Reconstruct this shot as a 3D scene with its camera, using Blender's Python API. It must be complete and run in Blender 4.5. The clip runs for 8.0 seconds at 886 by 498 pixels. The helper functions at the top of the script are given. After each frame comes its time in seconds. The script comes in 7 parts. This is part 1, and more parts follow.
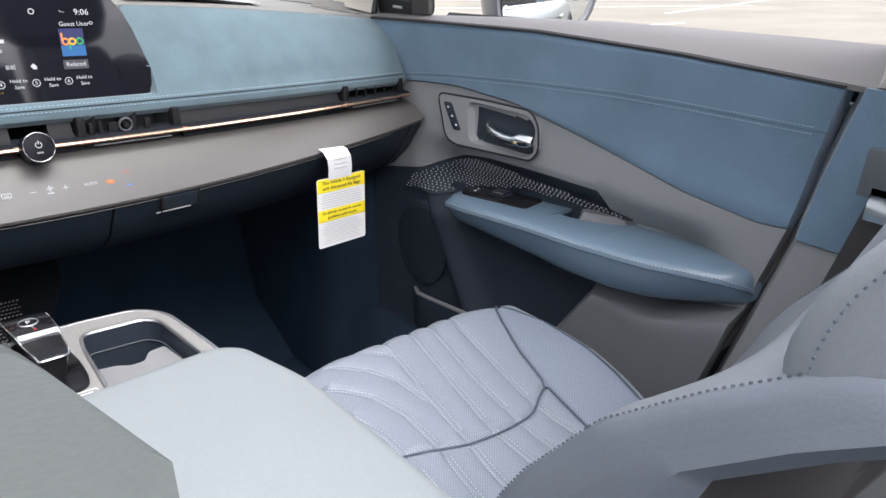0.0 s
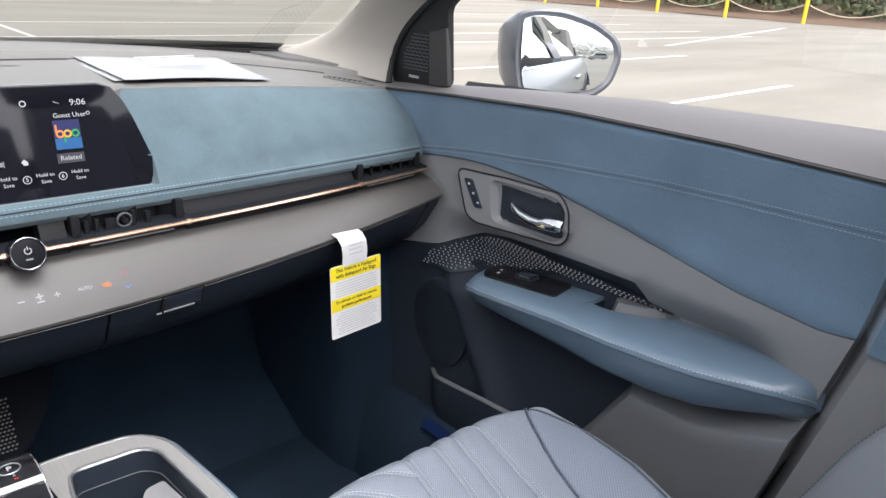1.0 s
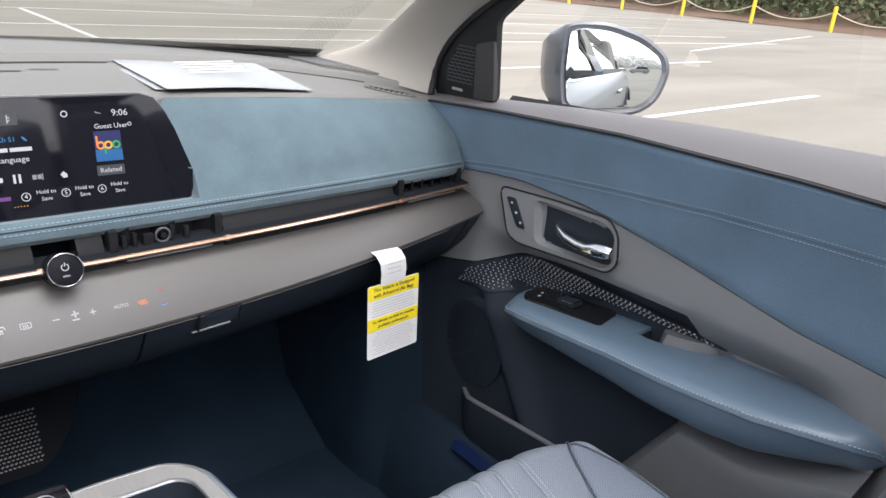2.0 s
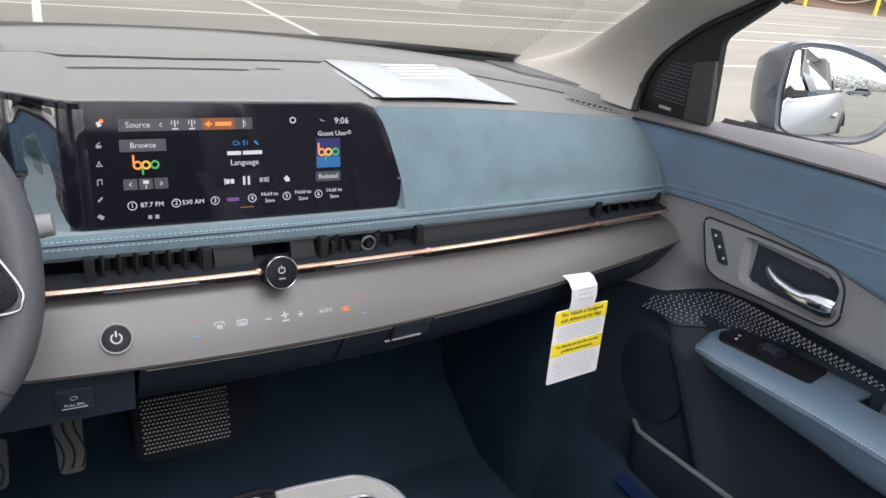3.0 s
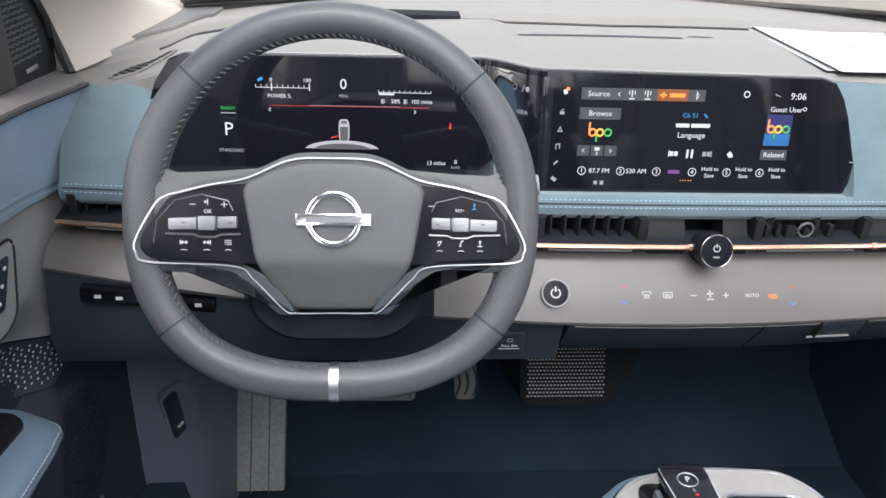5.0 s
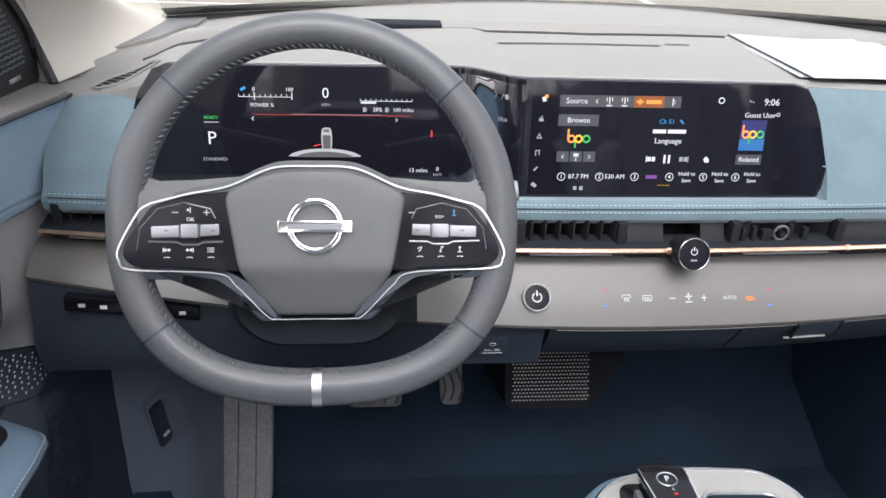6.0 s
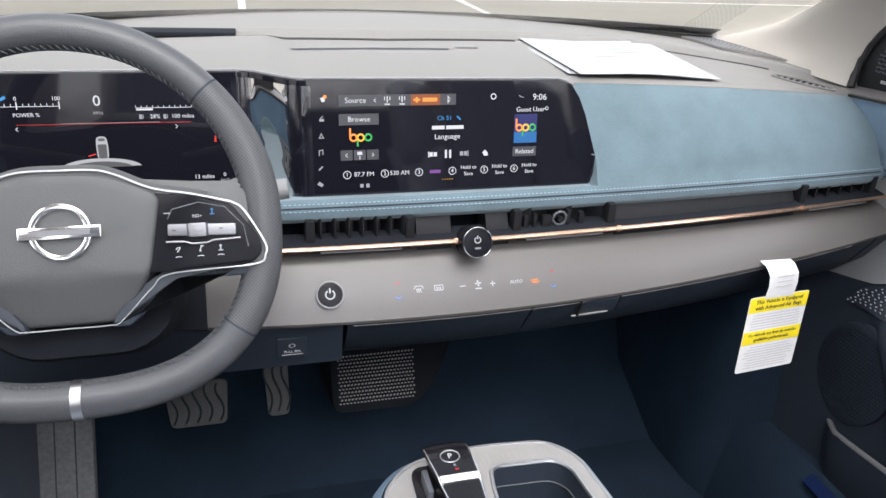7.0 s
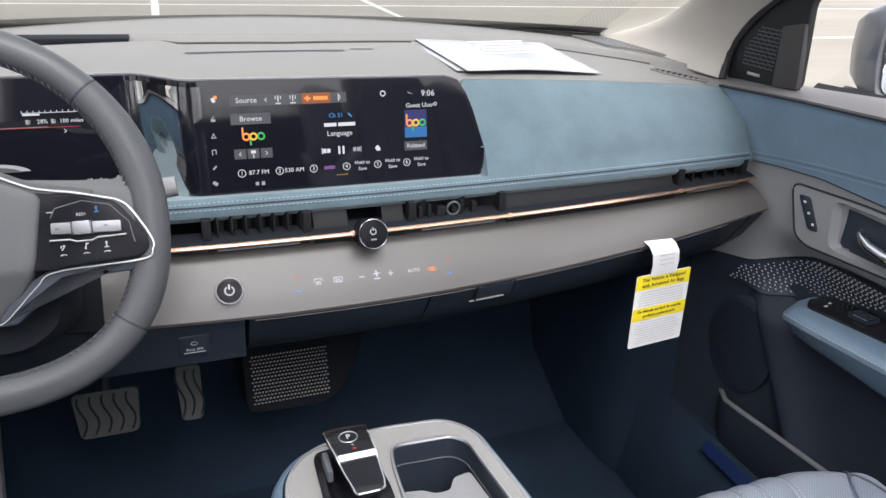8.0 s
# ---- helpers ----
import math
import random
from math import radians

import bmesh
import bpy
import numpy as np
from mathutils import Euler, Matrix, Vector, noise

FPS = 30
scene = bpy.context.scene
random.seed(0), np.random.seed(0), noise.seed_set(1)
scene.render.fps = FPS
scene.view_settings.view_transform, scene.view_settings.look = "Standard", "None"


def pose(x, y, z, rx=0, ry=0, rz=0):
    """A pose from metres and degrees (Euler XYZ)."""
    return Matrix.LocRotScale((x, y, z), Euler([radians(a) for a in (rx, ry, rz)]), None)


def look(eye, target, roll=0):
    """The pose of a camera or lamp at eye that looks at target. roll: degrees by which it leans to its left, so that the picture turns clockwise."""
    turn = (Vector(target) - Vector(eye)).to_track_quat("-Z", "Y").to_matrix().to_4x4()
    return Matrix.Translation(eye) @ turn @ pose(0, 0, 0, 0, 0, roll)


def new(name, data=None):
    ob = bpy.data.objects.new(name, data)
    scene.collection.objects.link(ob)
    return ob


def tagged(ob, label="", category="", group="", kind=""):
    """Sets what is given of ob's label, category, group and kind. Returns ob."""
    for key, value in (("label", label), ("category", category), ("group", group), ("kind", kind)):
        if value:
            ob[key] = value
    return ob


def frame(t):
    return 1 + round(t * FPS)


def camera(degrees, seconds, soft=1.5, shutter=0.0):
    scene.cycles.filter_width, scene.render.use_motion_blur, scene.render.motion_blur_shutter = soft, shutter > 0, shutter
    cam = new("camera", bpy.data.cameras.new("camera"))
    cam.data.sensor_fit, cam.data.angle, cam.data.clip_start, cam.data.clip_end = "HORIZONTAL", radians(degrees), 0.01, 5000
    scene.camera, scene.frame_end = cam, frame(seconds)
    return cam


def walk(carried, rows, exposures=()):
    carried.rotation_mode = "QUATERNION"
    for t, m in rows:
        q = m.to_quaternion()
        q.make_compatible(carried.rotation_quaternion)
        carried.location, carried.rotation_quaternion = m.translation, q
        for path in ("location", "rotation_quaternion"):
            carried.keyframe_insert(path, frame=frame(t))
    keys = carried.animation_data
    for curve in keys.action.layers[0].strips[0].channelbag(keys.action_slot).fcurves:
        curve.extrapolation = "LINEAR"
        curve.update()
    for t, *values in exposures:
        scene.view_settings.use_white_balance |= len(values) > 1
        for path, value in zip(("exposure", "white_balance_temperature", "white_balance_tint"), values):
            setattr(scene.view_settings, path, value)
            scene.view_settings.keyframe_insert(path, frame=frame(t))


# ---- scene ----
cam = camera(63.7, 8.0, soft=1.5)
PATH = [
    (0, (-0.17, -0.846, 1.168), (1.095, 0.493, 0.388), 3.8),
    (0.5, (-0.15, -0.768, 1.209), (1.129, 0.583, 0.476), 3.4),
    (1, (-0.121, -0.74, 1.222), (1.156, 0.627, 0.515), 3.4),
    (1.2, (-0.12, -0.719, 1.229), (1.169, 0.638, 0.524), 3.8),
    (2.3, (-0.126, -0.654, 1.25), (1.068, 0.774, 0.518), 6.0),
    (2.5, (-0.132, -0.63, 1.265), (0.998, 0.838, 0.511), 6.3),
    (3, (-0.165, -0.593, 1.263), (0.763, 0.995, 0.479), 6.5),
    (3.5, (-0.232, -0.569, 1.263), (0.423, 1.127, 0.429), 5.8),
    (4, (-0.281, -0.554, 1.259), (0.133, 1.194, 0.38), 4.8),
    (4.5, (-0.299, -0.554, 1.259), (-0.085, 1.207, 0.336), 3.4),
    (4.7, (-0.304, -0.553, 1.263), (-0.146, 1.205, 0.322), 3.0),
    (5.8, (-0.306, -0.565, 1.268), (-0.183, 1.202, 0.338), 2.0),
    (6, (-0.299, -0.565, 1.269), (-0.131, 1.202, 0.347), 2.3),
    (6.5, (-0.256, -0.574, 1.255), (0.091, 1.18, 0.359), 3.1),
    (7, (-0.204, -0.603, 1.26), (0.296, 1.129, 0.395), 3.2),
    (7.5, (-0.181, -0.635, 1.259), (0.43, 1.07, 0.41), 3.1),
    (8, (-0.172, -0.654, 1.259), (0.504, 1.031, 0.42), 3.0),
]
EXPOSURES = [(0.0, 0.92, 6350, 14), (0.5, 0.87, 6350, 14), (1.0, 0.79, 6350, 14), (3.0, 0.62, 6350, 14), (4.5, 0.93, 6350, 14), (6.0, 1.08, 6350, 14), (6.5, 1.02, 6350, 14), (7.2, 0.88, 6350, 14), (8.0, 0.76, 6350, 14)]
walk(cam, [(t, look(eye, target, roll)) for t, eye, target, roll in PATH], EXPOSURES)

# ---- body ----
# world, sun and light
world = bpy.data.worlds.new("overcast_sky")
scene.world = world
world.use_nodes = True
wn, wl = world.node_tree.nodes, world.node_tree.links
sky = wn.new("ShaderNodeTexSky")
sky.sky_type, sky.sun_disc = "NISHITA", False
sky.sun_elevation, sky.sun_rotation = radians(60), radians(180)
sky.air_density, sky.dust_density, sky.ozone_density = 1.0, 4.0, 1.0
soft = wn.new("ShaderNodeHueSaturation")
soft.inputs["Saturation"].default_value = 0.2
wl.new(sky.outputs["Color"], soft.inputs["Color"])
wl.new(soft.outputs["Color"], wn["Background"].inputs["Color"])
wn["Background"].inputs["Strength"].default_value = 0.36
sun = new("sun", bpy.data.lights.new("sun", "SUN"))
sun.data.energy, sun.data.angle, sun.data.color = 1.5, radians(100), (1.0, 0.97, 0.92)
sun.matrix_world = look((0, -5.0, 8.7), (0, 0, 0))


# ---------- materials ----------
def mat(name, color, rough=0.5, metal=0.0, grain=300.0, bump=0.0, var=0.12, big=6.0, spec=0.5, coat=0.0, stretch=(1, 1, 1), mix=None, sheen=0.0):
    """A surface with fine grain, broad unevenness in tone and gloss, and relief."""
    m = bpy.data.materials.new(name)
    m.use_nodes = True
    n, l = m.node_tree.nodes, m.node_tree.links
    b = n["Principled BSDF"]
    tc, mp = n.new("ShaderNodeTexCoord"), n.new("ShaderNodeMapping")
    mp.inputs["Scale"].default_value = stretch
    l.new(tc.outputs["Object"], mp.inputs["Vector"])
    fine, broad = n.new("ShaderNodeTexNoise"), n.new("ShaderNodeTexNoise")
    fine.inputs["Scale"].default_value, fine.inputs["Detail"].default_value = grain, 3.0
    broad.inputs["Scale"].default_value, broad.inputs["Detail"].default_value = big, 4.0
    l.new(mp.outputs["Vector"], fine.inputs["Vector"])
    l.new(mp.outputs["Vector"], broad.inputs["Vector"])
    add = n.new("ShaderNodeMath")
    add.operation = "ADD"
    l.new(fine.outputs["Fac"], add.inputs[0])
    l.new(broad.outputs["Fac"], add.inputs[1])
    half = n.new("ShaderNodeMath")
    half.operation = "MULTIPLY"
    half.inputs[1].default_value = 0.5
    l.new(add.outputs[0], half.inputs[0])
    ramp = n.new("ShaderNodeValToRGB")
    lo = [max(0.0, c * (1 - var)) for c in color]
    hi = [min(1.0, c * (1 + var)) for c in (mix or color)]
    ramp.color_ramp.elements[0].position, ramp.color_ramp.elements[1].position = 0.3, 0.7
    ramp.color_ramp.elements[0].color, ramp.color_ramp.elements[1].color = (*lo, 1), (*hi, 1)
    l.new(half.outputs[0], ramp.inputs["Fac"])
    l.new(ramp.outputs["Color"], b.inputs["Base Color"])
    rr = n.new("ShaderNodeMapRange")
    rr.inputs["To Min"].default_value, rr.inputs["To Max"].default_value = max(0.0, rough * 0.85), min(1.0, rough * 1.15)
    l.new(broad.outputs["Fac"], rr.inputs["Value"])
    l.new(rr.outputs["Result"], b.inputs["Roughness"])
    b.inputs["Metallic"].default_value = metal
    b.inputs["Specular IOR Level"].default_value = spec
    b.inputs["Coat Weight"].default_value = coat
    b.inputs["Coat Roughness"].default_value = 0.05
    b.inputs["Sheen Weight"].default_value = sheen
    if bump:
        bp = n.new("ShaderNodeBump")
        bp.inputs["Strength"].default_value, bp.inputs["Distance"].default_value = bump, 0.0006
        l.new(fine.outputs["Fac"], bp.inputs["Height"])
        l.new(bp.outputs["Normal"], b.inputs["Normal"])
    return m


def perforated(name, color, rough, pitch, hole=0.28, depth=0.6, dark=0.35, spec=0.5, axes=("X", "Y")):
    """Leather with a regular field of tiny punched holes."""
    m = mat(name, color, rough, grain=260, bump=0.25, var=0.06, spec=spec)
    n, l = m.node_tree.nodes, m.node_tree.links
    b = n["Principled BSDF"]
    tc, sep = n.new("ShaderNodeTexCoord"), n.new("ShaderNodeSeparateXYZ")
    l.new(tc.outputs["Object"], sep.inputs[0])

    def op(kind, a, c=None):
        q = n.new("ShaderNodeMath")
        q.operation = kind
        for i, v in enumerate((a, c)):
            if v is None:
                continue
            if isinstance(v, (int, float)):
                q.inputs[i].default_value = v
            else:
                l.new(v, q.inputs[i])
        return q.outputs[0]

    u, v = op("DIVIDE", sep.outputs[axes[0]], pitch), op("DIVIDE", sep.outputs[axes[1]], pitch * 0.5)
    row = op("MULTIPLY", op("FLOORED_MODULO", op("FLOOR", v), 2.0), 0.5)
    fu = op("SUBTRACT", op("FRACT", op("ADD", u, row)), 0.5)
    fv = op("MULTIPLY", op("SUBTRACT", op("FRACT", v), 0.5), 0.5)
    d = op("SQRT", op("ADD", op("MULTIPLY", fu, fu), op("MULTIPLY", fv, fv)))
    inside = op("LESS_THAN", d, hole * 0.5)
    mx = n.new("ShaderNodeMix")
    mx.data_type = "RGBA"
    ramp = [q for q in n if q.type == "VALTORGB"][0]
    l.new(inside, mx.inputs["Factor"])
    l.new(ramp.outputs["Color"], mx.inputs["A"])
    mx.inputs["B"].default_value = (*[c * dark for c in color], 1)
    l.new(mx.outputs["Result"], b.inputs["Base Color"])
    return m


def glow(name, color, strength):
    m = bpy.data.materials.new(name)
    m.use_nodes = True
    b = m.node_tree.nodes["Principled BSDF"]
    b.inputs["Base Color"].default_value = (0.01, 0.01, 0.01, 1)
    b.inputs["Roughness"].default_value = 0.3
    b.inputs["Emission Color"].default_value = (*color, 1)
    b.inputs["Emission Strength"].default_value = strength
    return m


def pane(name, tint, gloss=1.0):
    """Clear sheet glass: see-through, with a mirror gloss that grows towards grazing."""
    m = bpy.data.materials.new(name)
    m.use_nodes = True
    n, l = m.node_tree.nodes, m.node_tree.links
    n.remove(n["Principled BSDF"])
    tr, gl, fr, mx = n.new("ShaderNodeBsdfTransparent"), n.new("ShaderNodeBsdfGlossy"), n.new("ShaderNodeFresnel"), n.new("ShaderNodeMixShader")
    tr.inputs["Color"].default_value = (*tint, 1)
    gl.inputs["Roughness"].default_value = 0.0
    gl.inputs["Color"].default_value = (gloss, gloss, gloss, 1)
    fr.inputs["IOR"].default_value = 1.75
    l.new(fr.outputs[0], mx.inputs[0])
    l.new(tr.outputs[0], mx.inputs[1])
    l.new(gl.outputs[0], mx.inputs[2])
    l.new(mx.outputs[0], n["Material Output"].inputs["Surface"])
    return m


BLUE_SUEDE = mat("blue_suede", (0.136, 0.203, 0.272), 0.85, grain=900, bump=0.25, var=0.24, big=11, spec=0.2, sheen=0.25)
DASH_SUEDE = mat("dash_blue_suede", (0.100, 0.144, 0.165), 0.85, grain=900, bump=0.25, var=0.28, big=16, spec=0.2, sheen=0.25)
BLUE_LEATHER = mat("blue_leather", (0.138, 0.200, 0.262), 0.32, grain=420, bump=0.30, var=0.08, spec=1.0)
LID_LEATHER = mat("lid_leather", (0.232, 0.254, 0.258), 0.45, grain=420, bump=0.35, var=0.06, spec=0.4)
# seat leather darkened for the driver's flank, its shade put into the colour
FLANK_SHADED = mat("seat_flank_shaded_leather", (0.078, 0.086, 0.083), 0.5, grain=420, bump=0.35, var=0.08, spec=0.35)
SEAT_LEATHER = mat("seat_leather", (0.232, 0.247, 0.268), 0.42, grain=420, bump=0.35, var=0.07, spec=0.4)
SEAT_PERF = perforated("seat_perforated_leather", (0.232, 0.258, 0.300), 0.46, 0.0036, 0.36, dark=0.55)
SEAT_BOLSTER = perforated("seat_bolster_leather", (0.214, 0.242, 0.296), 0.48, 0.0042, 0.34, dark=0.6)
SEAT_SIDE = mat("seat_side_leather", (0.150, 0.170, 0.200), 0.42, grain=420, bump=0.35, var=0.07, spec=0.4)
SEAT_SHELL = mat("seat_shell_plastic", (0.036, 0.034, 0.034), 0.55, grain=600, bump=0.2)
GREY_TRIM = mat("grey_trim_plastic", (0.235, 0.236, 0.240), 0.55, grain=700, bump=0.3, var=0.08)
SILL_TRIM = mat("sill_trim_plastic", (0.128, 0.120, 0.119), 0.6, grain=700, bump=0.3, var=0.08)
DASH_GREY = mat("dash_top_plastic", (0.172, 0.167, 0.158), 0.62, grain=700, bump=0.45, var=0.08)
DARK_TRIM = mat("dark_trim_plastic", (0.075, 0.081, 0.091), 0.55, grain=700, bump=0.3, var=0.15)
BLACK_TRIM = mat("black_trim_plastic", (0.018, 0.025, 0.036), 0.5, grain=700, bump=0.25, var=0.2)
PILLAR = mat("pillar_fabric", (0.43, 0.40, 0.355), 0.9, grain=1400, bump=0.5, var=0.08, spec=0.2)
HEADLINER = mat("headliner_fabric", (0.5, 0.49, 0.46), 0.95, grain=1200, bump=0.4, spec=0.1)
CARPET = mat("black_carpet", (0.019, 0.033, 0.052), 0.95, grain=1500, bump=1.0, var=0.4, spec=0.1)
WOOD = mat("satin_grey_wood", (0.091, 0.084, 0.079), 0.38, grain=120, bump=0.03, var=0.06, big=5, stretch=(0.35, 7, 7), spec=0.6)
COPPER = mat("copper_metal", (0.90, 0.58, 0.42), 0.24, metal=1.0, grain=500, var=0.05)
CHROME = mat("chrome", (0.78, 0.78, 0.79), 0.12, metal=1.0, grain=300, var=0.03)
SATIN = mat("satin_silver", (0.62, 0.62, 0.63), 0.32, metal=1.0, grain=600, var=0.05)
GLOSS_BLACK = mat("gloss_black", (0.006, 0.006, 0.008), 0.10, grain=200, var=0.2, spec=0.3)
SPOKE_BLACK = mat("satin_black", (0.010, 0.010, 0.013), 0.24, grain=400, var=0.2, spec=0.09)
SCREEN = mat("screen_glass", (0.005, 0.005, 0.008), 0.05, grain=200, var=0.05, spec=0.5)
WHEEL_THREAD = mat("grey_thread", (0.075, 0.078, 0.085), 0.8, grain=900, bump=0.3)
WHEEL_LEATHER = mat("wheel_leather", (0.060, 0.063, 0.068), 0.36, grain=650, bump=0.35, var=0.1)
WHEEL_PERF = perforated("wheel_perforated_leather", (0.068, 0.070, 0.075), 0.48, 0.0031, 0.40, dark=0.52, axes=("X", "Y"))
HUB_GREY = mat("hub_plastic", (0.076, 0.078, 0.079), 0.5, grain=900, bump=0.35, var=0.06)
STITCH = mat("pale_thread", (0.40, 0.435, 0.475), 0.8, grain=900, bump=0.3)
STITCH_BLUE = mat("blue_grey_thread", (0.25, 0.32, 0.38), 0.8, grain=900, bump=0.3)
SEAM = mat("dark_seam", (0.02, 0.025, 0.035), 0.8)
PAPER = mat("white_paper", (0.72, 0.72, 0.71), 0.7, grain=200, var=0.03)
SHEET_PAPER = mat("sleeved_paper", (0.31, 0.32, 0.33), 0.22, grain=60, var=0.06)
DARK_CHROME = mat("dark_chrome", (0.30, 0.30, 0.31), 0.14, metal=1.0, var=0.03)
YELLOW = mat("yellow_print", (0.85, 0.68, 0.02), 0.5, grain=200, var=0.04)
INK = mat("black_ink", (0.03, 0.03, 0.03), 0.6)
GREY_INK = mat("grey_ink", (0.46, 0.46, 0.47), 0.6)
PALE_INK = mat("pale_ink", (0.65, 0.65, 0.65), 0.4)
# kick panel plastic raised in tone, daylight on the driver's side put into colour
KICK_LIT = mat("kick_panel_lit_plastic", (0.118, 0.142, 0.182), 0.45, grain=700, bump=0.25, var=0.1)
RUBBER = mat("pedal_rubber", (0.105, 0.105, 0.104), 0.75, grain=300, bump=0.3)
VENT_BLACK = mat("vent_black", (0.010, 0.011, 0.013), 0.4)
FOOT_BLACK = mat("footwell_black", (0.011, 0.013, 0.017), 0.9, grain=700, bump=0.2, spec=0.15)
SEAL = mat("black_rubber_seal", (0.008, 0.008, 0.009), 0.6)
BLUE_FILM = mat("blue_film", (0.006, 0.016, 0.065), 0.35, grain=40, var=0.2)
TRAY_GREY = mat("tray_insert", (0.225, 0.225, 0.228), 0.5, grain=600, bump=0.2)
CONSOLE_TOP = mat("console_satin", (0.235, 0.228, 0.218), 0.4, grain=60, bump=0.08, var=0.1, stretch=(9, 0.6, 9))
MIRROR = mat("mirror", (0.60, 0.63, 0.64), 0.01, metal=1.0, var=0.0)
CAR_WHITE = mat("pearl_paint", (0.30, 0.31, 0.315), 0.3, grain=900, var=0.03, coat=0.6)
CAR_DARK = mat("dark_grey_paint", (0.06, 0.065, 0.075), 0.3, grain=900, var=0.1, coat=0.5)
WINDSHIELD = pane("windshield_glass", (0.66, 0.68, 0.66))
SIDE_GLASS = pane("side_glass", (0.97, 0.98, 0.98))
ROOF_GLASS = pane("roof_glass", (0.84, 0.86, 0.88))
W_GLOW = glow("white_light", (0.9, 0.92, 0.95), 0.50)
DIM_GLOW = glow("dim_light", (0.6, 0.62, 0.65), 0.35)
O_GLOW = glow("orange_light", (1.0, 0.28, 0.04), 0.8)
R_GLOW = glow("red_light", (1.0, 0.05, 0.04), 0.55)
G_GLOW = glow("green_light", (0.05, 0.75, 0.15), 0.38)
B_GLOW = glow("blue_light", (0.08, 0.30, 1.0), 0.8)
C_GLOW = glow("cyan_light", (0.04, 0.36, 0.80), 0.48)
Y_GLOW = glow("yellow_light", (0.85, 0.45, 0.03), 0.75)
PANEL_GLOW = glow("panel_grey_light", (0.10, 0.105, 0.12), 0.35)
VIOLET_GLOW = glow("violet_light", (0.35, 0.1, 0.5), 0.35)


# ---------- building blocks ----------
def part(name, bm, material, parent=None, label="", smooth=True, loc=None):
    me = bpy.data.meshes.new(name)
    bmesh.ops.recalc_face_normals(bm, faces=bm.faces)
    bm.to_mesh(me)
    bm.free()
    me.materials.append(material)
    if smooth:
        me.polygons.foreach_set("use_smooth", [True] * len(me.polygons))
        me.set_sharp_from_angle(angle=radians(38))
    ob = new(name, me)
    if parent is not None:
        ob.parent = parent
    if loc is not None:
        ob.matrix_basis = loc
    return tagged(ob, label)


def thing(name, label, category, group="", kind="", at=(0, 0, 0)):
    ob = new(name)
    ob.empty_display_size = 0.05
    ob.location = at
    return tagged(ob, label, category, group, kind)


def loft(rings, closed=True, caps=True):
    """A skin through rings of equal counts of points."""
    bm = bmesh.new()
    vs = [[bm.verts.new(p) for p in r] for r in rings]
    n = len(rings[0])
    for a, b in zip(vs, vs[1:]):
        for i in range(n if closed else n - 1):
            j = (i + 1) % n
            bm.faces.new((a[i], a[j], b[j], b[i]))
    if caps and closed:
        bm.faces.new(vs[0])
        bm.faces.new(vs[-1][::-1])
    return bm


def box(bm, c, s, bevel=0.0, m=None, seg=2):
    """Adds a box of centre c and sizes s, with rounded edges."""
    r = bmesh.ops.create_cube(bm, size=1.0)
    vs = r["verts"]
    for v in vs:
        v.co = Vector((v.co.x * s[0], v.co.y * s[1], v.co.z * s[2]))
    if bevel:
        es = list({e for v in vs for e in v.link_edges})
        g = bmesh.ops.bevel(bm, geom=es, offset=bevel, segments=seg, profile=0.7, affect="EDGES")
        vs = list({v for f in g["faces"] for v in f.verts} | {v for v in vs if v.is_valid})
    mm = Matrix.Translation(c) @ (m.to_4x4() if m else Matrix())
    for v in vs:
        v.co = mm @ v.co
    return vs


def boxed(c, s, bevel=0.0, m=None, seg=2):
    bm = bmesh.new()
    box(bm, c, s, bevel, m, seg)
    return bm


def plate(outline, thick, m=None, bevel=0.0, seg=2):
    """A flat slab: outline in the local xy plane, front at z = 0, body behind it."""
    bm = bmesh.new()
    f = bm.faces.new([bm.verts.new((x, y, 0)) for x, y in outline])
    f.normal_update()
    if f.normal.z < 0:
        f.normal_flip()
    top_edges = list(f.edges)
    r = bmesh.ops.extrude_face_region(bm, geom=[f])
    for v in r["geom"]:
        if isinstance(v, bmesh.types.BMVert):
            v.co.z -= thick
    if bevel:
        bmesh.ops.bevel(bm, geom=top_edges, offset=bevel, segments=seg, profile=0.6, affect="EDGES")
    if m is not None:
        bmesh.ops.transform(bm, matrix=m, verts=bm.verts)
    return bm


def rounded(points, r, n=5):
    """The outline of a polygon with its corners rounded by up to r."""
    out, k = [], len(points)
    for i in range(k):
        p, a, b = Vector(points[i]).to_2d(), Vector(points[i - 1]).to_2d(), Vector(points[(i + 1) % k]).to_2d()
        rr = min(r, (a - p).length * 0.45, (b - p).length * 0.45)
        s, e = p + (a - p).normalized() * rr, p + (b - p).normalized() * rr
        for q in range(n + 1):
            t = q / n
            out.append(tuple((1 - t) ** 2 * s + 2 * t * (1 - t) * p + t * t * e))
    return out


def rrect(w, h, r, n=5):
    return rounded([(-w / 2, -h / 2), (w / 2, -h / 2), (w / 2, h / 2), (-w / 2, h / 2)], r, n)


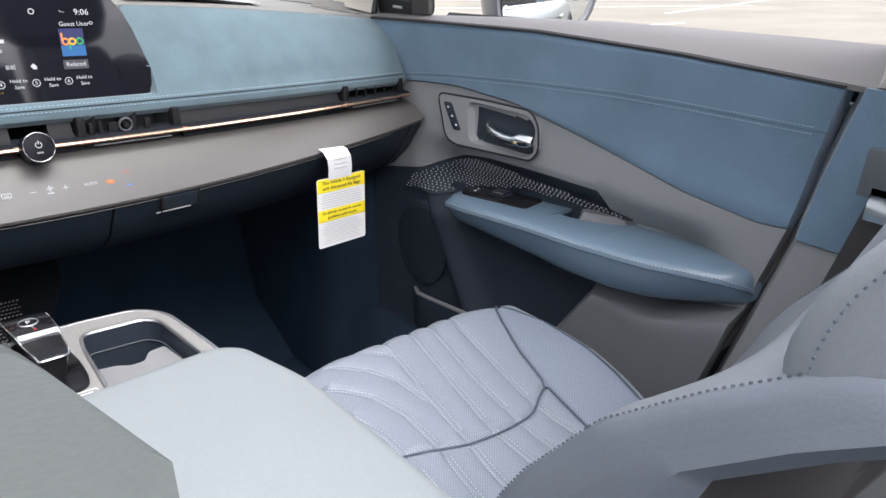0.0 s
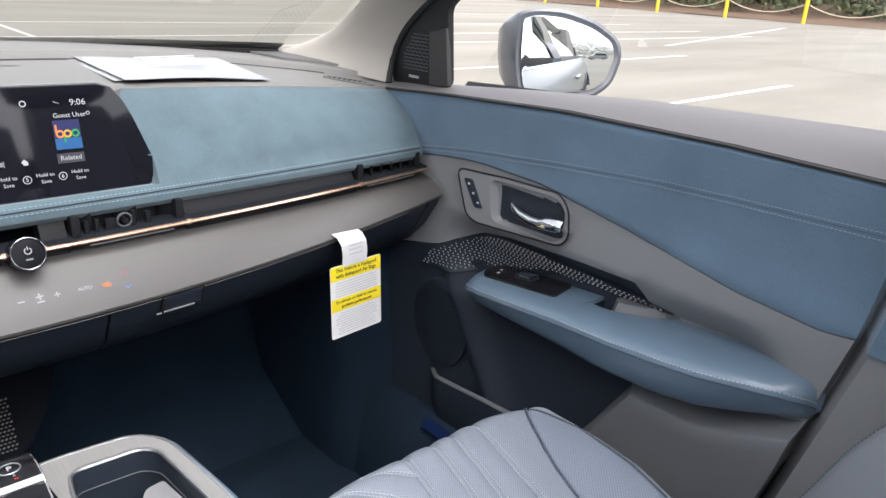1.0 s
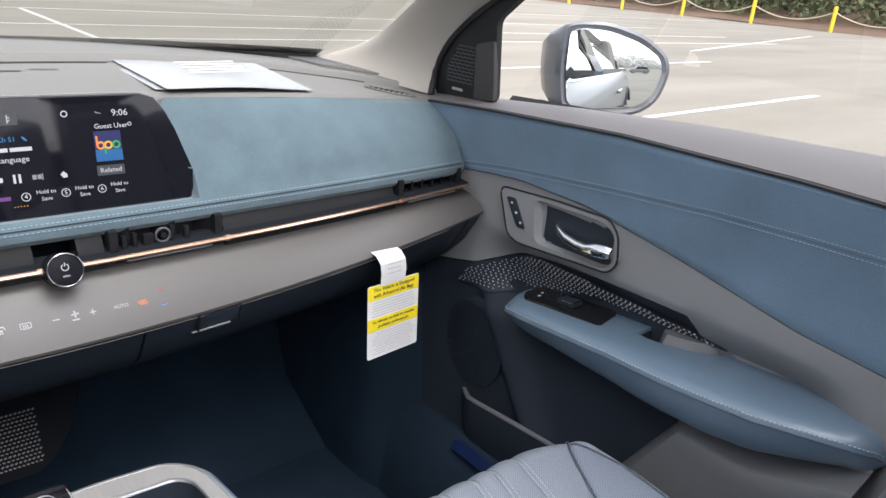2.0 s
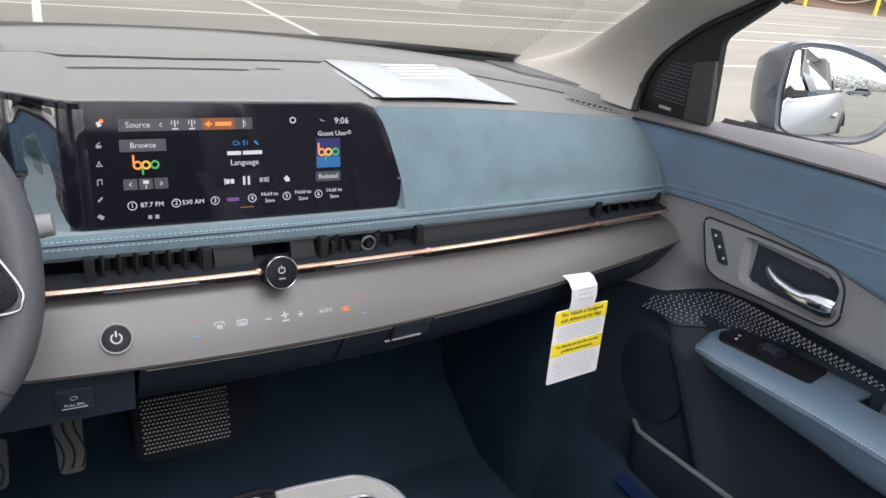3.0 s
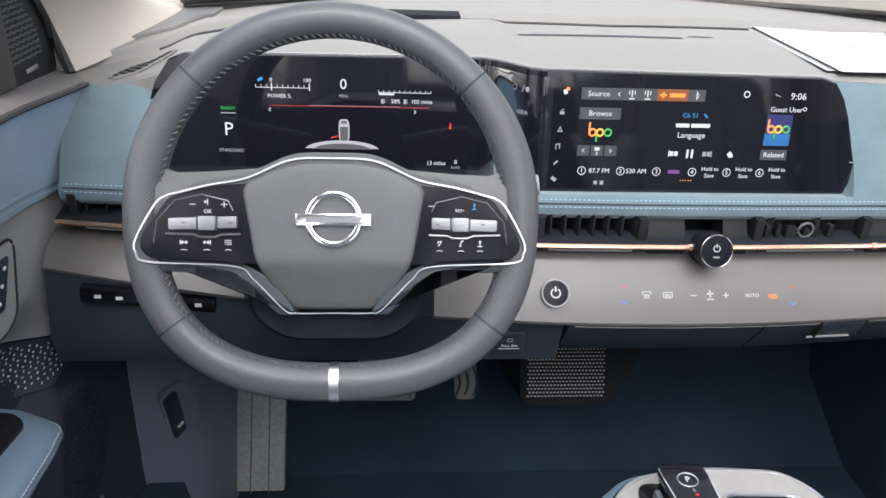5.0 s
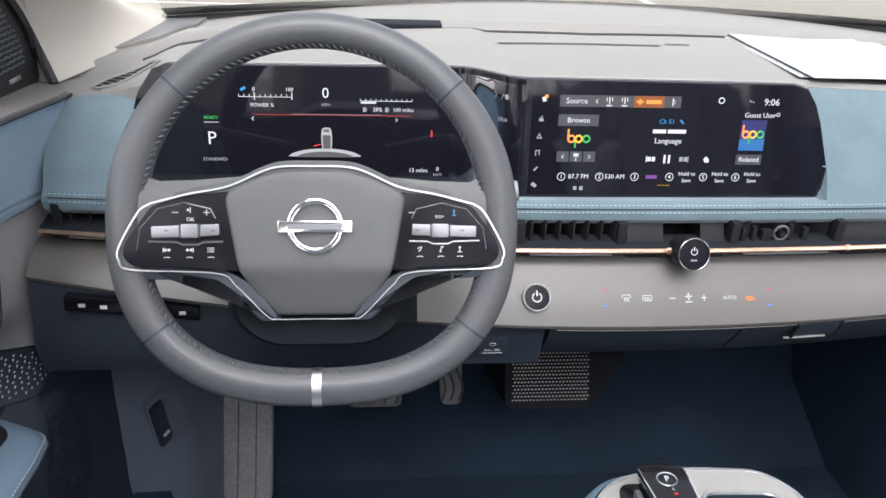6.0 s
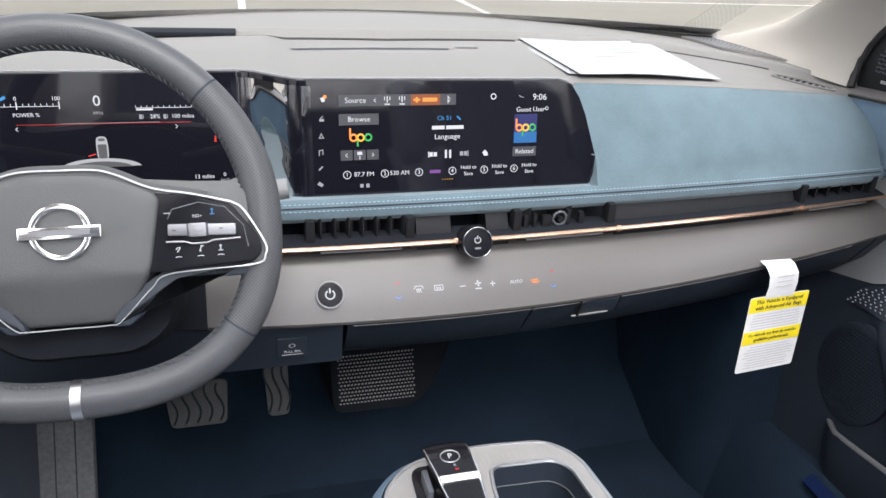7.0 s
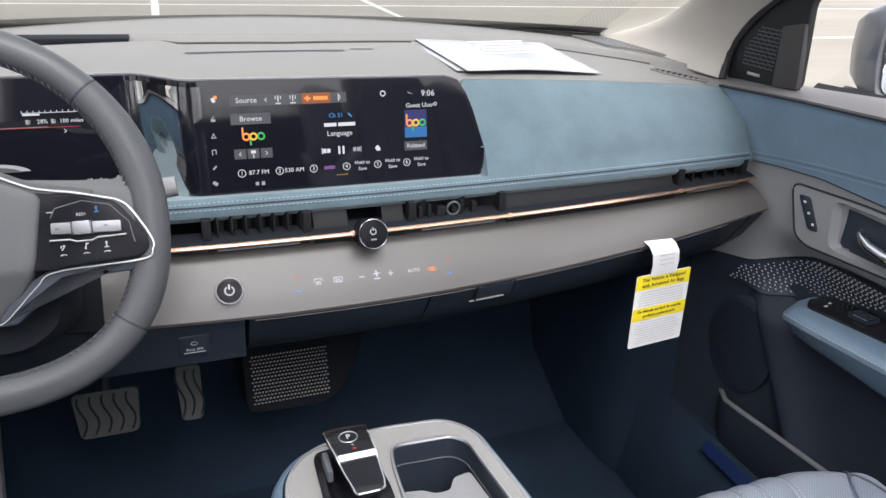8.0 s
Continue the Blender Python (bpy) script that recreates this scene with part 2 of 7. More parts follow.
def tube(points, r, n=8, closed=False, flat=1.0):
    """A round bar along points."""
    pts = [Vector(p) for p in points]
    k = len(pts)
    bm, rings = bmesh.new(), []
    up = Vector((0, 0, 1))
    for i, p in enumerate(pts):
        a = pts[i - 1] if (i or closed) else p
        b = pts[(i + 1) % k] if (i < k - 1 or closed) else p
        d = (b - a).normalized()
        s = d.cross(up)
        if s.length < 1e-3:
            s = d.cross(Vector((0, 1, 0)))
        s.normalize()
        u = s.cross(d)
        rr = r[i] if isinstance(r, (list, tuple)) else r
        rings.append([bm.verts.new(p + s * rr * math.cos(6.2832 * j / n) + u * rr * flat * math.sin(6.2832 * j / n)) for j in range(n)])
    for i in range(k if closed else k - 1):
        a, b = rings[i], rings[(i + 1) % k]
        for j in range(n):
            bm.faces.new((a[j], a[(j + 1) % n], b[(j + 1) % n], b[j]))
    if not closed:
        bm.faces.new(rings[0][::-1])
        bm.faces.new(rings[-1])
    return bm


def curve(points, n):
    """n points, evenly spaced, on a smooth curve through points."""
    P = [Vector(p) for p in points]
    P = [P[0] * 2 - P[1]] + P + [P[-1] * 2 - P[-2]]
    out = []
    for i in range(1, len(P) - 2):
        for q in range(12):
            t = q / 12
            a, b, c, d = P[i - 1], P[i], P[i + 1], P[i + 2]
            out.append(0.5 * ((2 * b) + (c - a) * t + (2 * a - 5 * b + 4 * c - d) * t * t + (3 * b - a - 3 * c + d) * t ** 3))
    out.append(P[-2])
    acc = [0.0]
    for a, b in zip(out, out[1:]):
        acc.append(acc[-1] + (b - a).length)
    res = []
    for k in range(n):
        s = acc[-1] * k / (n - 1)
        i = max(1, next((j for j, v in enumerate(acc) if v >= s - 1e-9), len(acc) - 1))
        u = (s - acc[i - 1]) / max(1e-9, acc[i] - acc[i - 1])
        res.append(out[i - 1].lerp(out[i], u))
    return res


def stitches(points, step, length, r, normal=None):
    """Short threads along a line, as one mesh."""
    P = [Vector(p) for p in points]
    total = sum((b - a).length for a, b in zip(P, P[1:]))
    line = curve(P, max(2, int(total / step)))
    verts, faces = [], []
    for a, b in zip(line, line[1:]):
        d = (b - a).normalized()
        s = d.cross(Vector(normal) if normal else Vector((0, 0, 1)))
        if s.length < 1e-4:
            continue
        s.normalize()
        u = s.cross(d)
        c = (a + b) / 2
        k = len(verts)
        for e, w in ((-0.5, 0.4), (-0.3, 1), (0.3, 1), (0.5, 0.4)):
            for j in range(4):
                ang = math.pi * j / 2 + 0.785
                verts.append(c + d * length * e + (s * math.cos(ang) + u * math.sin(ang)) * r * w)
        for q in range(3):
            for j in range(4):
                faces.append((k + q * 4 + j, k + q * 4 + (j + 1) % 4, k + q * 4 + 4 + (j + 1) % 4, k + q * 4 + 4 + j))
    bm = bmesh.new()
    vv = [bm.verts.new(v) for v in verts]
    for f in faces:
        bm.faces.new([vv[i] for i in f])
    return bm


def lettering(name, body, size, m, material, parent, align="CENTER", depth=0.0003):
    """Words as a mesh in the local xy plane of m."""
    c = bpy.data.curves.new(name, "FONT")
    c.body, c.size, c.align_x, c.align_y, c.extrude, c.resolution_u = body, size, align, "CENTER", depth, 2
    tmp = bpy.data.objects.new(name, c)
    scene.collection.objects.link(tmp)
    bpy.context.view_layer.update()
    me = bpy.data.meshes.new_from_object(tmp)
    bpy.data.objects.remove(tmp)
    bpy.data.curves.remove(c)
    me.name = name
    me.materials.clear()
    me.materials.append(material)
    ob = new(name, me)
    ob.parent = parent
    ob.matrix_basis = m
    return ob


def sheet(fn, nu, nv, back=None):
    """A surface fn(u, v) over the unit square; back: a second surface behind it, joined round the rim."""
    bm = bmesh.new()
    g = [[bm.verts.new(fn(i / nu, j / nv)) for j in range(nv + 1)] for i in range(nu + 1)]
    for i in range(nu):
        for j in range(nv):
            bm.faces.new((g[i][j], g[i + 1][j], g[i + 1][j + 1], g[i][j + 1]))
    if back:
        h = [[bm.verts.new(back(i / nu, j / nv)) for j in (0, nv)] for i in (0, nu)]
        rim = [g[i][0] for i in range(nu + 1)] + [g[nu][j] for j in range(1, nv + 1)] + [g[i][nv] for i in range(nu - 1, -1, -1)] + [g[0][j] for j in range(nv - 1, 0, -1)]
        low = [bm.verts.new(Vector(v.co) + (Vector(back(0.5, 0.5)) - Vector(fn(0.5, 0.5)))) for v in rim]
        k = len(rim)
        for i in range(k):
            bm.faces.new((rim[i], low[i], low[(i + 1) % k], rim[(i + 1) % k]))
        bm.faces.new(low)
        for r in h:
            for v in r:
                bm.verts.remove(v)
    return bm


def inward(ob):
    """Turns every face of a single sheet of glass towards the cabin's middle."""
    me = ob.data
    bm = bmesh.new()
    bm.from_mesh(me)
    for f in bm.faces:
        f.normal_update()
        if f.normal.dot(Vector((0, -0.8, 1.05)) - f.calc_center_median()) < 0:
            f.normal_flip()
    bm.to_mesh(me)
    bm.free()
    ob.visible_shadow = False
    return ob


def lerp(a, b, t):
    return a + (b - a) * t


def ease(a, b, x):
    t = min(1.0, max(0.0, (x - a) / (b - a)))
    return t * t * (3 - 2 * t)


def table(x, pts):
    """A value read off a table of (x, value), straight between its rows."""
    for (a, va), (b, vb) in zip(pts, pts[1:]):
        if x <= b:
            return lerp(va, vb, max(0.0, (x - a) / (b - a)))
    return pts[-1][1]


def face_yz(x, sgn=1):
    """Local xy drawn as (y, z) of the car on a wall whose front looks at the cabin's middle."""
    return Matrix(((0, 0, -sgn, x), (1, 0, 0, 0), (0, 1, 0, 0), (0, 0, 0, 1)))

# ---------- outside: parking lot ----------
def lot_material():
    m = mat("worn_asphalt", (0.118, 0.106, 0.084), 0.85, grain=30, bump=0.3, var=0.12, big=0.5, mix=(0.160, 0.146, 0.116))
    n, l = m.node_tree.nodes, m.node_tree.links
    b = n["Principled BSDF"]
    tc, mp, big = n.new("ShaderNodeTexCoord"), n.new("ShaderNodeMapping"), n.new("ShaderNodeTexNoise")
    mp.inputs["Rotation"].default_value = (0, 0, radians(-35))
    mp.inputs["Scale"].default_value = (0.12, 0.55, 1)
    big.inputs["Scale"].default_value, big.inputs["Detail"].default_value, big.inputs["Roughness"].default_value = 0.9, 6, 0.6
    l.new(tc.outputs["Object"], mp.inputs["Vector"])
    l.new(mp.outputs["Vector"], big.inputs["Vector"])
    r = n.new("ShaderNodeValToRGB")
    r.color_ramp.elements[0].position, r.color_ramp.elements[1].position = 0.36, 0.74
    r.color_ramp.elements[0].color, r.color_ramp.elements[1].color = (0, 0, 0, 1), (1, 1, 1, 1)
    l.new(big.outputs["Fac"], r.inputs["Fac"])
    mx = n.new("ShaderNodeMix")
    mx.data_type = "RGBA"
    old = [q for q in n if q.type == "VALTORGB"][0]
    l.new(r.outputs["Color"], mx.inputs["Factor"])
    l.new(old.outputs["Color"], mx.inputs["A"])
    mx.inputs["B"].default_value = (0.205, 0.190, 0.157, 1)
    l.new(mx.outputs["Result"], b.inputs["Base Color"])
    return m


def quad(x0, y0, x1, y1, z):
    bm = bmesh.new()
    bm.faces.new([bm.verts.new(p) for p in ((x0, y0, z), (x1, y0, z), (x1, y1, z), (x0, y1, z))])
    return bm


tagged(part("ground", quad(-900, -900, 900, 900, 0), lot_material()), "sun-bleached streaked asphalt of an open parking lot", "ground", kind="structure")
LINE_PAINT = mat("worn_line_paint", (0.52, 0.51, 0.47), 0.7, grain=25, var=0.12)


def stall_line(x0, y0, x1, y1, w=0.1):
    a, b = Vector((x0, y0, 0.006)), Vector((x1, y1, 0.006))
    s = (b - a).normalized().cross(Vector((0, 0, 1))) * w / 2
    bm = bmesh.new()
    k, rnd = max(2, int((b - a).length / 0.5)), random.Random(int(x0 * 10 + y0))
    L = [(a.lerp(b, i / k) + s * rnd.uniform(0.85, 1.1), a.lerp(b, i / k) - s * rnd.uniform(0.85, 1.1)) for i in range(k + 1)]
    v = [(bm.verts.new(p), bm.verts.new(q)) for p, q in L]
    for p, q in zip(v, v[1:]):
        bm.faces.new((p[0], p[1], q[1], q[0]))
    return tagged(part("parking_line", bm, LINE_PAINT), "worn white painted parking line on the asphalt", "line", "parking lines", "structure")


for line in ((2.95, 5.2, 2.95, 15.2), (-0.2, 8.3, -0.2, 15.2), (-8, 10.3, 24, 10.7), (-8, 12.2, 24, 12.6), (-8, 7.55, 1.2, 7.5), (6.0, 3.62, 11.2, 3.9), (-4, 15.3, 24, 15.5), (6.2, 7.0, 14, 7.3),
             (6.0, 0.9, 11.2, 1.2), (6.2, -1.8, 11.4, -1.5), (-9, 3.6, -4, 3.6), (-9, 0.9, -4, 0.9), (16, 9, 34, 14), (16, 20, 40, 22)):
    stall_line(*line)

# posts with a slack rope, and the planted bank behind them
POST_YELLOW = mat("yellow_paint", (0.72, 0.52, 0.03), 0.5, grain=8, var=0.15)
ROPE = mat("rope", (0.45, 0.38, 0.26), 0.9, grain=60, bump=0.4)


def fence_post(at):
    t = thing("fence_post", "yellow painted steel post of a rope fence at the lot's edge", "post", "fence posts", at=at)
    part("post", tube([(0, 0, 0), (0, 0, 1.3)], 0.11, 10), POST_YELLOW, t)
    part("cap", tube([(0, 0, 1.3), (0, 0, 1.34)], [0.115, 0.06], 10), POST_YELLOW, t)
    return t


fence = [(42.5 - 0.12 * (k - 4), 3.0 + 4.6 * k, 0) for k in range(-6, 12)]
for p in fence:
    fence_post(p)
for a, b in zip(fence, fence[1:]):
    pts = [(lerp(a[0], b[0], i / 10), lerp(a[1], b[1], i / 10), 1.05 - 0.55 * (1 - (i / 5 - 1) ** 2)) for i in range(11)]
    tagged(part("fence_rope", tube(pts, 0.035, 6), ROPE), "slack tan rope hung between yellow fence posts", "rope", "fence ropes")
LEAF = mat("bank_foliage", (0.045, 0.07, 0.03), 0.8, grain=20, var=0.5, big=1.5, mix=(0.10, 0.11, 0.05))
MULCH = mat("pine_straw", (0.10, 0.06, 0.035), 0.95, grain=12, var=0.4, bump=0.5)
bank = bmesh.new()
rows = []
for i in range(60):
    y = -80 + i * 4
    rows.append([bank.verts.new((43.5 + 5.5 * j + noise.noise((y * 0.1, j, 0)) * 0.6, y, (0.02, 0.6, 1.2, 2.0)[j] + noise.noise((y * 0.2, j * 3, 5)) * 0.15)) for j in range(4)])
for a, b in zip(rows, rows[1:]):
    for j in range(3):
        bank.faces.new((a[j], a[j + 1], b[j + 1], b[j]))
tagged(part("planted_bank", bank, MULCH), "low bank of brown pine straw behind the rope fence", "bank", kind="structure")


def bushes(name, n, x0, x1, y0, y1, h0, h1, seed, label):
    """Many small leaf clumps heaped into an uneven hedge."""
    rnd, verts, faces = random.Random(seed), [], []
    for _ in range(n):
        cx, cy = rnd.uniform(x0, x1), rnd.uniform(y0, y1)
        top = lerp(h0, h1, 0.5 + 0.5 * noise.noise((cx * 0.15, cy * 0.15, seed)))
        cz = rnd.uniform(0.2, 1.0) * top
        s = rnd.uniform(0.10, 0.34)
        for _ in range(5):
            d = Vector((rnd.gauss(0, 1), rnd.gauss(0, 1), rnd.gauss(0, 0.8))) * s
            a = Vector((rnd.gauss(0, 1), rnd.gauss(0, 1), rnd.gauss(0, 1))).normalized() * s * 0.9
            b = Vector((rnd.gauss(0, 1), rnd.gauss(0, 1), rnd.gauss(0, 1))).normalized() * s * 0.6
            c = Vector((cx, cy, cz)) + d
            k = len(verts)
            verts += [c - a, c + b, c + a, c - b]
            faces.append((k, k + 1, k + 2, k + 3))
    me = bpy.data.meshes.new(name)
    me.from_pydata([tuple(v) for v in verts], [], faces)
    me.materials.append(LEAF)
    return tagged(new(name, me), label, "bushes", kind="stuff")


bushes("bank_bushes", 16000, 46, 56, -60, 110, 1.5, 5.5, 3, "dense dark green bushes on the bank behind the fence")
bushes("far_woods", 9000, -70, 110, 95, 112, 6, 14, 8, "dark tree line beyond the parking lot")
bushes("far_woods", 9000, -110, 80, -105, -90, 6, 14, 9, "dark tree line beyond the parking lot")


# ---------- parked cars seen in the door mirror ----------
CAR_SILVER = mat("silver_paint", (0.33, 0.34, 0.35), 0.3, metal=0.5, grain=400, var=0.05, coat=0.6)
CAR_GLASS = mat("tinted_car_glass", (0.012, 0.014, 0.016), 0.08, var=0.1)
TYRE = mat("tyre_rubber", (0.02, 0.02, 0.021), 0.85, grain=80, bump=0.3)


def parked_car(at, turn, paint, label, h=1.0):
    c = thing("parked_car", label, "car", "parked cars", at=at)
    c.rotation_euler = (0, 0, radians(turn))
    prof = ((-2.25, 0.45, 0.72), (-2.2, 0.35, 0.95), (-1.2, 0.28, 1.02), (0.0, 0.28, 1.0), (1.1, 0.28, 0.98), (1.9, 0.32, 0.88), (2.2, 0.38, 0.72), (2.28, 0.45, 0.6))
    part("body", loft([[(-w, y, a + 0.05), (-w * 1.02, y, (a + b) / 2), (-w * 0.96, y, b * h), (w * 0.96, y, b * h), (w * 1.02, y, (a + b) / 2), (w, y, a + 0.05), (w * 0.9, y, a), (-w * 0.9, y, a)] for (y, a, b), w in zip(prof, (0.72, 0.84, 0.89, 0.9, 0.9, 0.87, 0.78, 0.66))]), paint, c)
    part("glasshouse", loft([[(-w, y, 0.98 * h), (-w * 0.84, y, z), (w * 0.84, y, z), (w, y, 0.98 * h)] for y, z, w in ((-2.1, 1.02 * h, 0.78), (-1.75, 1.50 * h, 0.80), (-0.8, 1.60 * h, 0.82), (0.1, 1.56 * h, 0.82), (1.0, 1.0 * h, 0.80))]), CAR_GLASS, c, "dark car windows")
    part("roof", loft([[(-w, y, z), (-w * 0.9, y, z + 0.035), (w * 0.9, y, z + 0.035), (w, y, z)] for y, z, w in ((-1.85, 1.48 * h, 0.66), (-0.8, 1.60 * h, 0.70), (0.15, 1.56 * h, 0.69))]), paint, c)
    for x in (-0.80, 0.80):
        for y in (-1.35, 1.38):
            w = part("wheel", tube([(x - 0.11, y, 0.34), (x + 0.11, y, 0.34)], 0.34, 20), TYRE, c)
            part("rim", tube([(x - 0.115, y, 0.34), (x + 0.115, y, 0.34)], 0.21, 14), SATIN, w)
    return c


parked_car((1.6, -33.0, 0), 78, CAR_SILVER, "silver crossover parked on the open lot")
parked_car((-6.5, -52.0, 0), 5, CAR_SILVER, "small silver hatchback parked far across the lot", 0.9)
parked_car((-3.5, -53.0, 0), 3, CAR_WHITE, "white car parked far across the lot", 0.92)
parked_car((-9.6, -51.5, 0), 4, CAR_DARK, "dark grey car parked far across the lot", 0.95)


# ---------- the car's shell ----------
shell = thing("car_body", "pearl white crossover body with glazed roof", "car body", kind="structure")


def glass_edge(t):
    """The windshield's side edge, bottom to top."""
    return curve([(0.612, 0.565, 1.066), (0.638, 0.42, 1.118), (0.622, 0.28, 1.19), (0.585, 0.12, 1.275), (0.545, -0.13, 1.405), (0.50, -0.38, 1.535)], 41)[round(t * 40)]


def door_edge(t):
    """The line where the pillar trim meets the door, bottom to top."""
    return curve([(0.672, 0.275, 1.045), (0.688, 0.285, 1.085), (0.69, 0.255, 1.138), (0.69, 0.187, 1.192), (0.688, 0.105, 1.235), (0.655, -0.15, 1.36), (0.585, -0.42, 1.50)], 41)[round(t * 40)]


def windshield(u, v):
    e = glass_edge(v)
    x = e.x * (2 * u - 1) * 1.01
    return Vector((x, e.y + 0.175 * (1 - (2 * u - 1) ** 2), e.z + 0.004))


ws = part("windshield", sheet(windshield, 24, 40), WINDSHIELD, shell, "clear raked windshield")
inward(ws)
for s in (1, -1):
    def pillar(u, v):
        g, d = glass_edge(v), door_edge(v)
        p = g.lerp(d, u)
        bul = 4 * u * (1 - u) * 0.022
        return Vector((s * (p.x - bul), p.y - bul * 0.4, p.z + bul * 0.2))

    def pillar_back(u, v):
        p = pillar(u, v)
        return p + Vector((s * 0.05, 0.03, 0.0))
    part("pillar_trim", sheet(pillar, 10, 40, pillar_back), PILLAR, shell, "pale woven fabric pillar trim")
    part("pillar_seal", tube([(s * p.x, p.y, p.z) for p in (door_edge(i / 40) for i in range(41))], 0.006, 6), SEAL, shell)

# frit and rubber along the windshield's foot
part("windshield_seal", tube([windshield(i / 24, 0) + Vector((0, -0.004, -0.004)) for i in range(25)], 0.008, 6), SEAL, shell)
frit = bmesh.new()
fr = [(frit.verts.new(windshield(i / 24, 0) + Vector((0, 0.002, 0.003))), frit.verts.new(windshield(i / 24, 0.0) + Vector((0, -0.028, 0.018)))) for i in range(25)]
for a, b in zip(fr, fr[1:]):
    frit.faces.new((a[0], b[0], b[1], a[1]))
part("windshield_frit", frit, SEAL, shell)
# hood, wiper cowl
part("cowl", loft([[(x, 0.74 - 0.10 * (x / 0.7) ** 2 + dy, z) for dy, z in ((0, 1.03), (0.12, 1.0), (0.16, 0.985), (0.16, 0.9), (0, 0.9))] for x in np.linspace(-0.74, 0.74, 15)]), BLACK_TRIM, shell)
part("hood", loft([[(x, 0.9 + (y - 0.9) * (1 - 0.16 * (x / 0.84) ** 4), z - 0.05 * (x / 0.84) ** 2 - 0.10 * max(0.0, (abs(x) - 0.66) / 0.18) ** 2) for y, z in ((0.9, 1.0), (1.15, 0.99), (1.4, 0.965), (1.6, 0.925), (1.74, 0.87), (1.81, 0.80), (1.84, 0.70), (1.83, 0.50), (1.78, 0.36), (0.9, 0.34))] for x in np.linspace(-0.84, 0.84, 29)]), CAR_WHITE, shell, "pearl white hood and nose")
for x0 in (-0.42, 0.15):
    part("wiper_arm", tube(curve([(x0, 0.80, 1.02), (x0 + 0.12, 0.775, 1.050), (x0 + 0.45, 0.752, 1.052)], 12), 0.008, 6), BLACK_TRIM, shell)

# roof: two rails, a header and a rear beam round a glass panel
for s in (1, -1):
    part("roof_rail", loft([[(s * x, y, z) for x, z in ((0.60, 1.50), (0.50, 1.575), (0.50, 1.60), (0.66, 1.54))] for y in np.linspace(-0.38, -2.3, 9)]), HEADLINER, shell)
part("roof_header", loft([[(x, y, 1.545 + 0.04 * (1 - (x / 0.6) ** 2) + z) for y, z in ((-0.36, 0), (-0.46, 0.02), (-0.46, 0.04), (-0.30, 0.015))] for x in np.linspace(-0.6, 0.6, 11)]), HEADLINER, shell)
part("roof_rear_beam", loft([[(x, y, 1.585 + z) for y, z in ((-1.88, 0), (-2.3, -0.03), (-2.3, 0.0), (-1.88, 0.03))] for x in np.linspace(-0.6, 0.6, 5)]), HEADLINER, shell)
rg = part("roof_glass", sheet(lambda u, v: Vector(((2 * u - 1) * 0.51, lerp(-0.45, -1.9, v), 1.60 + 0.02 * (1 - (2 * u - 1) ** 2))), 8, 8), ROOF_GLASS, shell)
inward(rg)
# rear bulkhead, floor, firewall
KICK_PLAN = ((0.700, 0.150), (0.690, 0.190), (0.672, 0.226), (0.640, 0.262), (0.610, 0.296), (0.598, 0.335), (0.594, 0.40), (0.592, 0.72), (0.78, 0.72), (0.78, 0.15))
part("cabin_floor", boxed((0, -0.75, 0.22), (1.56, 3.3, 0.06), 0.01), CARPET, shell, "black carpeted cabin floor")
part("firewall", loft([[(x, y, z) for y, z in ((0.42, 0.24), (0.62, 0.34), (0.72, 0.55), (0.72, 0.98), (0.80, 0.98), (0.80, 0.2), (0.42, 0.2))] for x in (-0.78, 0, 0.78)]), CARPET, shell, "black carpeted footwell bulkhead")
part("tailgate_inner", boxed((0, -2.35, 0.75), (1.5, 0.08, 1.0), 0.02), DARK_TRIM, shell)
bw = part("rear_window", sheet(lambda u, v: Vector(((2 * u - 1) * (0.55 - 0.05 * v), -2.32, 1.26 + 0.3 * v)), 2, 2), SIDE_GLASS, shell)
inward(bw)
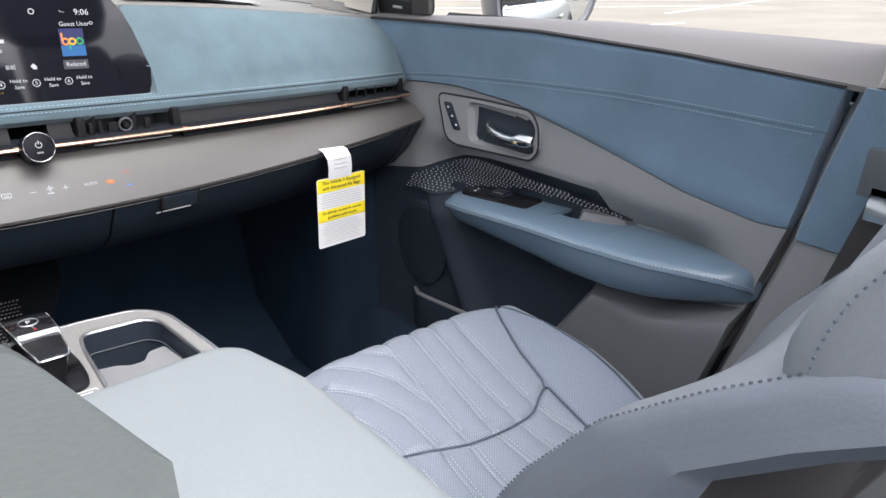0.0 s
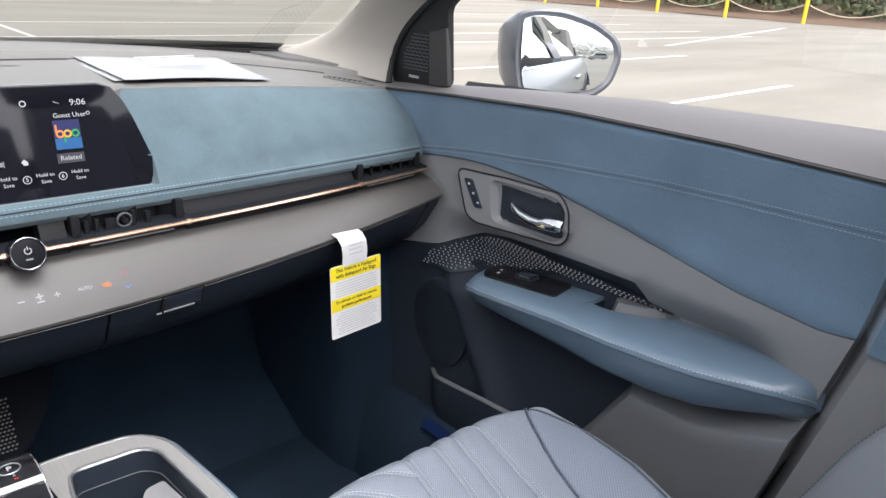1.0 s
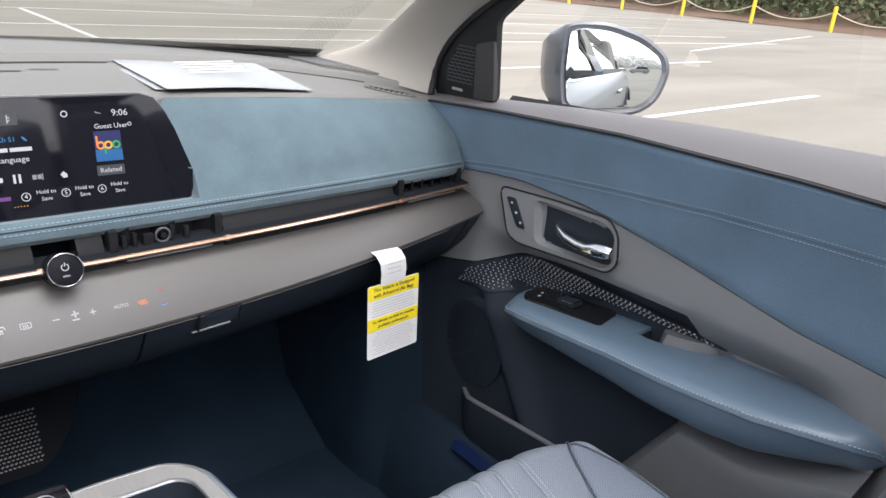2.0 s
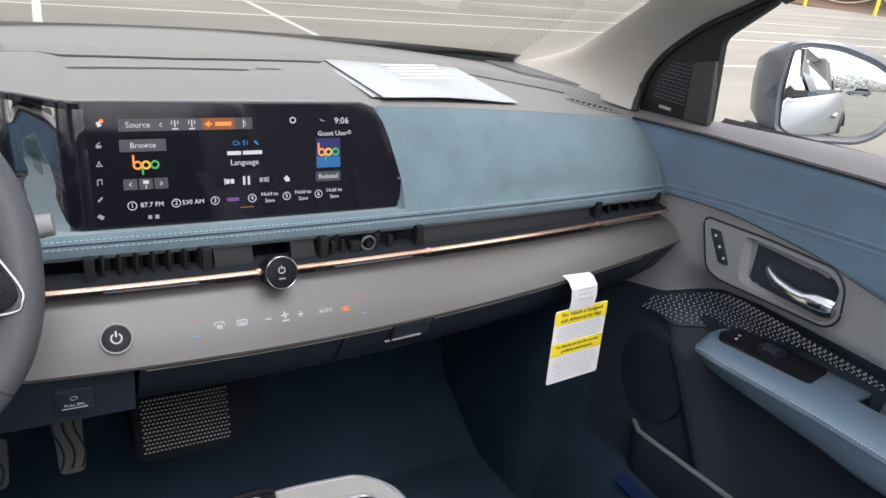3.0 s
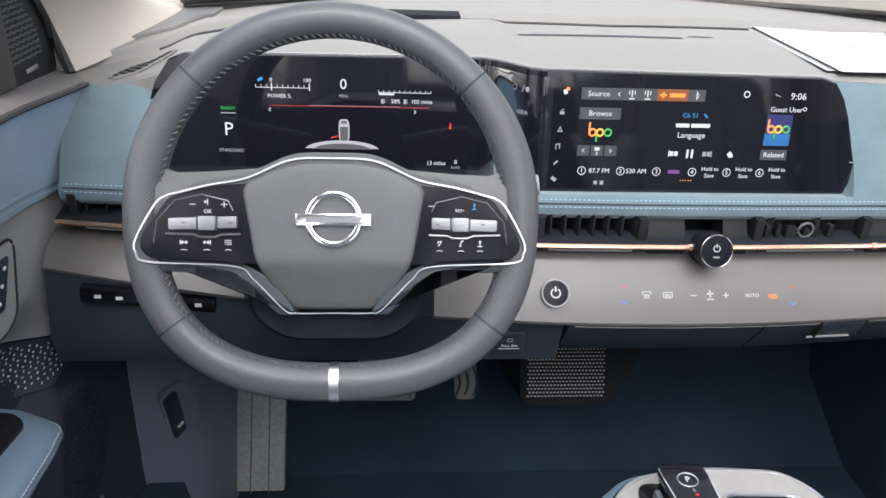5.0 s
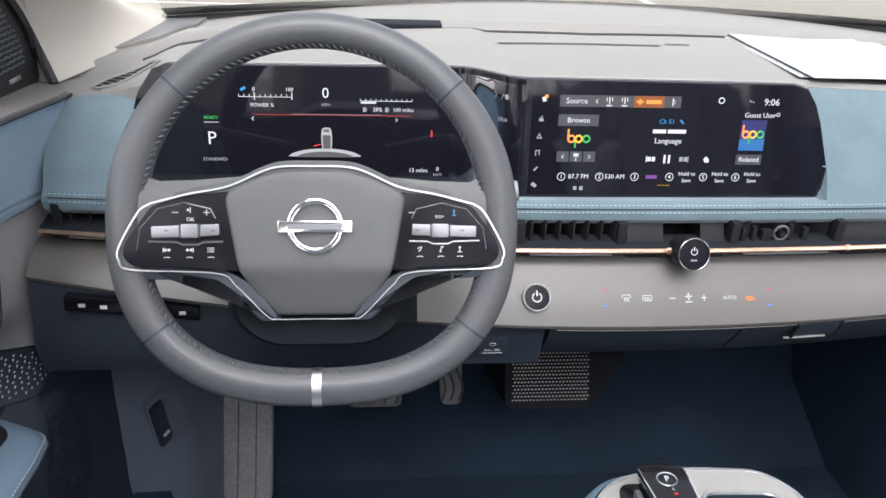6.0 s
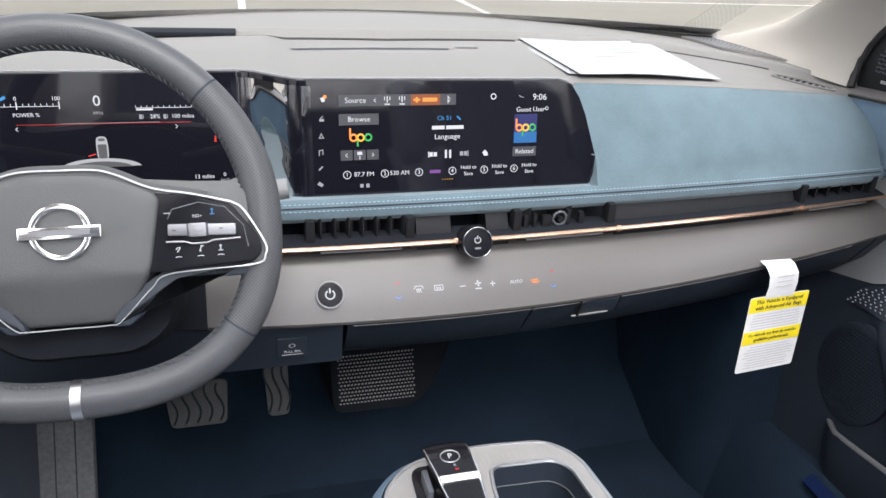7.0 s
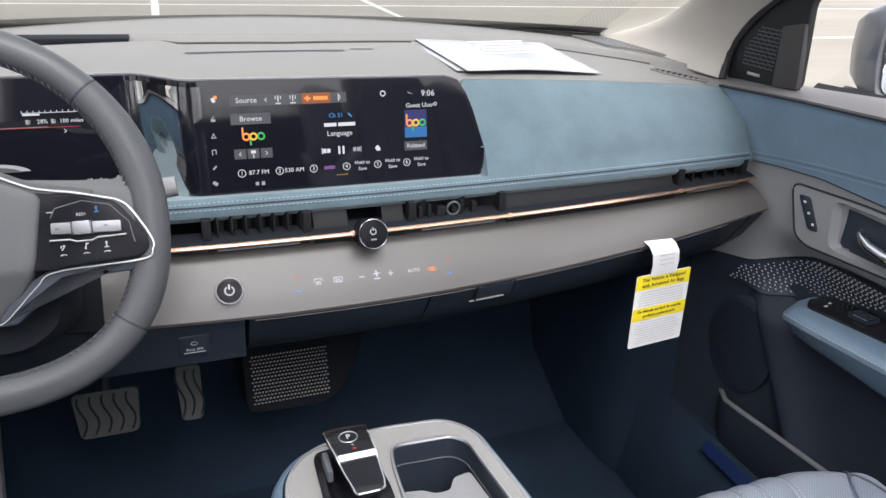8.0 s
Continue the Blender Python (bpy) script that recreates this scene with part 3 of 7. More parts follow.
for s in (1, -1):
    part("sill_step", loft([[(s * x, y, z) for x, z in ((0.60, 0.24), (0.625, 0.42), (0.66, 0.455), (0.80, 0.45), (0.80, 0.2), (0.60, 0.2))] for y in np.linspace(0.62, -1.9, 12)]), CARPET, shell)
    part("sill_guard", loft([[(s * x, y, z) for x, z in ((0.628, 0.444), (0.642, 0.458), (0.641, 0.462), (0.627, 0.447))] for y in np.linspace(0.092, -0.45, 8)]), BLUE_FILM if s == 1 else BLACK_TRIM, shell, "scuff plate under blue protective film" if s == 1 else "")
    # driver's panel gets the lightened tone as painted daylight, the passenger's stays dark
    part("kick_panel", loft([[(s * (x + dx), y + dy, z) for x, y in KICK_PLAN] for z, dx, dy in ((0.24, -0.010, -0.03), (0.40, -0.006, -0.012), (0.55, 0.0, 0.0), (0.70, 0.006, 0.03), (0.80, 0.012, 0.05), (0.95, 0.02, 0.07))]), CARPET if s == 1 else KICK_LIT, shell, "" if s == 1 else "moulded kick panel, lightened to stand for daylight")
    # B pillar
    part("b_pillar_lower", loft([[(s * x, y, z) for x, y in ((xi, -0.605 + dy), (xi, -0.86), (0.78, -0.86), (0.78, -0.56 + dy))] for z, xi, dy in ((0.40, 0.655, 0.145), (0.62, 0.665, 0.106), (0.875, 0.672, 0.046))]), GREY_TRIM, shell)
    part("b_pillar_pad", loft([[(s * x, y, z) for x, y in ((xi, -0.60 + dy), (xi, -0.86), (0.78, -0.86), (0.78, -0.56 + dy))] for z, xi, dy in ((0.877, 0.668, 0.042), (0.97, 0.664, 0.028), (1.06, 0.658, 0.010))]), BLUE_SUEDE, shell, "blue suede pillar pad")
    part("b_pillar_upper", loft([[(s * x, y, z) for x, y in ((xi, -0.64 + dy), (xi, -0.86), (xi + 0.1, -0.86), (xi + 0.1, -0.60 + dy))] for z, xi, dy in ((1.062, 0.662, 0.04), (1.3, 0.63, -0.05), (1.55, 0.56, -0.08))]), PILLAR, shell)
    part("rear_side_panel", loft([[(s * x, y, z) for x, z in ((0.69, 0.25), (0.69, 1.06), (0.78, 1.08), (0.80, 0.25))] for y in np.linspace(-0.88, -2.35, 6)]), GREY_TRIM, shell)
    part("rear_quarter_pillar", loft([[(s * x, y, z) for x, y in ((0.60, -1.75 - k * 0.02), (0.60, -2.35), (0.72, -2.35), (0.72, -1.75 - k * 0.02))] for k, z in ((0, 1.06), (3, 1.3), (8, 1.58))]), PILLAR, shell)
    rgl = part("rear_side_window", sheet(lambda u, v: Vector((s * (0.77 - 0.17 * v), lerp(-0.86, -1.80, u), lerp(1.07, 1.50, v))), 2, 4), SIDE_GLASS, shell)
    inward(rgl)
    # outer skin of the body, seen in the door mirror
    part("outer_side", loft([[(s * (x + 0.02 * math.sin((y + 2.4) * 1.2)), y, z) for x, z in ((0.795, 1.025), (0.865, 0.95), (0.90, 0.80), (0.885, 0.55), (0.86, 0.34), (0.82, 0.34))] for y in np.linspace(0.55, -2.6, 20)], closed=False, caps=False), CAR_WHITE, shell, "pearl white outer side")
    part("b_pillar_outer", loft([[(s * x, y, z) for x, y in ((xi, -0.62), (xi, -0.88), (xi + 0.006, -0.88), (xi + 0.006, -0.62))] for z, xi in ((1.06, 0.785), (1.3, 0.705), (1.52, 0.61))]), GLOSS_BLACK, shell)
    part("beltline_moulding", tube([(s * 0.806, y, 1.020) for y in np.linspace(0.25, -1.9, 12)], 0.01, 6), CHROME, shell)
    part("outer_handle", boxed((s * 0.925, -0.88, 0.86), (0.03, 0.2, 0.03), 0.008), CAR_WHITE, shell)
    part("rear_wheel_arch", tube([(s * 0.90, -1.9 + 0.38 * math.cos(a), 0.36 + 0.38 * math.sin(a)) for a in np.linspace(0, math.pi, 20)], 0.03, 6), DARK_TRIM, shell)

# ---------- dashboard ----------
dash = thing("dashboard", "grey dashboard with blue suede pad, satin wood fascia and copper strip", "dashboard", kind="structure")
HALF = 0.667


def uu(x):
    return (x / HALF) ** 2


def nose(x):
    """The pad's lower front edge at x: y, z."""
    return 0.138 + 0.024 * uu(x), 0.934 + 0.003 * uu(x)


def crest(x):
    """The pad's upper rear edge at x: y, z."""
    return 0.236 + 0.014 * uu(x), 1.071 - 0.030 * uu(x)


def hollow(x, z=1.0):
    """How far the pad is set back where the displays stand."""
    right, left = table(z, [(0.95, 0.213), (1.075, 0.172)]), table(z, [(0.94, -0.586), (1.078, -0.532)])
    return 0.075 * ease(right + 0.004, right - 0.004, x) * ease(left - 0.010, left + 0.004, x)


def pad_ring(x):
    y0, z0 = nose(x)
    y1, z1 = crest(x)
    pts = [(y0 + 0.03, z0 - 0.006), (y0 + 0.008, z0 - 0.004), (y0 + 0.001, z0 + 0.003), (y0, z0 + 0.012), (y0 + 0.004, z0 + 0.019)]
    for k in range(9):
        t = k / 8
        zz = lerp(z0 + 0.023, z1 - 0.003, t) + 0.010 * math.sin(math.pi * t)
        h = hollow(x, zz)
        zz -= 0.012 * t * h / 0.075
        if k:
            zz -= (0.033 + 0.006 * ease(-0.17, -0.21, x)) * h / 0.075 * max(0, 1 - 2.2 * t)
        yy = lerp(y0 + 0.010, y1 - 0.004, t ** 1.12) + h * min(1, t * 5)
        pts.append((yy, zz))
    pts += [(y1 + 0.012 + h, z1 - 0.004), (y1 + 0.03 + h, z1 - 0.02), (y1 + 0.03 + h, z0)]
    return [(x, y, z) for y, z in pts]


xs = sorted(set([round(v, 4) for v in np.linspace(-0.661, 0.661, 67)] + [round(v, 4) for v in np.linspace(0.160, 0.228, 26)] + [round(v, 4) for v in np.linspace(-0.602, -0.522, 28)]))
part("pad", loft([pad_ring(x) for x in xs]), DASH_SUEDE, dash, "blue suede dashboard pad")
for k, dz in ((0, 0.0195), (1, 0.0125)):
    line = [(x, nose(x)[0] + (0.0042 if k == 0 else -0.0003), nose(x)[1] + dz) for x in np.linspace(-0.655, 0.655, 60)]
    part("stitching", stitches(line, 0.0052, 0.0036, 0.0006, (0, -1, 0.3)), STITCH_BLUE, dash)
part("pad_crease", tube([(x, nose(x)[0] + 0.0016, nose(x)[1] + 0.0160) for x in np.linspace(-0.655, 0.655, 60)], 0.0009, 5), SEAM, dash)


# grey upper deck
def groove_line(x):
    return table(abs(x), [(0, 0.478), (0.2, 0.496), (0.40, 0.502), (0.455, 0.485), (0.57, 0.41), (0.625, 0.345), (0.68, 0.29), (0.70, 0.27)])


def deck_z(x, y):
    z = 1.073 - 0.030 * uu(x) + 0.004 * math.sin(math.pi * min(1, max(0, (y - 0.24) / 0.45)))
    g = groove_line(x)
    z += 0.011 * ease(g, g + 0.012, y) - 0.004 * math.exp(-((y - g + 0.004) / 0.006) ** 2)
    hood = ease(-0.60, -0.56, x) * ease(-0.145, -0.175, x) * ease(0.52, 0.45, y)
    z += 0.009 * hood
    z += 0.012 * ease(0.55, 0.70, abs(x)) * ease(0.3, 0.5, y)
    return z


def deck(u, v):
    x = (2 * u - 1) * 0.70
    y0 = crest(x)[0] - 0.004 if not (-0.60 < x < 0.2) else table(x, [(-0.6, 0.245), (-0.57, 0.232), (-0.2, 0.236), (-0.13, 0.188), (0.165, 0.188), (0.2, 0.232)])
    y1 = max(0.735 - 0.175 * (x / 0.62) ** 2, y0 + 0.1)
    ga = min(max(groove_line(x) - 0.018, y0 + 0.004), y1 - 0.03)
    gb = min(ga + 0.036, y1 - 0.01)
    y = table(v, [(0.0, y0), (0.4, ga), (0.8, gb), (1.0, y1)])
    z = deck_z(x, y)
    if v == 0:
        z -= 0.004
    return Vector((x, y, z))


part("upper_deck", sheet(deck, 112, 90, lambda u, v: deck(u, v) + Vector((0, 0, -0.02))), DASH_GREY, dash, "grained grey dashboard top")
part("deck_joint", tube([(x, groove_line(x) - 0.002, deck_z(x, groove_line(x) - 0.002) + 0.0026) for x in np.linspace(-0.60, 0.60, 120)], 0.0020, 5), SEAL, dash, "dark joint across the dashboard top")
# defroster slots and sensor groove
for x0, x1, y, w in ((-0.144, 0.078, 0.400, 0.0035), (0.090, 0.125, 0.412, 0.0025)):
    bm = bmesh.new()
    L = [(bm.verts.new((x, y - w, deck_z(x, y - w) + 0.0012)), bm.verts.new((x, y + w, deck_z(x, y + w) + 0.0012))) for x in np.linspace(x0, x1, 14)]
    for a, b in zip(L, L[1:]):
        bm.faces.new((a[0], b[0], b[1], a[1]))
    part("defroster_slot", bm, BLACK_TRIM, dash)
part("projector_well", boxed((-0.300, 0.486, 1.0835), (0.170, 0.040, 0.005), 0.001), FOOT_BLACK, dash, "dark head-up display opening")
for s in (1, -1):
    # pierced speaker covers at the windshield's corners
    corners = [Vector((0.563, 0.575)), Vector((0.648, 0.575)), Vector((0.638, 0.368)), Vector((0.566, 0.458))]

    def cover(u, v):
        p = corners[0].lerp(corners[1], u).lerp(corners[3].lerp(corners[2], u), v)
        return Vector((s * p.x, p.y, deck_z(s * p.x, p.y) + 0.0046))
    sc = part("speaker_cover", sheet(cover, 14, 24, lambda u, v: cover(u, v) + Vector((0, 0, -0.004))), DASH_GREY, dash, "pierced grey speaker cover")
    bm = bmesh.new()
    for j in range(26):
        for i in range(12):
            u, v = (i + 0.5 + 0.5 * (j % 2)) / 12.5, (j + 0.6) / 26.5
            c = cover(u, v) + Vector((0, 0, 0.0003))
            bm.faces.new([bm.verts.new(c + Vector((0.0022 * math.cos(a + 0.5), 0.0026 * math.sin(a + 0.5), 0))) for a in np.linspace(0, 6.2832, 7)[:-1]])
    tagged(part("speaker_holes", bm, DARK_TRIM, sc, smooth=False), kind="stuff")
    # side demister vent: a leaf of slanting black slots in a grey bezel
    tip, tail = Vector((0.570, 0.322)), Vector((0.617, 0.246))
    along = (tail - tip).normalized()
    across = Vector((along.y, -along.x))

    def leaf_at(t, w, up):
        p = tip.lerp(tail, t) + across * w
        return Vector((s * p.x, p.y, deck_z(s * p.x, p.y) + up))

    def girth(t):
        return 0.0145 * math.sin(math.pi * min(1.0, t * 0.92 + 0.06)) ** 0.7
    ring = [leaf_at(t, girth(t) + 0.002, 0.0016) for t in np.linspace(0, 1, 14)] + [leaf_at(t, -girth(t) - 0.002, 0.0016) for t in np.linspace(1, 0, 14)]
    dv = part("demister_vent", tube(ring, 0.0014, 5, True), DASH_GREY, dash, "grey bezel of the side demister vent")
    for k in range(9):
        t = (k + 0.7) / 9.6
        w = girth(t) * 0.92
        q = [leaf_at(t + a, b, 0.0016) for a, b in ((-0.036, -w), (0.020, -w), (0.062, w), (0.006, w))]
        bm = bmesh.new()
        bm.faces.new([bm.verts.new(p) for p in q])
        part("demister_slot", bm, FOOT_BLACK, dv)


# satin wood fascia
def fascia_ring(x):
    u = uu(x)
    yb, zb = 0.083 + 0.038 * u, 0.832 + 0.046 * u
    yt, zt = 0.130 + 0.030 * u, 0.8945 + 0.006 * u
    pts = []
    for k in range(7):
        t = k / 6
        bow = 0.004 * math.sin(math.pi * t)
        pts.append((lerp(yb, yt, t) - bow * 0.8, lerp(zb, zt, t) + bow * 0.5))
    pts += [(yt + 0.045, zt + 0.006), (yt + 0.045, zb - 0.004), (yb + 0.006, zb - 0.007), (yb + 0.001, zb - 0.004)]
    return [(x, y, z) for y, z in pts]


part("fascia", loft([fascia_ring(x) for x in np.linspace(-0.676, 0.676, 61)]), WOOD, dash, "satin grey-brown wood fascia")
part("column_bay", loft([[(x, y - (0.004 if i < 7 else 0.0), z) for i, (x, y, z) in enumerate(fascia_ring(x))] for x in np.linspace(-0.464, -0.262, 14)]), FOOT_BLACK, dash, "black opening round the steering column")
# dark vent channel between fascia and pad
part("vent_channel", loft([[(x, y, z) for y, z in ((0.172 + 0.03 * uu(x), 0.89), (0.20 + 0.03 * uu(x), 0.91), (0.20 + 0.03 * uu(x), 0.95), (0.225, 0.95), (0.225, 0.88))] for x in np.linspace(-0.665, 0.665, 31)]), FOOT_BLACK, dash)


def strip_pt(x):
    return Vector((x, 0.120 + 0.033 * uu(x), 0.908 + 0.010 * uu(x)))


part("copper_strip", tube([strip_pt(x) for x in np.linspace(-0.667, 0.667, 61)], 0.0031, 8, flat=0.9), COPPER, dash, "thin copper accent strip")
part("strip_backing", loft([[strip_pt(x) + Vector((0, dy, dz)) for dy, dz in ((0.002, 0.003), (0.03, 0.006), (0.03, -0.008), (0.002, -0.004))] for x in np.linspace(-0.667, 0.667, 41)]), FOOT_BLACK, dash)
# air vents: upright fins, tilted blades with a grey lip, and blocks at their ends
VENT_GREY = mat("vent_grey_plastic", (0.0085, 0.009, 0.0105), 0.55, grain=700, bump=0.2, var=0.12, spec=0.25)


def air_vent(x0, x1, fins, lean):
    xm = (x0 + x1) / 2
    p = strip_pt(xm)
    v = part("vent_mouth", loft([[strip_pt(x) + Vector((0, dy, dz)) for dy, dz in ((0.040, -0.012), (0.044, 0.030), (0.052, 0.030), (0.052, -0.012))] for x in np.linspace(x0, x1, 9)]), VENT_BLACK, dash, "black air vent behind the copper strip")
    for k in range(fins):
        x = lerp(x0 + 0.012, x1 - 0.012, k / (fins - 1))
        q = strip_pt(x)
        part("vent_fin", boxed((x, q.y + 0.030, q.z + 0.011), (0.0022, 0.030, 0.036), 0.0008, Matrix.Rotation(lean, 3, "Z")), VENT_GREY, v)
    for x, e in ((x0, 1), (x1, -1)):
        q = strip_pt(x)
        part("vent_block", boxed((x + e * 0.003, q.y + 0.026, q.z + 0.011), (0.010, 0.034, 0.036), 0.002), VENT_GREY, v)
    slope = math.atan2(strip_pt(x1).z - strip_pt(x0).z, x1 - x0)
    turn = math.atan2(strip_pt(x1).y - strip_pt(x0).y, x1 - x0)
    lie = Matrix.Rotation(turn, 3, "Z") @ Matrix.Rotation(-slope, 3, "Y")
    part("vent_blade", boxed((xm, p.y + 0.020, p.z - 0.0065), (x1 - x0 - 0.004, 0.030, 0.0022), 0.0008, lie), VENT_GREY, v)
    part("blade_lip", boxed((xm, p.y + 0.0045, p.z - 0.0068), ((x1 - x0) * 0.78, 0.0022, 0.0022), 0.0007, lie), GREY_TRIM, v)
    return v


air_vent(-0.150, -0.030, 7, 0.25)
air_vent(0.520, 0.652, 6, -0.2)
air_vent(-0.652, -0.520, 6, 0.2)
# the vent beside the knob, its fins turned aside so that the works behind them show
works = air_vent(0.096, 0.228, 3, 0.9)
for x, w, dz in ((0.112, 0.005, 0.008), (0.124, 0.004, 0.010), (0.140, 0.012, 0.006), (0.168, 0.004, 0.012), (0.186, 0.006, 0.008)):
    q = strip_pt(x)
    part("vent_link", boxed((x, q.y + 0.018, q.z + dz), (w, 0.008, 0.022), 0.0012), VENT_GREY, works)
q = strip_pt(0.157)
part("vent_cog", tube([(0.157 + 0.0085 * math.cos(a), q.y + 0.016, q.z + 0.013 + 0.0085 * math.sin(a)) for a in np.linspace(0, 6.2832, 25)[:-1]], 0.0016, 6, True), DARK_TRIM, works)
part("vent_pin", tube([(0.157, q.y + 0.012, q.z + 0.013), (0.157, q.y + 0.030, q.z + 0.013)], 0.0035, 10), VENT_GREY, works)
# grey cover strips between the vents
for x0, x1 in ((0.234, 0.514), (-0.514, -0.205), (-0.024, 0.018), (0.062, 0.090)):
    part("vent_filler", loft([[strip_pt(x) + Vector((0, dy, dz)) for dy, dz in ((0.010, -0.014), (0.013, 0.0), (0.020, 0.014), (0.030, 0.030), (0.05, 0.030), (0.05, -0.014))] for x in np.linspace(x0, x1, 15)]), VENT_GREY, dash, "dark grey cover between the vents")
for x in (0.020, 0.060, 0.232, 0.516):
    q = strip_pt(x)
    part("strip_clip", tube([strip_pt(x - 0.003), strip_pt(x + 0.003)], 0.0040, 8), COPPER, dash)


# volume knob
def disc(r, depth, n=32, bevel=0.0):
    return plate([(r * math.cos(6.2832 * i / n), r * math.sin(6.2832 * i / n)) for i in range(n)], depth, None, bevel)


def facing(x, y, z, up=15, turn=0):
    """A pose whose local z looks back at the cabin, tipped up by some degrees; local x is the car's right."""
    return Matrix.Translation((x, y, z)) @ Matrix.Rotation(radians(turn), 4, "Z") @ Matrix.Rotation(radians(90 - up), 4, "X")


knob = part("volume_knob", disc(0.0187, 0.03, 40, 0.003), SPOKE_BLACK, dash, "gloss black volume knob with chrome rim", loc=facing(0.040, 0.100, 0.914, 20))
part("rim", tube([(0.0174 * math.cos(a), 0.0176 * math.sin(a), 0.0004) for a in np.linspace(0, 6.2832, 41)[:-1]], 0.0009, 8, True), DARK_CHROME, knob)
part("power_mark", tube([(0.0035 * math.cos(a), 0.003 + 0.0035 * math.sin(a), 0.0006) for a in np.linspace(2.1, 7.3, 14)], 0.0005, 4), W_GLOW, knob)
part("power_bar", boxed((0, 0.006, 0.0006), (0.0009, 0.004, 0.0006)), W_GLOW, knob)
part("vol_mark", boxed((0, -0.0065, 0.0006), (0.007, 0.002, 0.0005)), DIM_GLOW, knob)


# marks that glow through the wood
def on_fascia(x, t, lift=0.0012):
    """A pose on the fascia at x, t from its lower to its upper edge."""
    a, b = Vector(fascia_ring(x)[2]), Vector(fascia_ring(x)[4])
    lo, hi = Vector(fascia_ring(x)[0]), Vector(fascia_ring(x)[6])
    d = (b - a).normalized()
    n = Vector((1, 0, 0)).cross(d).normalized()
    bow = 0.004 * math.sin(math.pi * t)
    p = lo.lerp(hi, t) + Vector((0, -bow * 0.8, bow * 0.5)) + n * lift
    m = Matrix.Identity(4)
    m.col[0], m.col[1], m.col[2], m.col[3] = (1, 0, 0, 0), (*d, 0), (*n, 0), (*p, 1)
    return m


start = part("start_button", disc(0.0140, 0.004, 36, 0.001), SPOKE_BLACK, dash, "round gloss black start button", loc=on_fascia(-0.13, 0.405, 0.005))
part("rim", tube([(0.0148 * math.cos(a), 0.0148 * math.sin(a), -0.0008) for a in np.linspace(0, 6.2832, 41)[:-1]], 0.0012, 8, True), TRAY_GREY, start)
part("power_mark", tube([(0.005 * math.cos(a), 0.005 * math.sin(a), 0.0005) for a in np.linspace(2.1, 7.3, 14)], 0.0008, 4), W_GLOW, start)
part("power_bar", boxed((0, 0.0045, 0.0005), (0.0016, 0.006, 0.0006)), W_GLOW, start)


def mark(name, shape, x, t, material, dx=0.0):
    bm = bmesh.new()
    for c, s, r in shape:
        box(bm, (c[0], c[1], 0), (s[0], s[1], 0.0004), 0, Matrix.Rotation(radians(r), 3, "Z"))
    return part(name, bm, material, dash, loc=on_fascia(x, t))


CHEV_UP = [((-0.0016, 0), (0.0042, 0.0007), 35), ((0.0016, 0), (0.0042, 0.0007), -35)]
CHEV_DN = [((-0.0016, 0), (0.0042, 0.0007), -35), ((0.0016, 0), (0.0042, 0.0007), 35)]
DEFROST = [((0, 0.0034), (0.009, 0.0008), 0), ((-0.0046, 0.0018), (0.0008, 0.0036), -28), ((0.0046, 0.0018), (0.0008, 0.0036), 28), ((0, -0.0002), (0.0062, 0.0008), 0), ((-0.0022, -0.0022), (0.0008, 0.0042), 14), ((0, -0.0022), (0.0008, 0.0042), 14), ((0.0022, -0.0022), (0.0008, 0.0042), 14)]
REAR_DEF = [((0, 0.0034), (0.010, 0.0008), 0), ((-0.005, 0.0006), (0.0008, 0.0056), 0), ((0.005, 0.0006), (0.0008, 0.0056), 0), ((-0.0034, -0.0022), (0.003, 0.0008), 0), ((0.0034, -0.0022), (0.003, 0.0008), 0), ((-0.0020, -0.0008), (0.0008, 0.0052), 14), ((0, -0.0008), (0.0008, 0.0052), 14), ((0.0020, -0.0008), (0.0008, 0.0052), 14)]
FAN = [((0, 0.0040), (0.0014, 0.0034), 20), ((0.0022, 0.0018), (0.0034, 0.0014), 20), ((0, -0.0004), (0.0014, 0.0034), 20), ((-0.0022, 0.0018), (0.0034, 0.0014), 20), ((0, -0.0044), (0.0075, 0.0014), 0)]
LOOP = [((0, 0.0020), (0.0076, 0.0009), 6), ((0, -0.0018), (0.0076, 0.0009), -4), ((-0.0046, 0.0006), (0.0009, 0.0030), 30), ((0.0046, -0.0006), (0.0009, 0.0030), 30), ((0.0008, 0), (0.0040, 0.0009), 24), ((-0.0014, 0.0008), (0.0020, 0.0009), -40)]
mark("temp_up_mark", CHEV_UP, -0.052, 0.52, R_GLOW)
mark("temp_down_mark", CHEV_DN, -0.052, 0.30, B_GLOW)
mark("defrost_mark", DEFROST, -0.028, 0.41, W_GLOW)
mark("rear_defrost_mark", REAR_DEF, -0.004, 0.40, W_GLOW)
mark("minus_mark", [((0, 0), (0.007, 0.0011), 0)], 0.025, 0.40, W_GLOW)
mark("fan_mark", FAN, 0.044, 0.40, W_GLOW)
mark("plus_mark", [((0, 0), (0.0065, 0.0011), 0), ((0, 0), (0.0011, 0.0065), 0)], 0.062, 0.40, W_GLOW)
lettering("auto_lettering", "AUTO", 0.0058, on_fascia(0.092, 0.39), W_GLOW, dash)
mark("recirculation_mark", LOOP, 0.116, 0.37, O_GLOW)
mark("temp_up_mark", CHEV_UP, 0.139, 0.50, R_GLOW)
mark("temp_down_mark", CHEV_DN, 0.139, 0.26, B_GLOW)


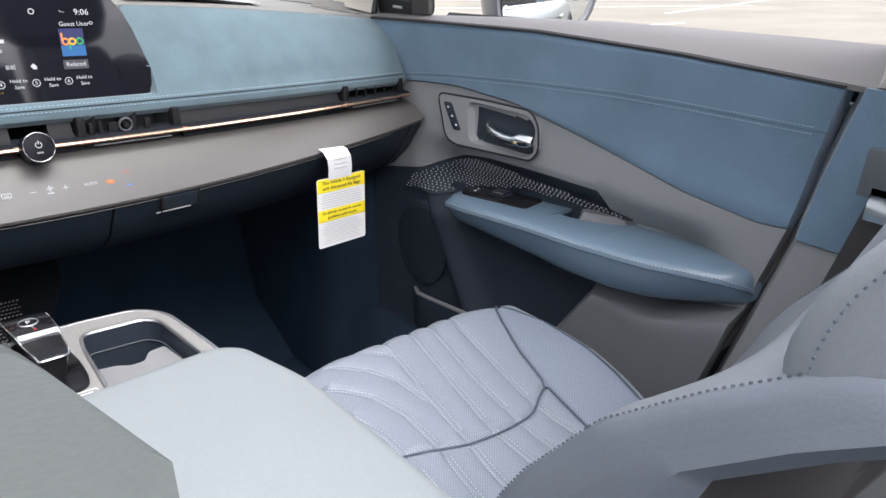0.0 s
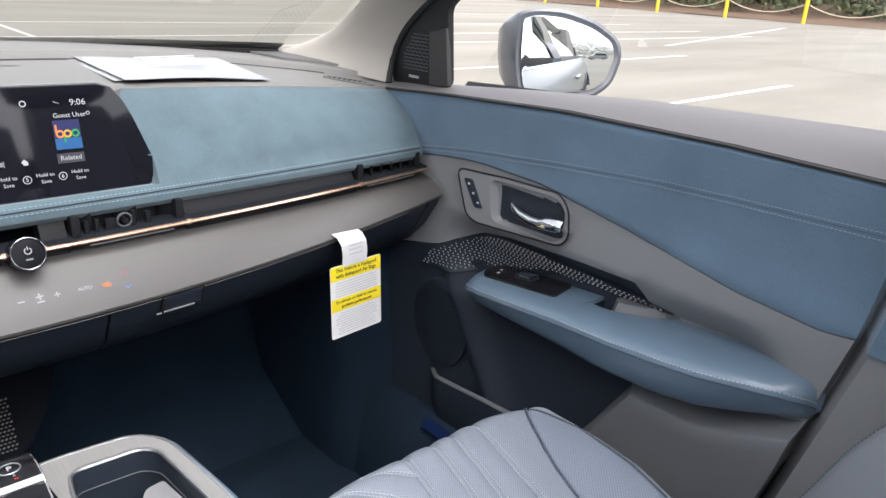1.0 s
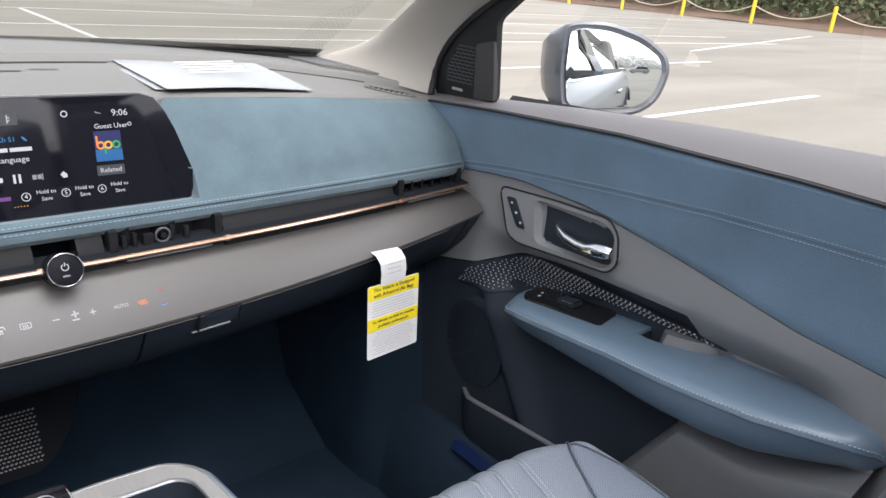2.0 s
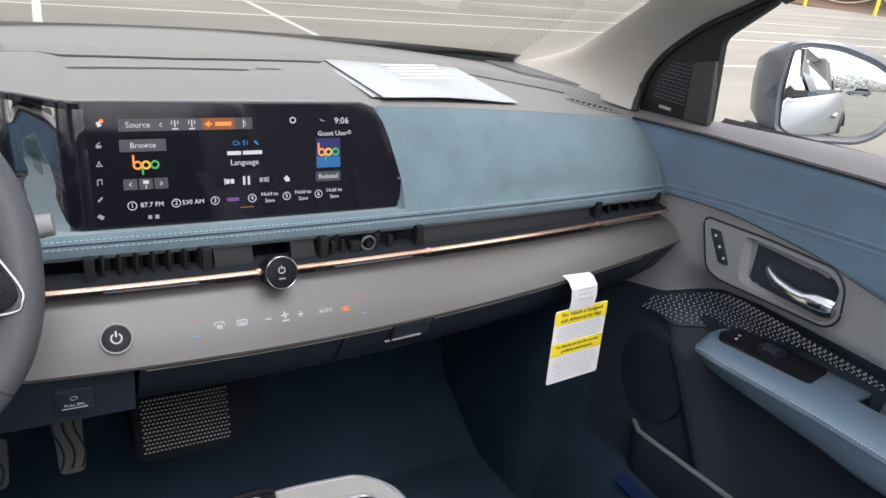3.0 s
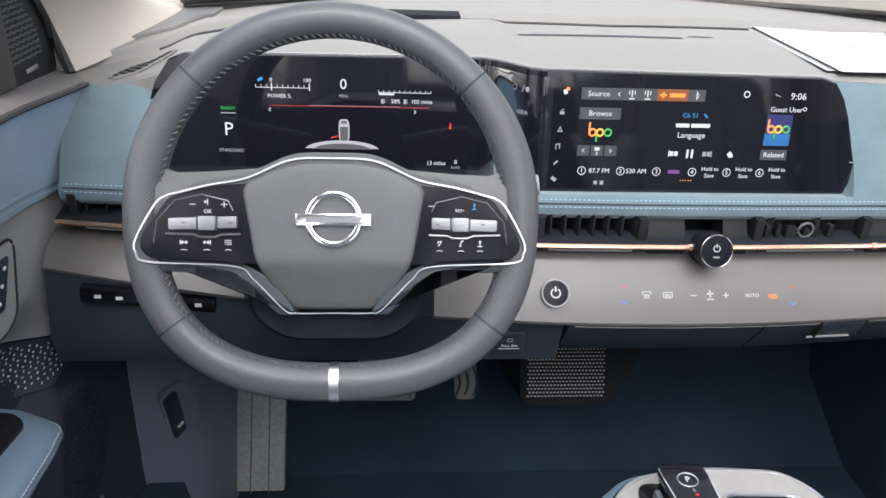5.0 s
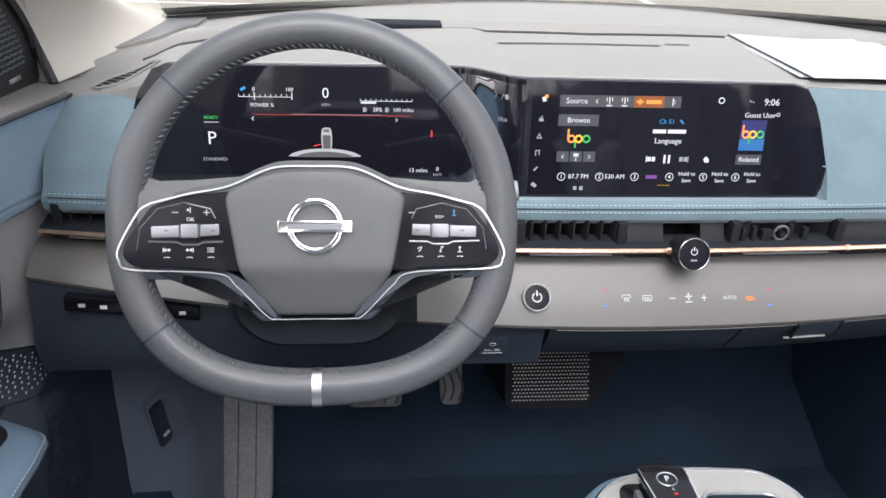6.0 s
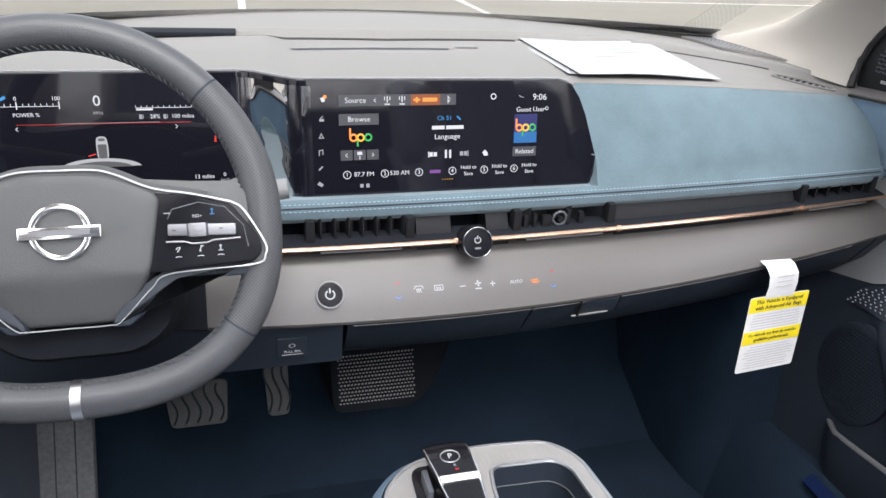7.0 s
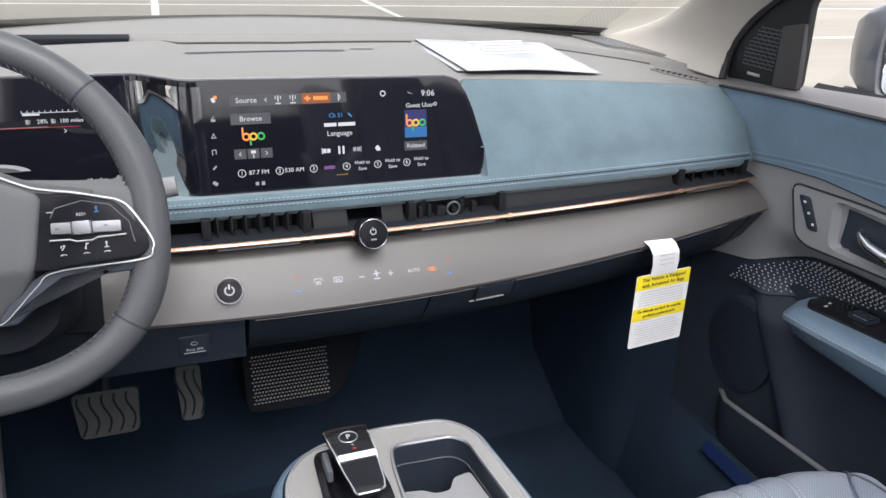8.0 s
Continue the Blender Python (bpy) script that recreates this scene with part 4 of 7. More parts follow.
# lower dash: glovebox, knee panel
def lower_ring(x, drop=1.0):
    u = uu(x)
    yb, zb = 0.090 + 0.038 * u, 0.824 + 0.046 * u
    return [(x, y, z) for y, z in ((yb, zb), (yb + 0.006, zb - 0.012), (yb + 0.018, zb - 0.03), (yb + 0.034, zb - 0.055), (yb + 0.075, zb - 0.085 * drop - 0.01 * u), (yb + 0.14, zb - 0.10 * drop), (yb + 0.3, zb - 0.11), (yb + 0.3, zb))]


part("glovebox", loft([lower_ring(x) for x in np.linspace(0.116, 0.645, 21)]), BLACK_TRIM, dash, "black glovebox lid")
part("lower_panel", loft([lower_ring(x) for x in np.linspace(-0.111, 0.1125, 11)]), BLACK_TRIM, dash)
part("end_panel", loft([lower_ring(x) for x in (0.649, 0.66, 0.676)]), BLACK_TRIM, dash)
part("knee_panel", loft([[(x, y, z) for y, z in ((0.094 + 0.03 * uu(x), 0.826 + 0.046 * uu(x)), (0.104, 0.80), (0.110, 0.765), (0.14, 0.745), (0.40, 0.74), (0.40, 0.83))] for x in np.linspace(-0.676, -0.116, 21)]), BLACK_TRIM, dash, "dark knee panel under the wheel")
part("lip_gleam", tube([(x, lower_ring(x)[0][1] - 0.0015, lower_ring(x)[0][2] - 0.001) for x in np.linspace(-0.105, 0.60, 44)], 0.0007, 5), DASH_GREY, dash)
# glovebox latch
latch = part("glovebox_latch", boxed((0.205, 0.0985, 0.8185), (0.052, 0.008, 0.024), 0.002, Matrix.Rotation(radians(22), 3, "X")), BLACK_TRIM, dash)
part("latch_edge", boxed((0.196, 0.0985, 0.8045), (0.050, 0.003, 0.0016), 0.0006, Matrix.Rotation(radians(-3), 3, "Y")), GREY_TRIM, latch)
part("latch_gap", boxed((0.232, 0.0968, 0.8200), (0.0022, 0.008, 0.026), 0.0005, Matrix.Rotation(radians(22), 3, "X")), SEAL, latch)
part("latch_gap", boxed((0.1785, 0.0950, 0.8170), (0.0022, 0.008, 0.026), 0.0005, Matrix.Rotation(radians(22), 3, "X")), SEAL, latch)
# switch with words below the start button
sw = part("park_brake_switch", plate(rrect(0.034, 0.030, 0.003), 0.004, None, 0.001), BLACK_TRIM, dash, "small black parking brake switch", loc=facing(-0.174, 0.1025, 0.793, -9))
lettering("switch_lettering", "PULL ON", 0.0046, Matrix.Translation((0, -0.004, 0.0006)), GREY_INK, sw)
part("switch_line", boxed((0, -0.0085, 0.0005), (0.024, 0.0006, 0.0006)), GREY_INK, sw)
part("switch_icon", tube([(0.0035 * math.cos(a), 0.005 + 0.0025 * math.sin(a), 0.0005) for a in np.linspace(0, 6.2832, 13)[:-1]], 0.0003, 4, True), GREY_INK, sw)
# row of switches on the driver's outer side
swp = part("switch_row", boxed((-0.567, 0.112, 0.8475), (0.140, 0.012, 0.018), 0.003, Matrix.Rotation(radians(6), 3, "Y")), GLOSS_BLACK, dash, "row of small black switches")
for x in (-0.618, -0.596, -0.574, -0.515):
    part("switch_mark", boxed((x, 0.1055, 0.8475 - 0.105 * (x + 0.567)), (0.007, 0.0008, 0.004), 0.0), PALE_INK, swp)

# centre box with the perforated footwell vent
VB = Matrix.Translation((0, 0.321, 0.527)) @ Matrix.Rotation(math.atan2(0.078, 0.033), 4, "X")
cb = part("footwell_box", plate(rounded([(-0.106, -0.010), (0.020, -0.012), (0.048, 0.004), (0.075, 0.045), (0.100, 0.100), (0.10, 0.16), (-0.106, 0.16)], 0.02, 5), 0.22, VB, 0.004), FOOT_BLACK, dash, "black footwell vent housing")
VENT_CHIP = mat("vent_chips", (0.42, 0.39, 0.38), 0.45)
bm = bmesh.new()
a0, b0 = Vector((-0.096, 0.321, 0.527)), Vector((-0.096, 0.354, 0.605))
for j in range(14):
    for i in range(22):
        p = a0.lerp(b0, 0.075 + 0.069 * j) + Vector(((i + 0.5 + 0.5 * (j % 2)) * 0.124 / 22, -0.004, 0.0015))
        box(bm, p, (0.0034, 0.0020, 0.0018 if j % 2 else 0.0010), 0, Matrix.Rotation(radians(-24 if j % 2 else 12), 3, "Y"))
tagged(part("vent_pattern", bm, VENT_CHIP, cb, "pierced pattern of the footwell vent", smooth=False), kind="stuff")

# ---------- displays ----------
display = thing("display_panel", "long gloss black curved display with lit instruments and radio screen", "display")


def scr_y(x, z):
    return lerp(0.163, 0.219, ease(-0.145, -0.215, x)) + 0.17 * (z - 0.96 - 0.05 * ease(-0.145, -0.215, x))


def scr_top(x):
    return table(x, [(-0.60, 0.95), (-0.588, 0.985), (-0.565, 1.05), (-0.548, 1.074), (-0.53, 1.080), (-0.13, 1.082), (0.155, 1.080), (0.172, 1.075), (0.183, 1.060), (0.192, 1.04), (0.218, 0.962), (0.2185, 0.955)])


def scr_bot(x):
    return table(x, [(-0.60, 0.935), (-0.585, 0.922), (-0.22, 0.922), (-0.14, 0.947), (0.195, 0.9445), (0.210, 0.9475), (0.2185, 0.9545)])


def scr_ring(x):
    zt, zb = scr_top(x), scr_bot(x)
    f = [(scr_y(x, lerp(zb, zt, k / 8)), lerp(zb, zt, k / 8)) for k in range(9)]
    return [(x, f[0][0] + 0.014, zb + 0.001)] + [(x, f[0][0] + 0.002, zb - 0.0012)] + [(x, y, z) for y, z in f] + [(x, f[-1][0] + 0.002, zt + 0.0012), (x, f[-1][0] + 0.014, zt - 0.001)]


sx = sorted(set([round(v, 4) for v in np.linspace(-0.598, 0.2185, 70)] + [-0.588, -0.565, -0.548, -0.53, 0.155, 0.172, 0.183, 0.192, 0.210, 0.218]))
part("glass", loft([scr_ring(x) for x in sx]), SCREEN, display, "gloss black display glass")
part("top_edge", tube([(x, scr_y(x, scr_top(x)) + 0.003, scr_top(x) + 0.0025) for x in np.linspace(-0.54, 0.168, 60)], 0.0010, 6), TRAY_GREY, display, "thin bright edge along the display's top")


def on_screen(x, z, lift=0.0007):
    dz = 0.01
    a, b = Vector((x, scr_y(x, z - dz), z - dz)), Vector((x, scr_y(x, z + dz), z + dz))
    d = (b - a).normalized()
    r = Vector((0.02, scr_y(x + 0.01, z) - scr_y(x - 0.01, z), 0)).normalized()
    n = r.cross(d).normalized()
    m = Matrix.Identity(4)
    m.col[0], m.col[1], m.col[2], m.col[3] = (*r, 0), (*d, 0), (*n, 0), (*(Vector((x, scr_y(x, z), z)) + n * lift), 1)
    return m


def words(body, x, z, size, material, align="CENTER"):
    lettering("screen_lettering", body, size, on_screen(x, z), material, display, align, 0.00015)


def shapes(name, x, z, items, material, lift=0.0007):
    bm = bmesh.new()
    for cx, cz, w, h, r in items:
        box(bm, (cx, cz, 0), (w, h, 0.0003), 0, Matrix.Rotation(radians(r), 3, "Z"))
    return part(name, bm, material, display, loc=on_screen(x, z, lift), smooth=False)


def ringlet(name, x, z, r, w, material, a0=0.0, a1=6.2832):
    closed = a1 - a0 > 6.2
    A = np.linspace(a0, a1, 25)
    return part(name, tube([(r * math.cos(a), r * math.sin(a), 0) for a in (A[:-1] if closed else A)], w, 4, closed), material, display, loc=on_screen(x, z))


# radio screen
shapes("menu_bar", -0.052, 1.0605, [(0.012, 0, 0.135, 0.0125, 0)], PANEL_GLOW, 0.0003)
words("Source", -0.089, 1.0605, 0.0085, W_GLOW)
shapes("menu_icon", -0.067, 1.0605, [(0, 0.001, 0.003, 0.0008, 40), (0, -0.001, 0.003, 0.0008, -40)], W_GLOW)
for x in (-0.053, -0.036):
    shapes("tuner_icon", x, 1.0605, [(0, 0.001, 0.0012, 0.007, 0), (-0.003, 0.002, 0.0009, 0.004, 0), (0.003, 0.002, 0.0009, 0.004, 0), (0, -0.0045, 0.006, 0.0014, 0)], W_GLOW)
shapes("active_source", -0.0085, 1.0605, [(0, 0, 0.034, 0.0125, 0)], glow("deep_orange_panel", (0.35, 0.09, 0.01), 0.5), 0.0005)
shapes("active_source_bars", -0.0085, 1.0605, [(-0.0105, 0, 0.0075, 0.0022, 0), (-0.0105, 0, 0.0022, 0.006, 0), (0.005, 0, 0.017, 0.0042, 0)], O_GLOW, 0.0009)
shapes("bluetooth_icon", 0.018, 1.0605, [(0, 0, 0.0009, 0.0085, 0), (0.001, 0.002, 0.004, 0.0008, -40), (0.001, -0.002, 0.004, 0.0008, 40)], W_GLOW)
ringlet("gear_icon", 0.073, 1.063, 0.003, 0.0006, W_GLOW)
shapes("signal_icon", 0.107, 1.062, [(-0.001, 0.001, 0.0012, 0.003, 50), (0.002, 0.0, 0.004, 0.0008, -20)], DIM_GLOW)
words("9:06", 0.131, 1.0615, 0.0105, W_GLOW)
words("Guest User", 0.120, 1.0475, 0.0078, W_GLOW)
ringlet("user_icon", 0.1405, 1.0485, 0.0018, 0.0004, W_GLOW)
shapes("side_icon", -0.125, 1.062, [(0, 0, 0.004, 0.005, 20)], W_GLOW)
shapes("side_badge", -0.1225, 1.065, [(0, 0, 0.0035, 0.0035, 0)], O_GLOW)
for k, z in enumerate((1.042, 1.023, 1.005, 0.987, 0.969)):
    shapes("side_icon", -0.127 - 0.001 * k, z, [[(0, 0.001, 0.004, 0.001, 35), (0, -0.002, 0.005, 0.003, 0)], [(-0.001, 0, 0.006, 0.001, 65), (0.001, 0, 0.006, 0.001, -65), (0, -0.0025, 0.006, 0.001, 0)], [(0, 0.002, 0.005, 0.001, 5), (-0.002, -0.001, 0.001, 0.006, 0), (0.002, 0, 0.001, 0.006, 0)], [(0, 0, 0.006, 0.0018, 45)], [(0, 0, 0.006, 0.004, -35)]][k], DIM_GLOW)
shapes("browse_button", -0.0855, 1.040, [(0, 0, 0.045, 0.0125, 0)], PANEL_GLOW, 0.0003)
words("Browse", -0.0855, 1.040, 0.0082, W_GLOW)


def cover_mark(x, z, s):
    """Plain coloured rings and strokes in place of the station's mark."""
    for dx, colour in ((-0.0082, O_GLOW), (0.0, Y_GLOW), (0.0086, G_GLOW)):
        ringlet("cover_ring", x + dx * s, z, 0.0036 * s, 0.0011 * s, colour)
    shapes("cover_strokes", x, z, [(-0.0118 * s, 0.0055 * s, 0.0020 * s, 0.0105 * s, 0)], O_GLOW)
    shapes("cover_strokes", x, z, [(-0.0036 * s, -0.0050 * s, 0.0020 * s, 0.0100 * s, 0)], G_GLOW)


cover_mark(-0.084, 1.020, 1.0)
shapes("preset_button", -0.0855, 1.0005, [(-0.015, 0, 0.0135, 0.0115, 0), (0, 0, 0.0135, 0.0115, 0), (0.015, 0, 0.0135, 0.0115, 0)], PANEL_GLOW, 0.0003)
shapes("preset_arrow", -0.1005, 1.0005, [(0, 0.001, 0.003, 0.0008, 40), (0, -0.001, 0.003, 0.0008, -40)], W_GLOW)
shapes("preset_arrow", -0.0705, 1.0005, [(0, 0.001, 0.003, 0.0008, -40), (0, -0.001, 0.003, 0.0008, 40)], W_GLOW)
shapes("preset_icon", -0.0855, 1.0005, [(0, 0.002, 0.0055, 0.0035, 0), (0, -0.003, 0.001, 0.004, 0)], W_GLOW)
words("Ch 51", 0.014, 1.0395, 0.0072, C_GLOW)
shapes("satellite_icon", 0.031, 1.0395, [(0, 0, 0.006, 0.0016, -45), (0, 0, 0.002, 0.002, 0)], C_GLOW)
shapes("artist_bars", 0.017, 1.029, [(-0.0105, 0, 0.015, 0.0042, 0), (0.0095, 0, 0.021, 0.0042, 0)], W_GLOW)
words("Language", 0.0175, 1.0185, 0.0085, W_GLOW)
shapes("previous_icon", 0.0, 0.9985, [(-0.005, 0, 0.001, 0.007, 0), (-0.002, 0, 0.004, 0.005, 0), (0.003, 0, 0.004, 0.005, 0)], W_GLOW)
shapes("pause_icon", 0.0185, 0.9985, [(-0.0026, 0, 0.0024, 0.0095, 0), (0.0026, 0, 0.0024, 0.0095, 0)], W_GLOW)
shapes("next_icon", 0.038, 0.9985, [(0.005, 0, 0.001, 0.007, 0), (0.002, 0, 0.004, 0.005, 0), (-0.003, 0, 0.004, 0.005, 0)], DIM_GLOW)
shapes("bell_icon", 0.064, 0.9985, [(0, 0, 0.005, 0.005, 45), (0.001, -0.002, 0.005, 0.003, 0)], W_GLOW)
shapes("album_tile", 0.1145, 1.022, [(0, 0.010, 0.029, 0.021, 0)], glow("navy_tile", (0.015, 0.02, 0.20), 0.4), 0.0004)
shapes("album_tile", 0.1145, 1.022, [(0, -0.007, 0.029, 0.013, 0)], glow("sky_blue_tile", (0.02, 0.27, 0.75), 0.34), 0.0004)
cover_mark(0.1145, 1.0265, 1.0)
shapes("related_button", 0.114, 0.9985, [(0, 0, 0.030, 0.0115, 0)], PANEL_GLOW, 0.0003)
words("Related", 0.114, 0.9985, 0.0078, W_GLOW)
for k, x in enumerate((-0.1005, -0.057, -0.0165, 0.024, 0.0635, 0.1015)):
    ringlet("preset_ring", x, 0.9785, 0.0043, 0.0004, W_GLOW)
    words(str(k + 1), x, 0.9785, 0.0068, W_GLOW)
words("87.7 FM", -0.081, 0.9785, 0.0072, W_GLOW)
words("530 AM", -0.0395, 0.9785, 0.0072, W_GLOW)
shapes("preset_logo", 0.003, 0.9785, [(0, 0, 0.013, 0.004, 0)], VIOLET_GLOW)
for x in (0.044, 0.083, 0.121):
    words("Hold to", x, 0.982, 0.0062, W_GLOW)
    words("Save", x, 0.9745, 0.0062, W_GLOW)
shapes("status_icon", -0.081, 0.9655, [(-0.003, 0, 0.004, 0.004, 0), (0.004, 0, 0.004, 0.0045, 0)], DIM_GLOW)
shapes("page_dots", 0.018, 0.969, [(-0.006 + 0.003 * k, 0, 0.001, 0.001, 0) for k in range(5)], Y_GLOW)
# touch marks between the screens
words("CAMERA", -0.172, 1.036, 0.0062, DIM_GLOW)
ringlet("light_icon", -0.176, 1.061, 0.0028, 0.0004, DIM_GLOW)
shapes("light_icon", -0.168, 1.061, [(0, 0, 0.0006, 0.007, -25), (0.005, 0, 0.004, 0.005, 20)], DIM_GLOW)

# instruments
words("0", -0.362, 1.052, 0.0165, W_GLOW)
words("MPH", -0.362, 1.0395, 0.0048, DIM_GLOW)
words("P", -0.489, 1.0015, 0.0205, W_GLOW)
words("READY", -0.4885, 1.0245, 0.0050, G_GLOW)
shapes("ready_bar", -0.4885, 1.0195, [(0, 0, 0.016, 0.0012, 0)], DIM_GLOW)
words("STANDARD", -0.487, 0.9785, 0.0052, DIM_GLOW)
words("POWER %", -0.432, 1.0385, 0.0058, W_GLOW)
words("0", -0.4405, 1.0555, 0.006, W_GLOW)
words("100", -0.4015, 1.0555, 0.006, W_GLOW)
shapes("power_scale", -0.428, 1.0475, [(0, 0, 0.058, 0.0006, 0)] + [(-0.029 + 0.0058 * k, 0.0016, 0.0006, 0.003, 0) for k in range(11)] + [(-0.012, 0.001, 0.001, 0.008, 0), (0.029, 0.001, 0.001, 0.008, 0)], W_GLOW)
shapes("eco_icon", -0.452, 1.056, [(0, 0, 0.006, 0.003, 30)], C_GLOW)
shapes("range_scale", -0.2945, 1.0445, [(0, 0, 0.058, 0.0006, 0)] + [(-0.029 + 0.0058 * k, 0.0014, 0.0006, 0.0022, 0) for k in range(11)] + [(-0.020, -0.0018, 0.017, 0.002, 0)], W_GLOW)
words("28%", -0.3045, 1.0350, 0.0062, W_GLOW)
words("100 miles", -0.2755, 1.0350, 0.0062, W_GLOW)
for x in (-0.3185, -0.2935):
    shapes("charge_icon", x, 1.0350, [(-0.0008, 0, 0.0030, 0.0050, 0), (0.0018, 0.0004, 0.0006, 0.0036, 0), (0.0012, -0.0016, 0.0018, 0.0006, 0)], DIM_GLOW)
shapes("dial_line", -0.355, 1.0285, [(0, 0, 0.176, 0.0003, 0)], R_GLOW)
shapes("dial_line", -0.350, 1.0292, [(0, 0, 0.100, 0.0004, 0)], DIM_GLOW)
shapes("page_arrow", -0.443, 1.024, [(0, 0.001, 0.003, 0.0007, 40), (0, -0.001, 0.003, 0.0007, -40)], W_GLOW)
shapes("page_arrow", -0.283, 1.024, [(0, 0.001, 0.003, 0.0007, -40), (0, -0.001, 0.003, 0.0007, 40)], W_GLOW)
shapes("belt_warning", -0.243, 1.009, [(0, 0.0030, 0.0015, 0.0015, 45), (0.0002, 0, 0.0018, 0.0034, -12), (0, -0.0026, 0.0030, 0.0010, 0)], R_GLOW)
words("13 miles", -0.258, 0.967, 0.0066, W_GLOW, "CENTER")
words("0", -0.2355, 0.9685, 0.0066, W_GLOW)
words("km/h", -0.2355, 0.9625, 0.005, DIM_GLOW)
# car and road picture at the dial's middle
CAR_PIC = glow("picture_grey", (0.5, 0.51, 0.52), 0.55)
PIC_DARK = glow("picture_dark", (0.12, 0.12, 0.125), 0.5)
part("car_picture", plate(rounded([(-0.0055, -0.010), (-0.0062, 0.004), (-0.0052, 0.0150), (0.0052, 0.0150), (0.0062, 0.004), (0.0055, -0.010)], 0.0040, 4), 0.0002), CAR_PIC, display, loc=on_screen(-0.362, 1.0000))
part("car_picture", plate(rounded([(-0.0042, -0.009), (-0.0046, 0.0065), (0.0046, 0.0065), (0.0042, -0.009)], 0.0016, 3), 0.0002), PIC_DARK, display, loc=on_screen(-0.362, 1.0000, 0.0010))
part("car_picture", plate(rounded([(-0.0036, 0.0100), (-0.0030, 0.0130), (0.0030, 0.0130), (0.0036, 0.0100)], 0.0010, 3), 0.0002), PIC_DARK, display, loc=on_screen(-0.362, 1.0000, 0.0010))
shapes("car_picture", -0.373, 0.995, [(0, 0, 0.008, 0.0012, 15)], R_GLOW)
part("mirror_picture", plate([(0.042 * math.cos(a), 0.0115 * math.sin(a)) for a in np.linspace(0.2, 2.94, 20)], 0.0002), CAR_PIC, display, loc=on_screen(-0.3645, 0.9800))
part("mirror_picture", plate([(0.033 * math.cos(a), 0.0080 * math.sin(a)) for a in np.linspace(0.2, 2.94, 20)], 0.0002), PIC_DARK, display, loc=on_screen(-0.3645, 0.9800, 0.0010))
# protective film, loose and creased between the two displays
CLEAR_FILM = pane("clear_film", (0.97, 0.97, 0.98), 0.7)


def film(u, v):
    x, z = lerp(-0.222, -0.138, u), lerp(0.946, 1.077, v)
    lift = 0.0016 + 0.0040 * math.sin(math.pi * u) * (0.5 + 0.5 * noise.noise((x * 24, z * 13, 2.0))) + 0.0004 * noise.noise((x * 60 + z * 50, z * 22, 5.0)) * math.sin(math.pi * u)
    return Vector((x, scr_y(x, z) - lift, z))


creased = part("film_sheet", sheet(film, 44, 60), CLEAR_FILM, display, "creased clear protective film")
creased.visible_shadow = False
# loose end of the protective film
FILM = mat("clear_film_edge", (0.7, 0.72, 0.74), 0.15, grain=60, bump=0.4)
part("film_tab", plate([(-0.004, -0.004), (0.004, -0.006), (0.006, 0.002), (0.0, 0.006), (-0.005, 0.003)], 0.0006, facing(0.2165, 0.156, 0.959, 20)), FILM, display, "curled corner of clear protective film")

# ---------- front doors ----------
REAR_EDGE = [(1.06, -0.574), (0.97, -0.556), (0.885, -0.543), (0.80, -0.523), (0.708, -0.506), (0.61, -0.482), (0.45, -0.445)]


def rear_y(z):
    return table(-z, [(-a, b) for a, b in REAR_EDGE])


SILL_Z = [(-0.60, 1.056), (-0.37, 1.062), (-0.13, 1.061), (0.256, 1.040), (0.30, 1.036)]
STITCH_Z = [(-0.60, 1.005), (-0.373, 1.000), (-0.276, 0.996), (-0.118, 0.983), (0.05, 0.966), (0.193, 0.947), (0.26, 0.938)]
INSERT_Z = [(-0.60, 0.882), (-0.54, 0.880), (-0.50, 0.876), (-0.397, 0.886), (-0.226, 0.920), (-0.081, 0.945), (0.05, 0.950), (0.193, 0.938), (0.26, 0.930)]
TRIM_Z = [(-0.60, 0.856), (-0.50, 0.856), (-0.314, 0.852), (-0.232, 0.849), (-0.141, 0.844), (-0.025, 0.838), (0.05, 0.824), (0.092, 0.805), (0.14, 0.780), (0.30, 0.75)]
# the trim's lower edge dips behind the armrest's rear half
TRIM_LOW = [(-0.60, 0.690), (-0.312, 0.690), (-0.262, 0.846)] + TRIM_Z[4:]


def door_x(y, z):
    """How far out the door's lining lies."""
    x = 0.690 - 0.029 * min(1.0, max(0.0, (z - 0.905) / 0.155)) ** 1.4
    x += 0.040 * ease(0.86, 0.79, z) * ease(0.16, 0.05, y) * ease(-0.50, -0.40, y) - 0.040 * ease(0.78, 0.70, z) * ease(0.16, 0.05, y) * ease(-0.50, -0.40, y) - 0.012 * ease(0.72, 0.5, z)
    x -= 0.018 * ease(0.10, 0.26, y)
    if z < 0.76:
        # slanting ridge behind the speaker and the raised field under the armrest
        yr = 0.085 - 0.75 * (0.709 - z)
        d = y - yr
        x -= 0.022 * math.exp(-(d / (0.020 if d > 0 else 0.050)) ** 2) * ease(0.76, 0.71, z)
    return x


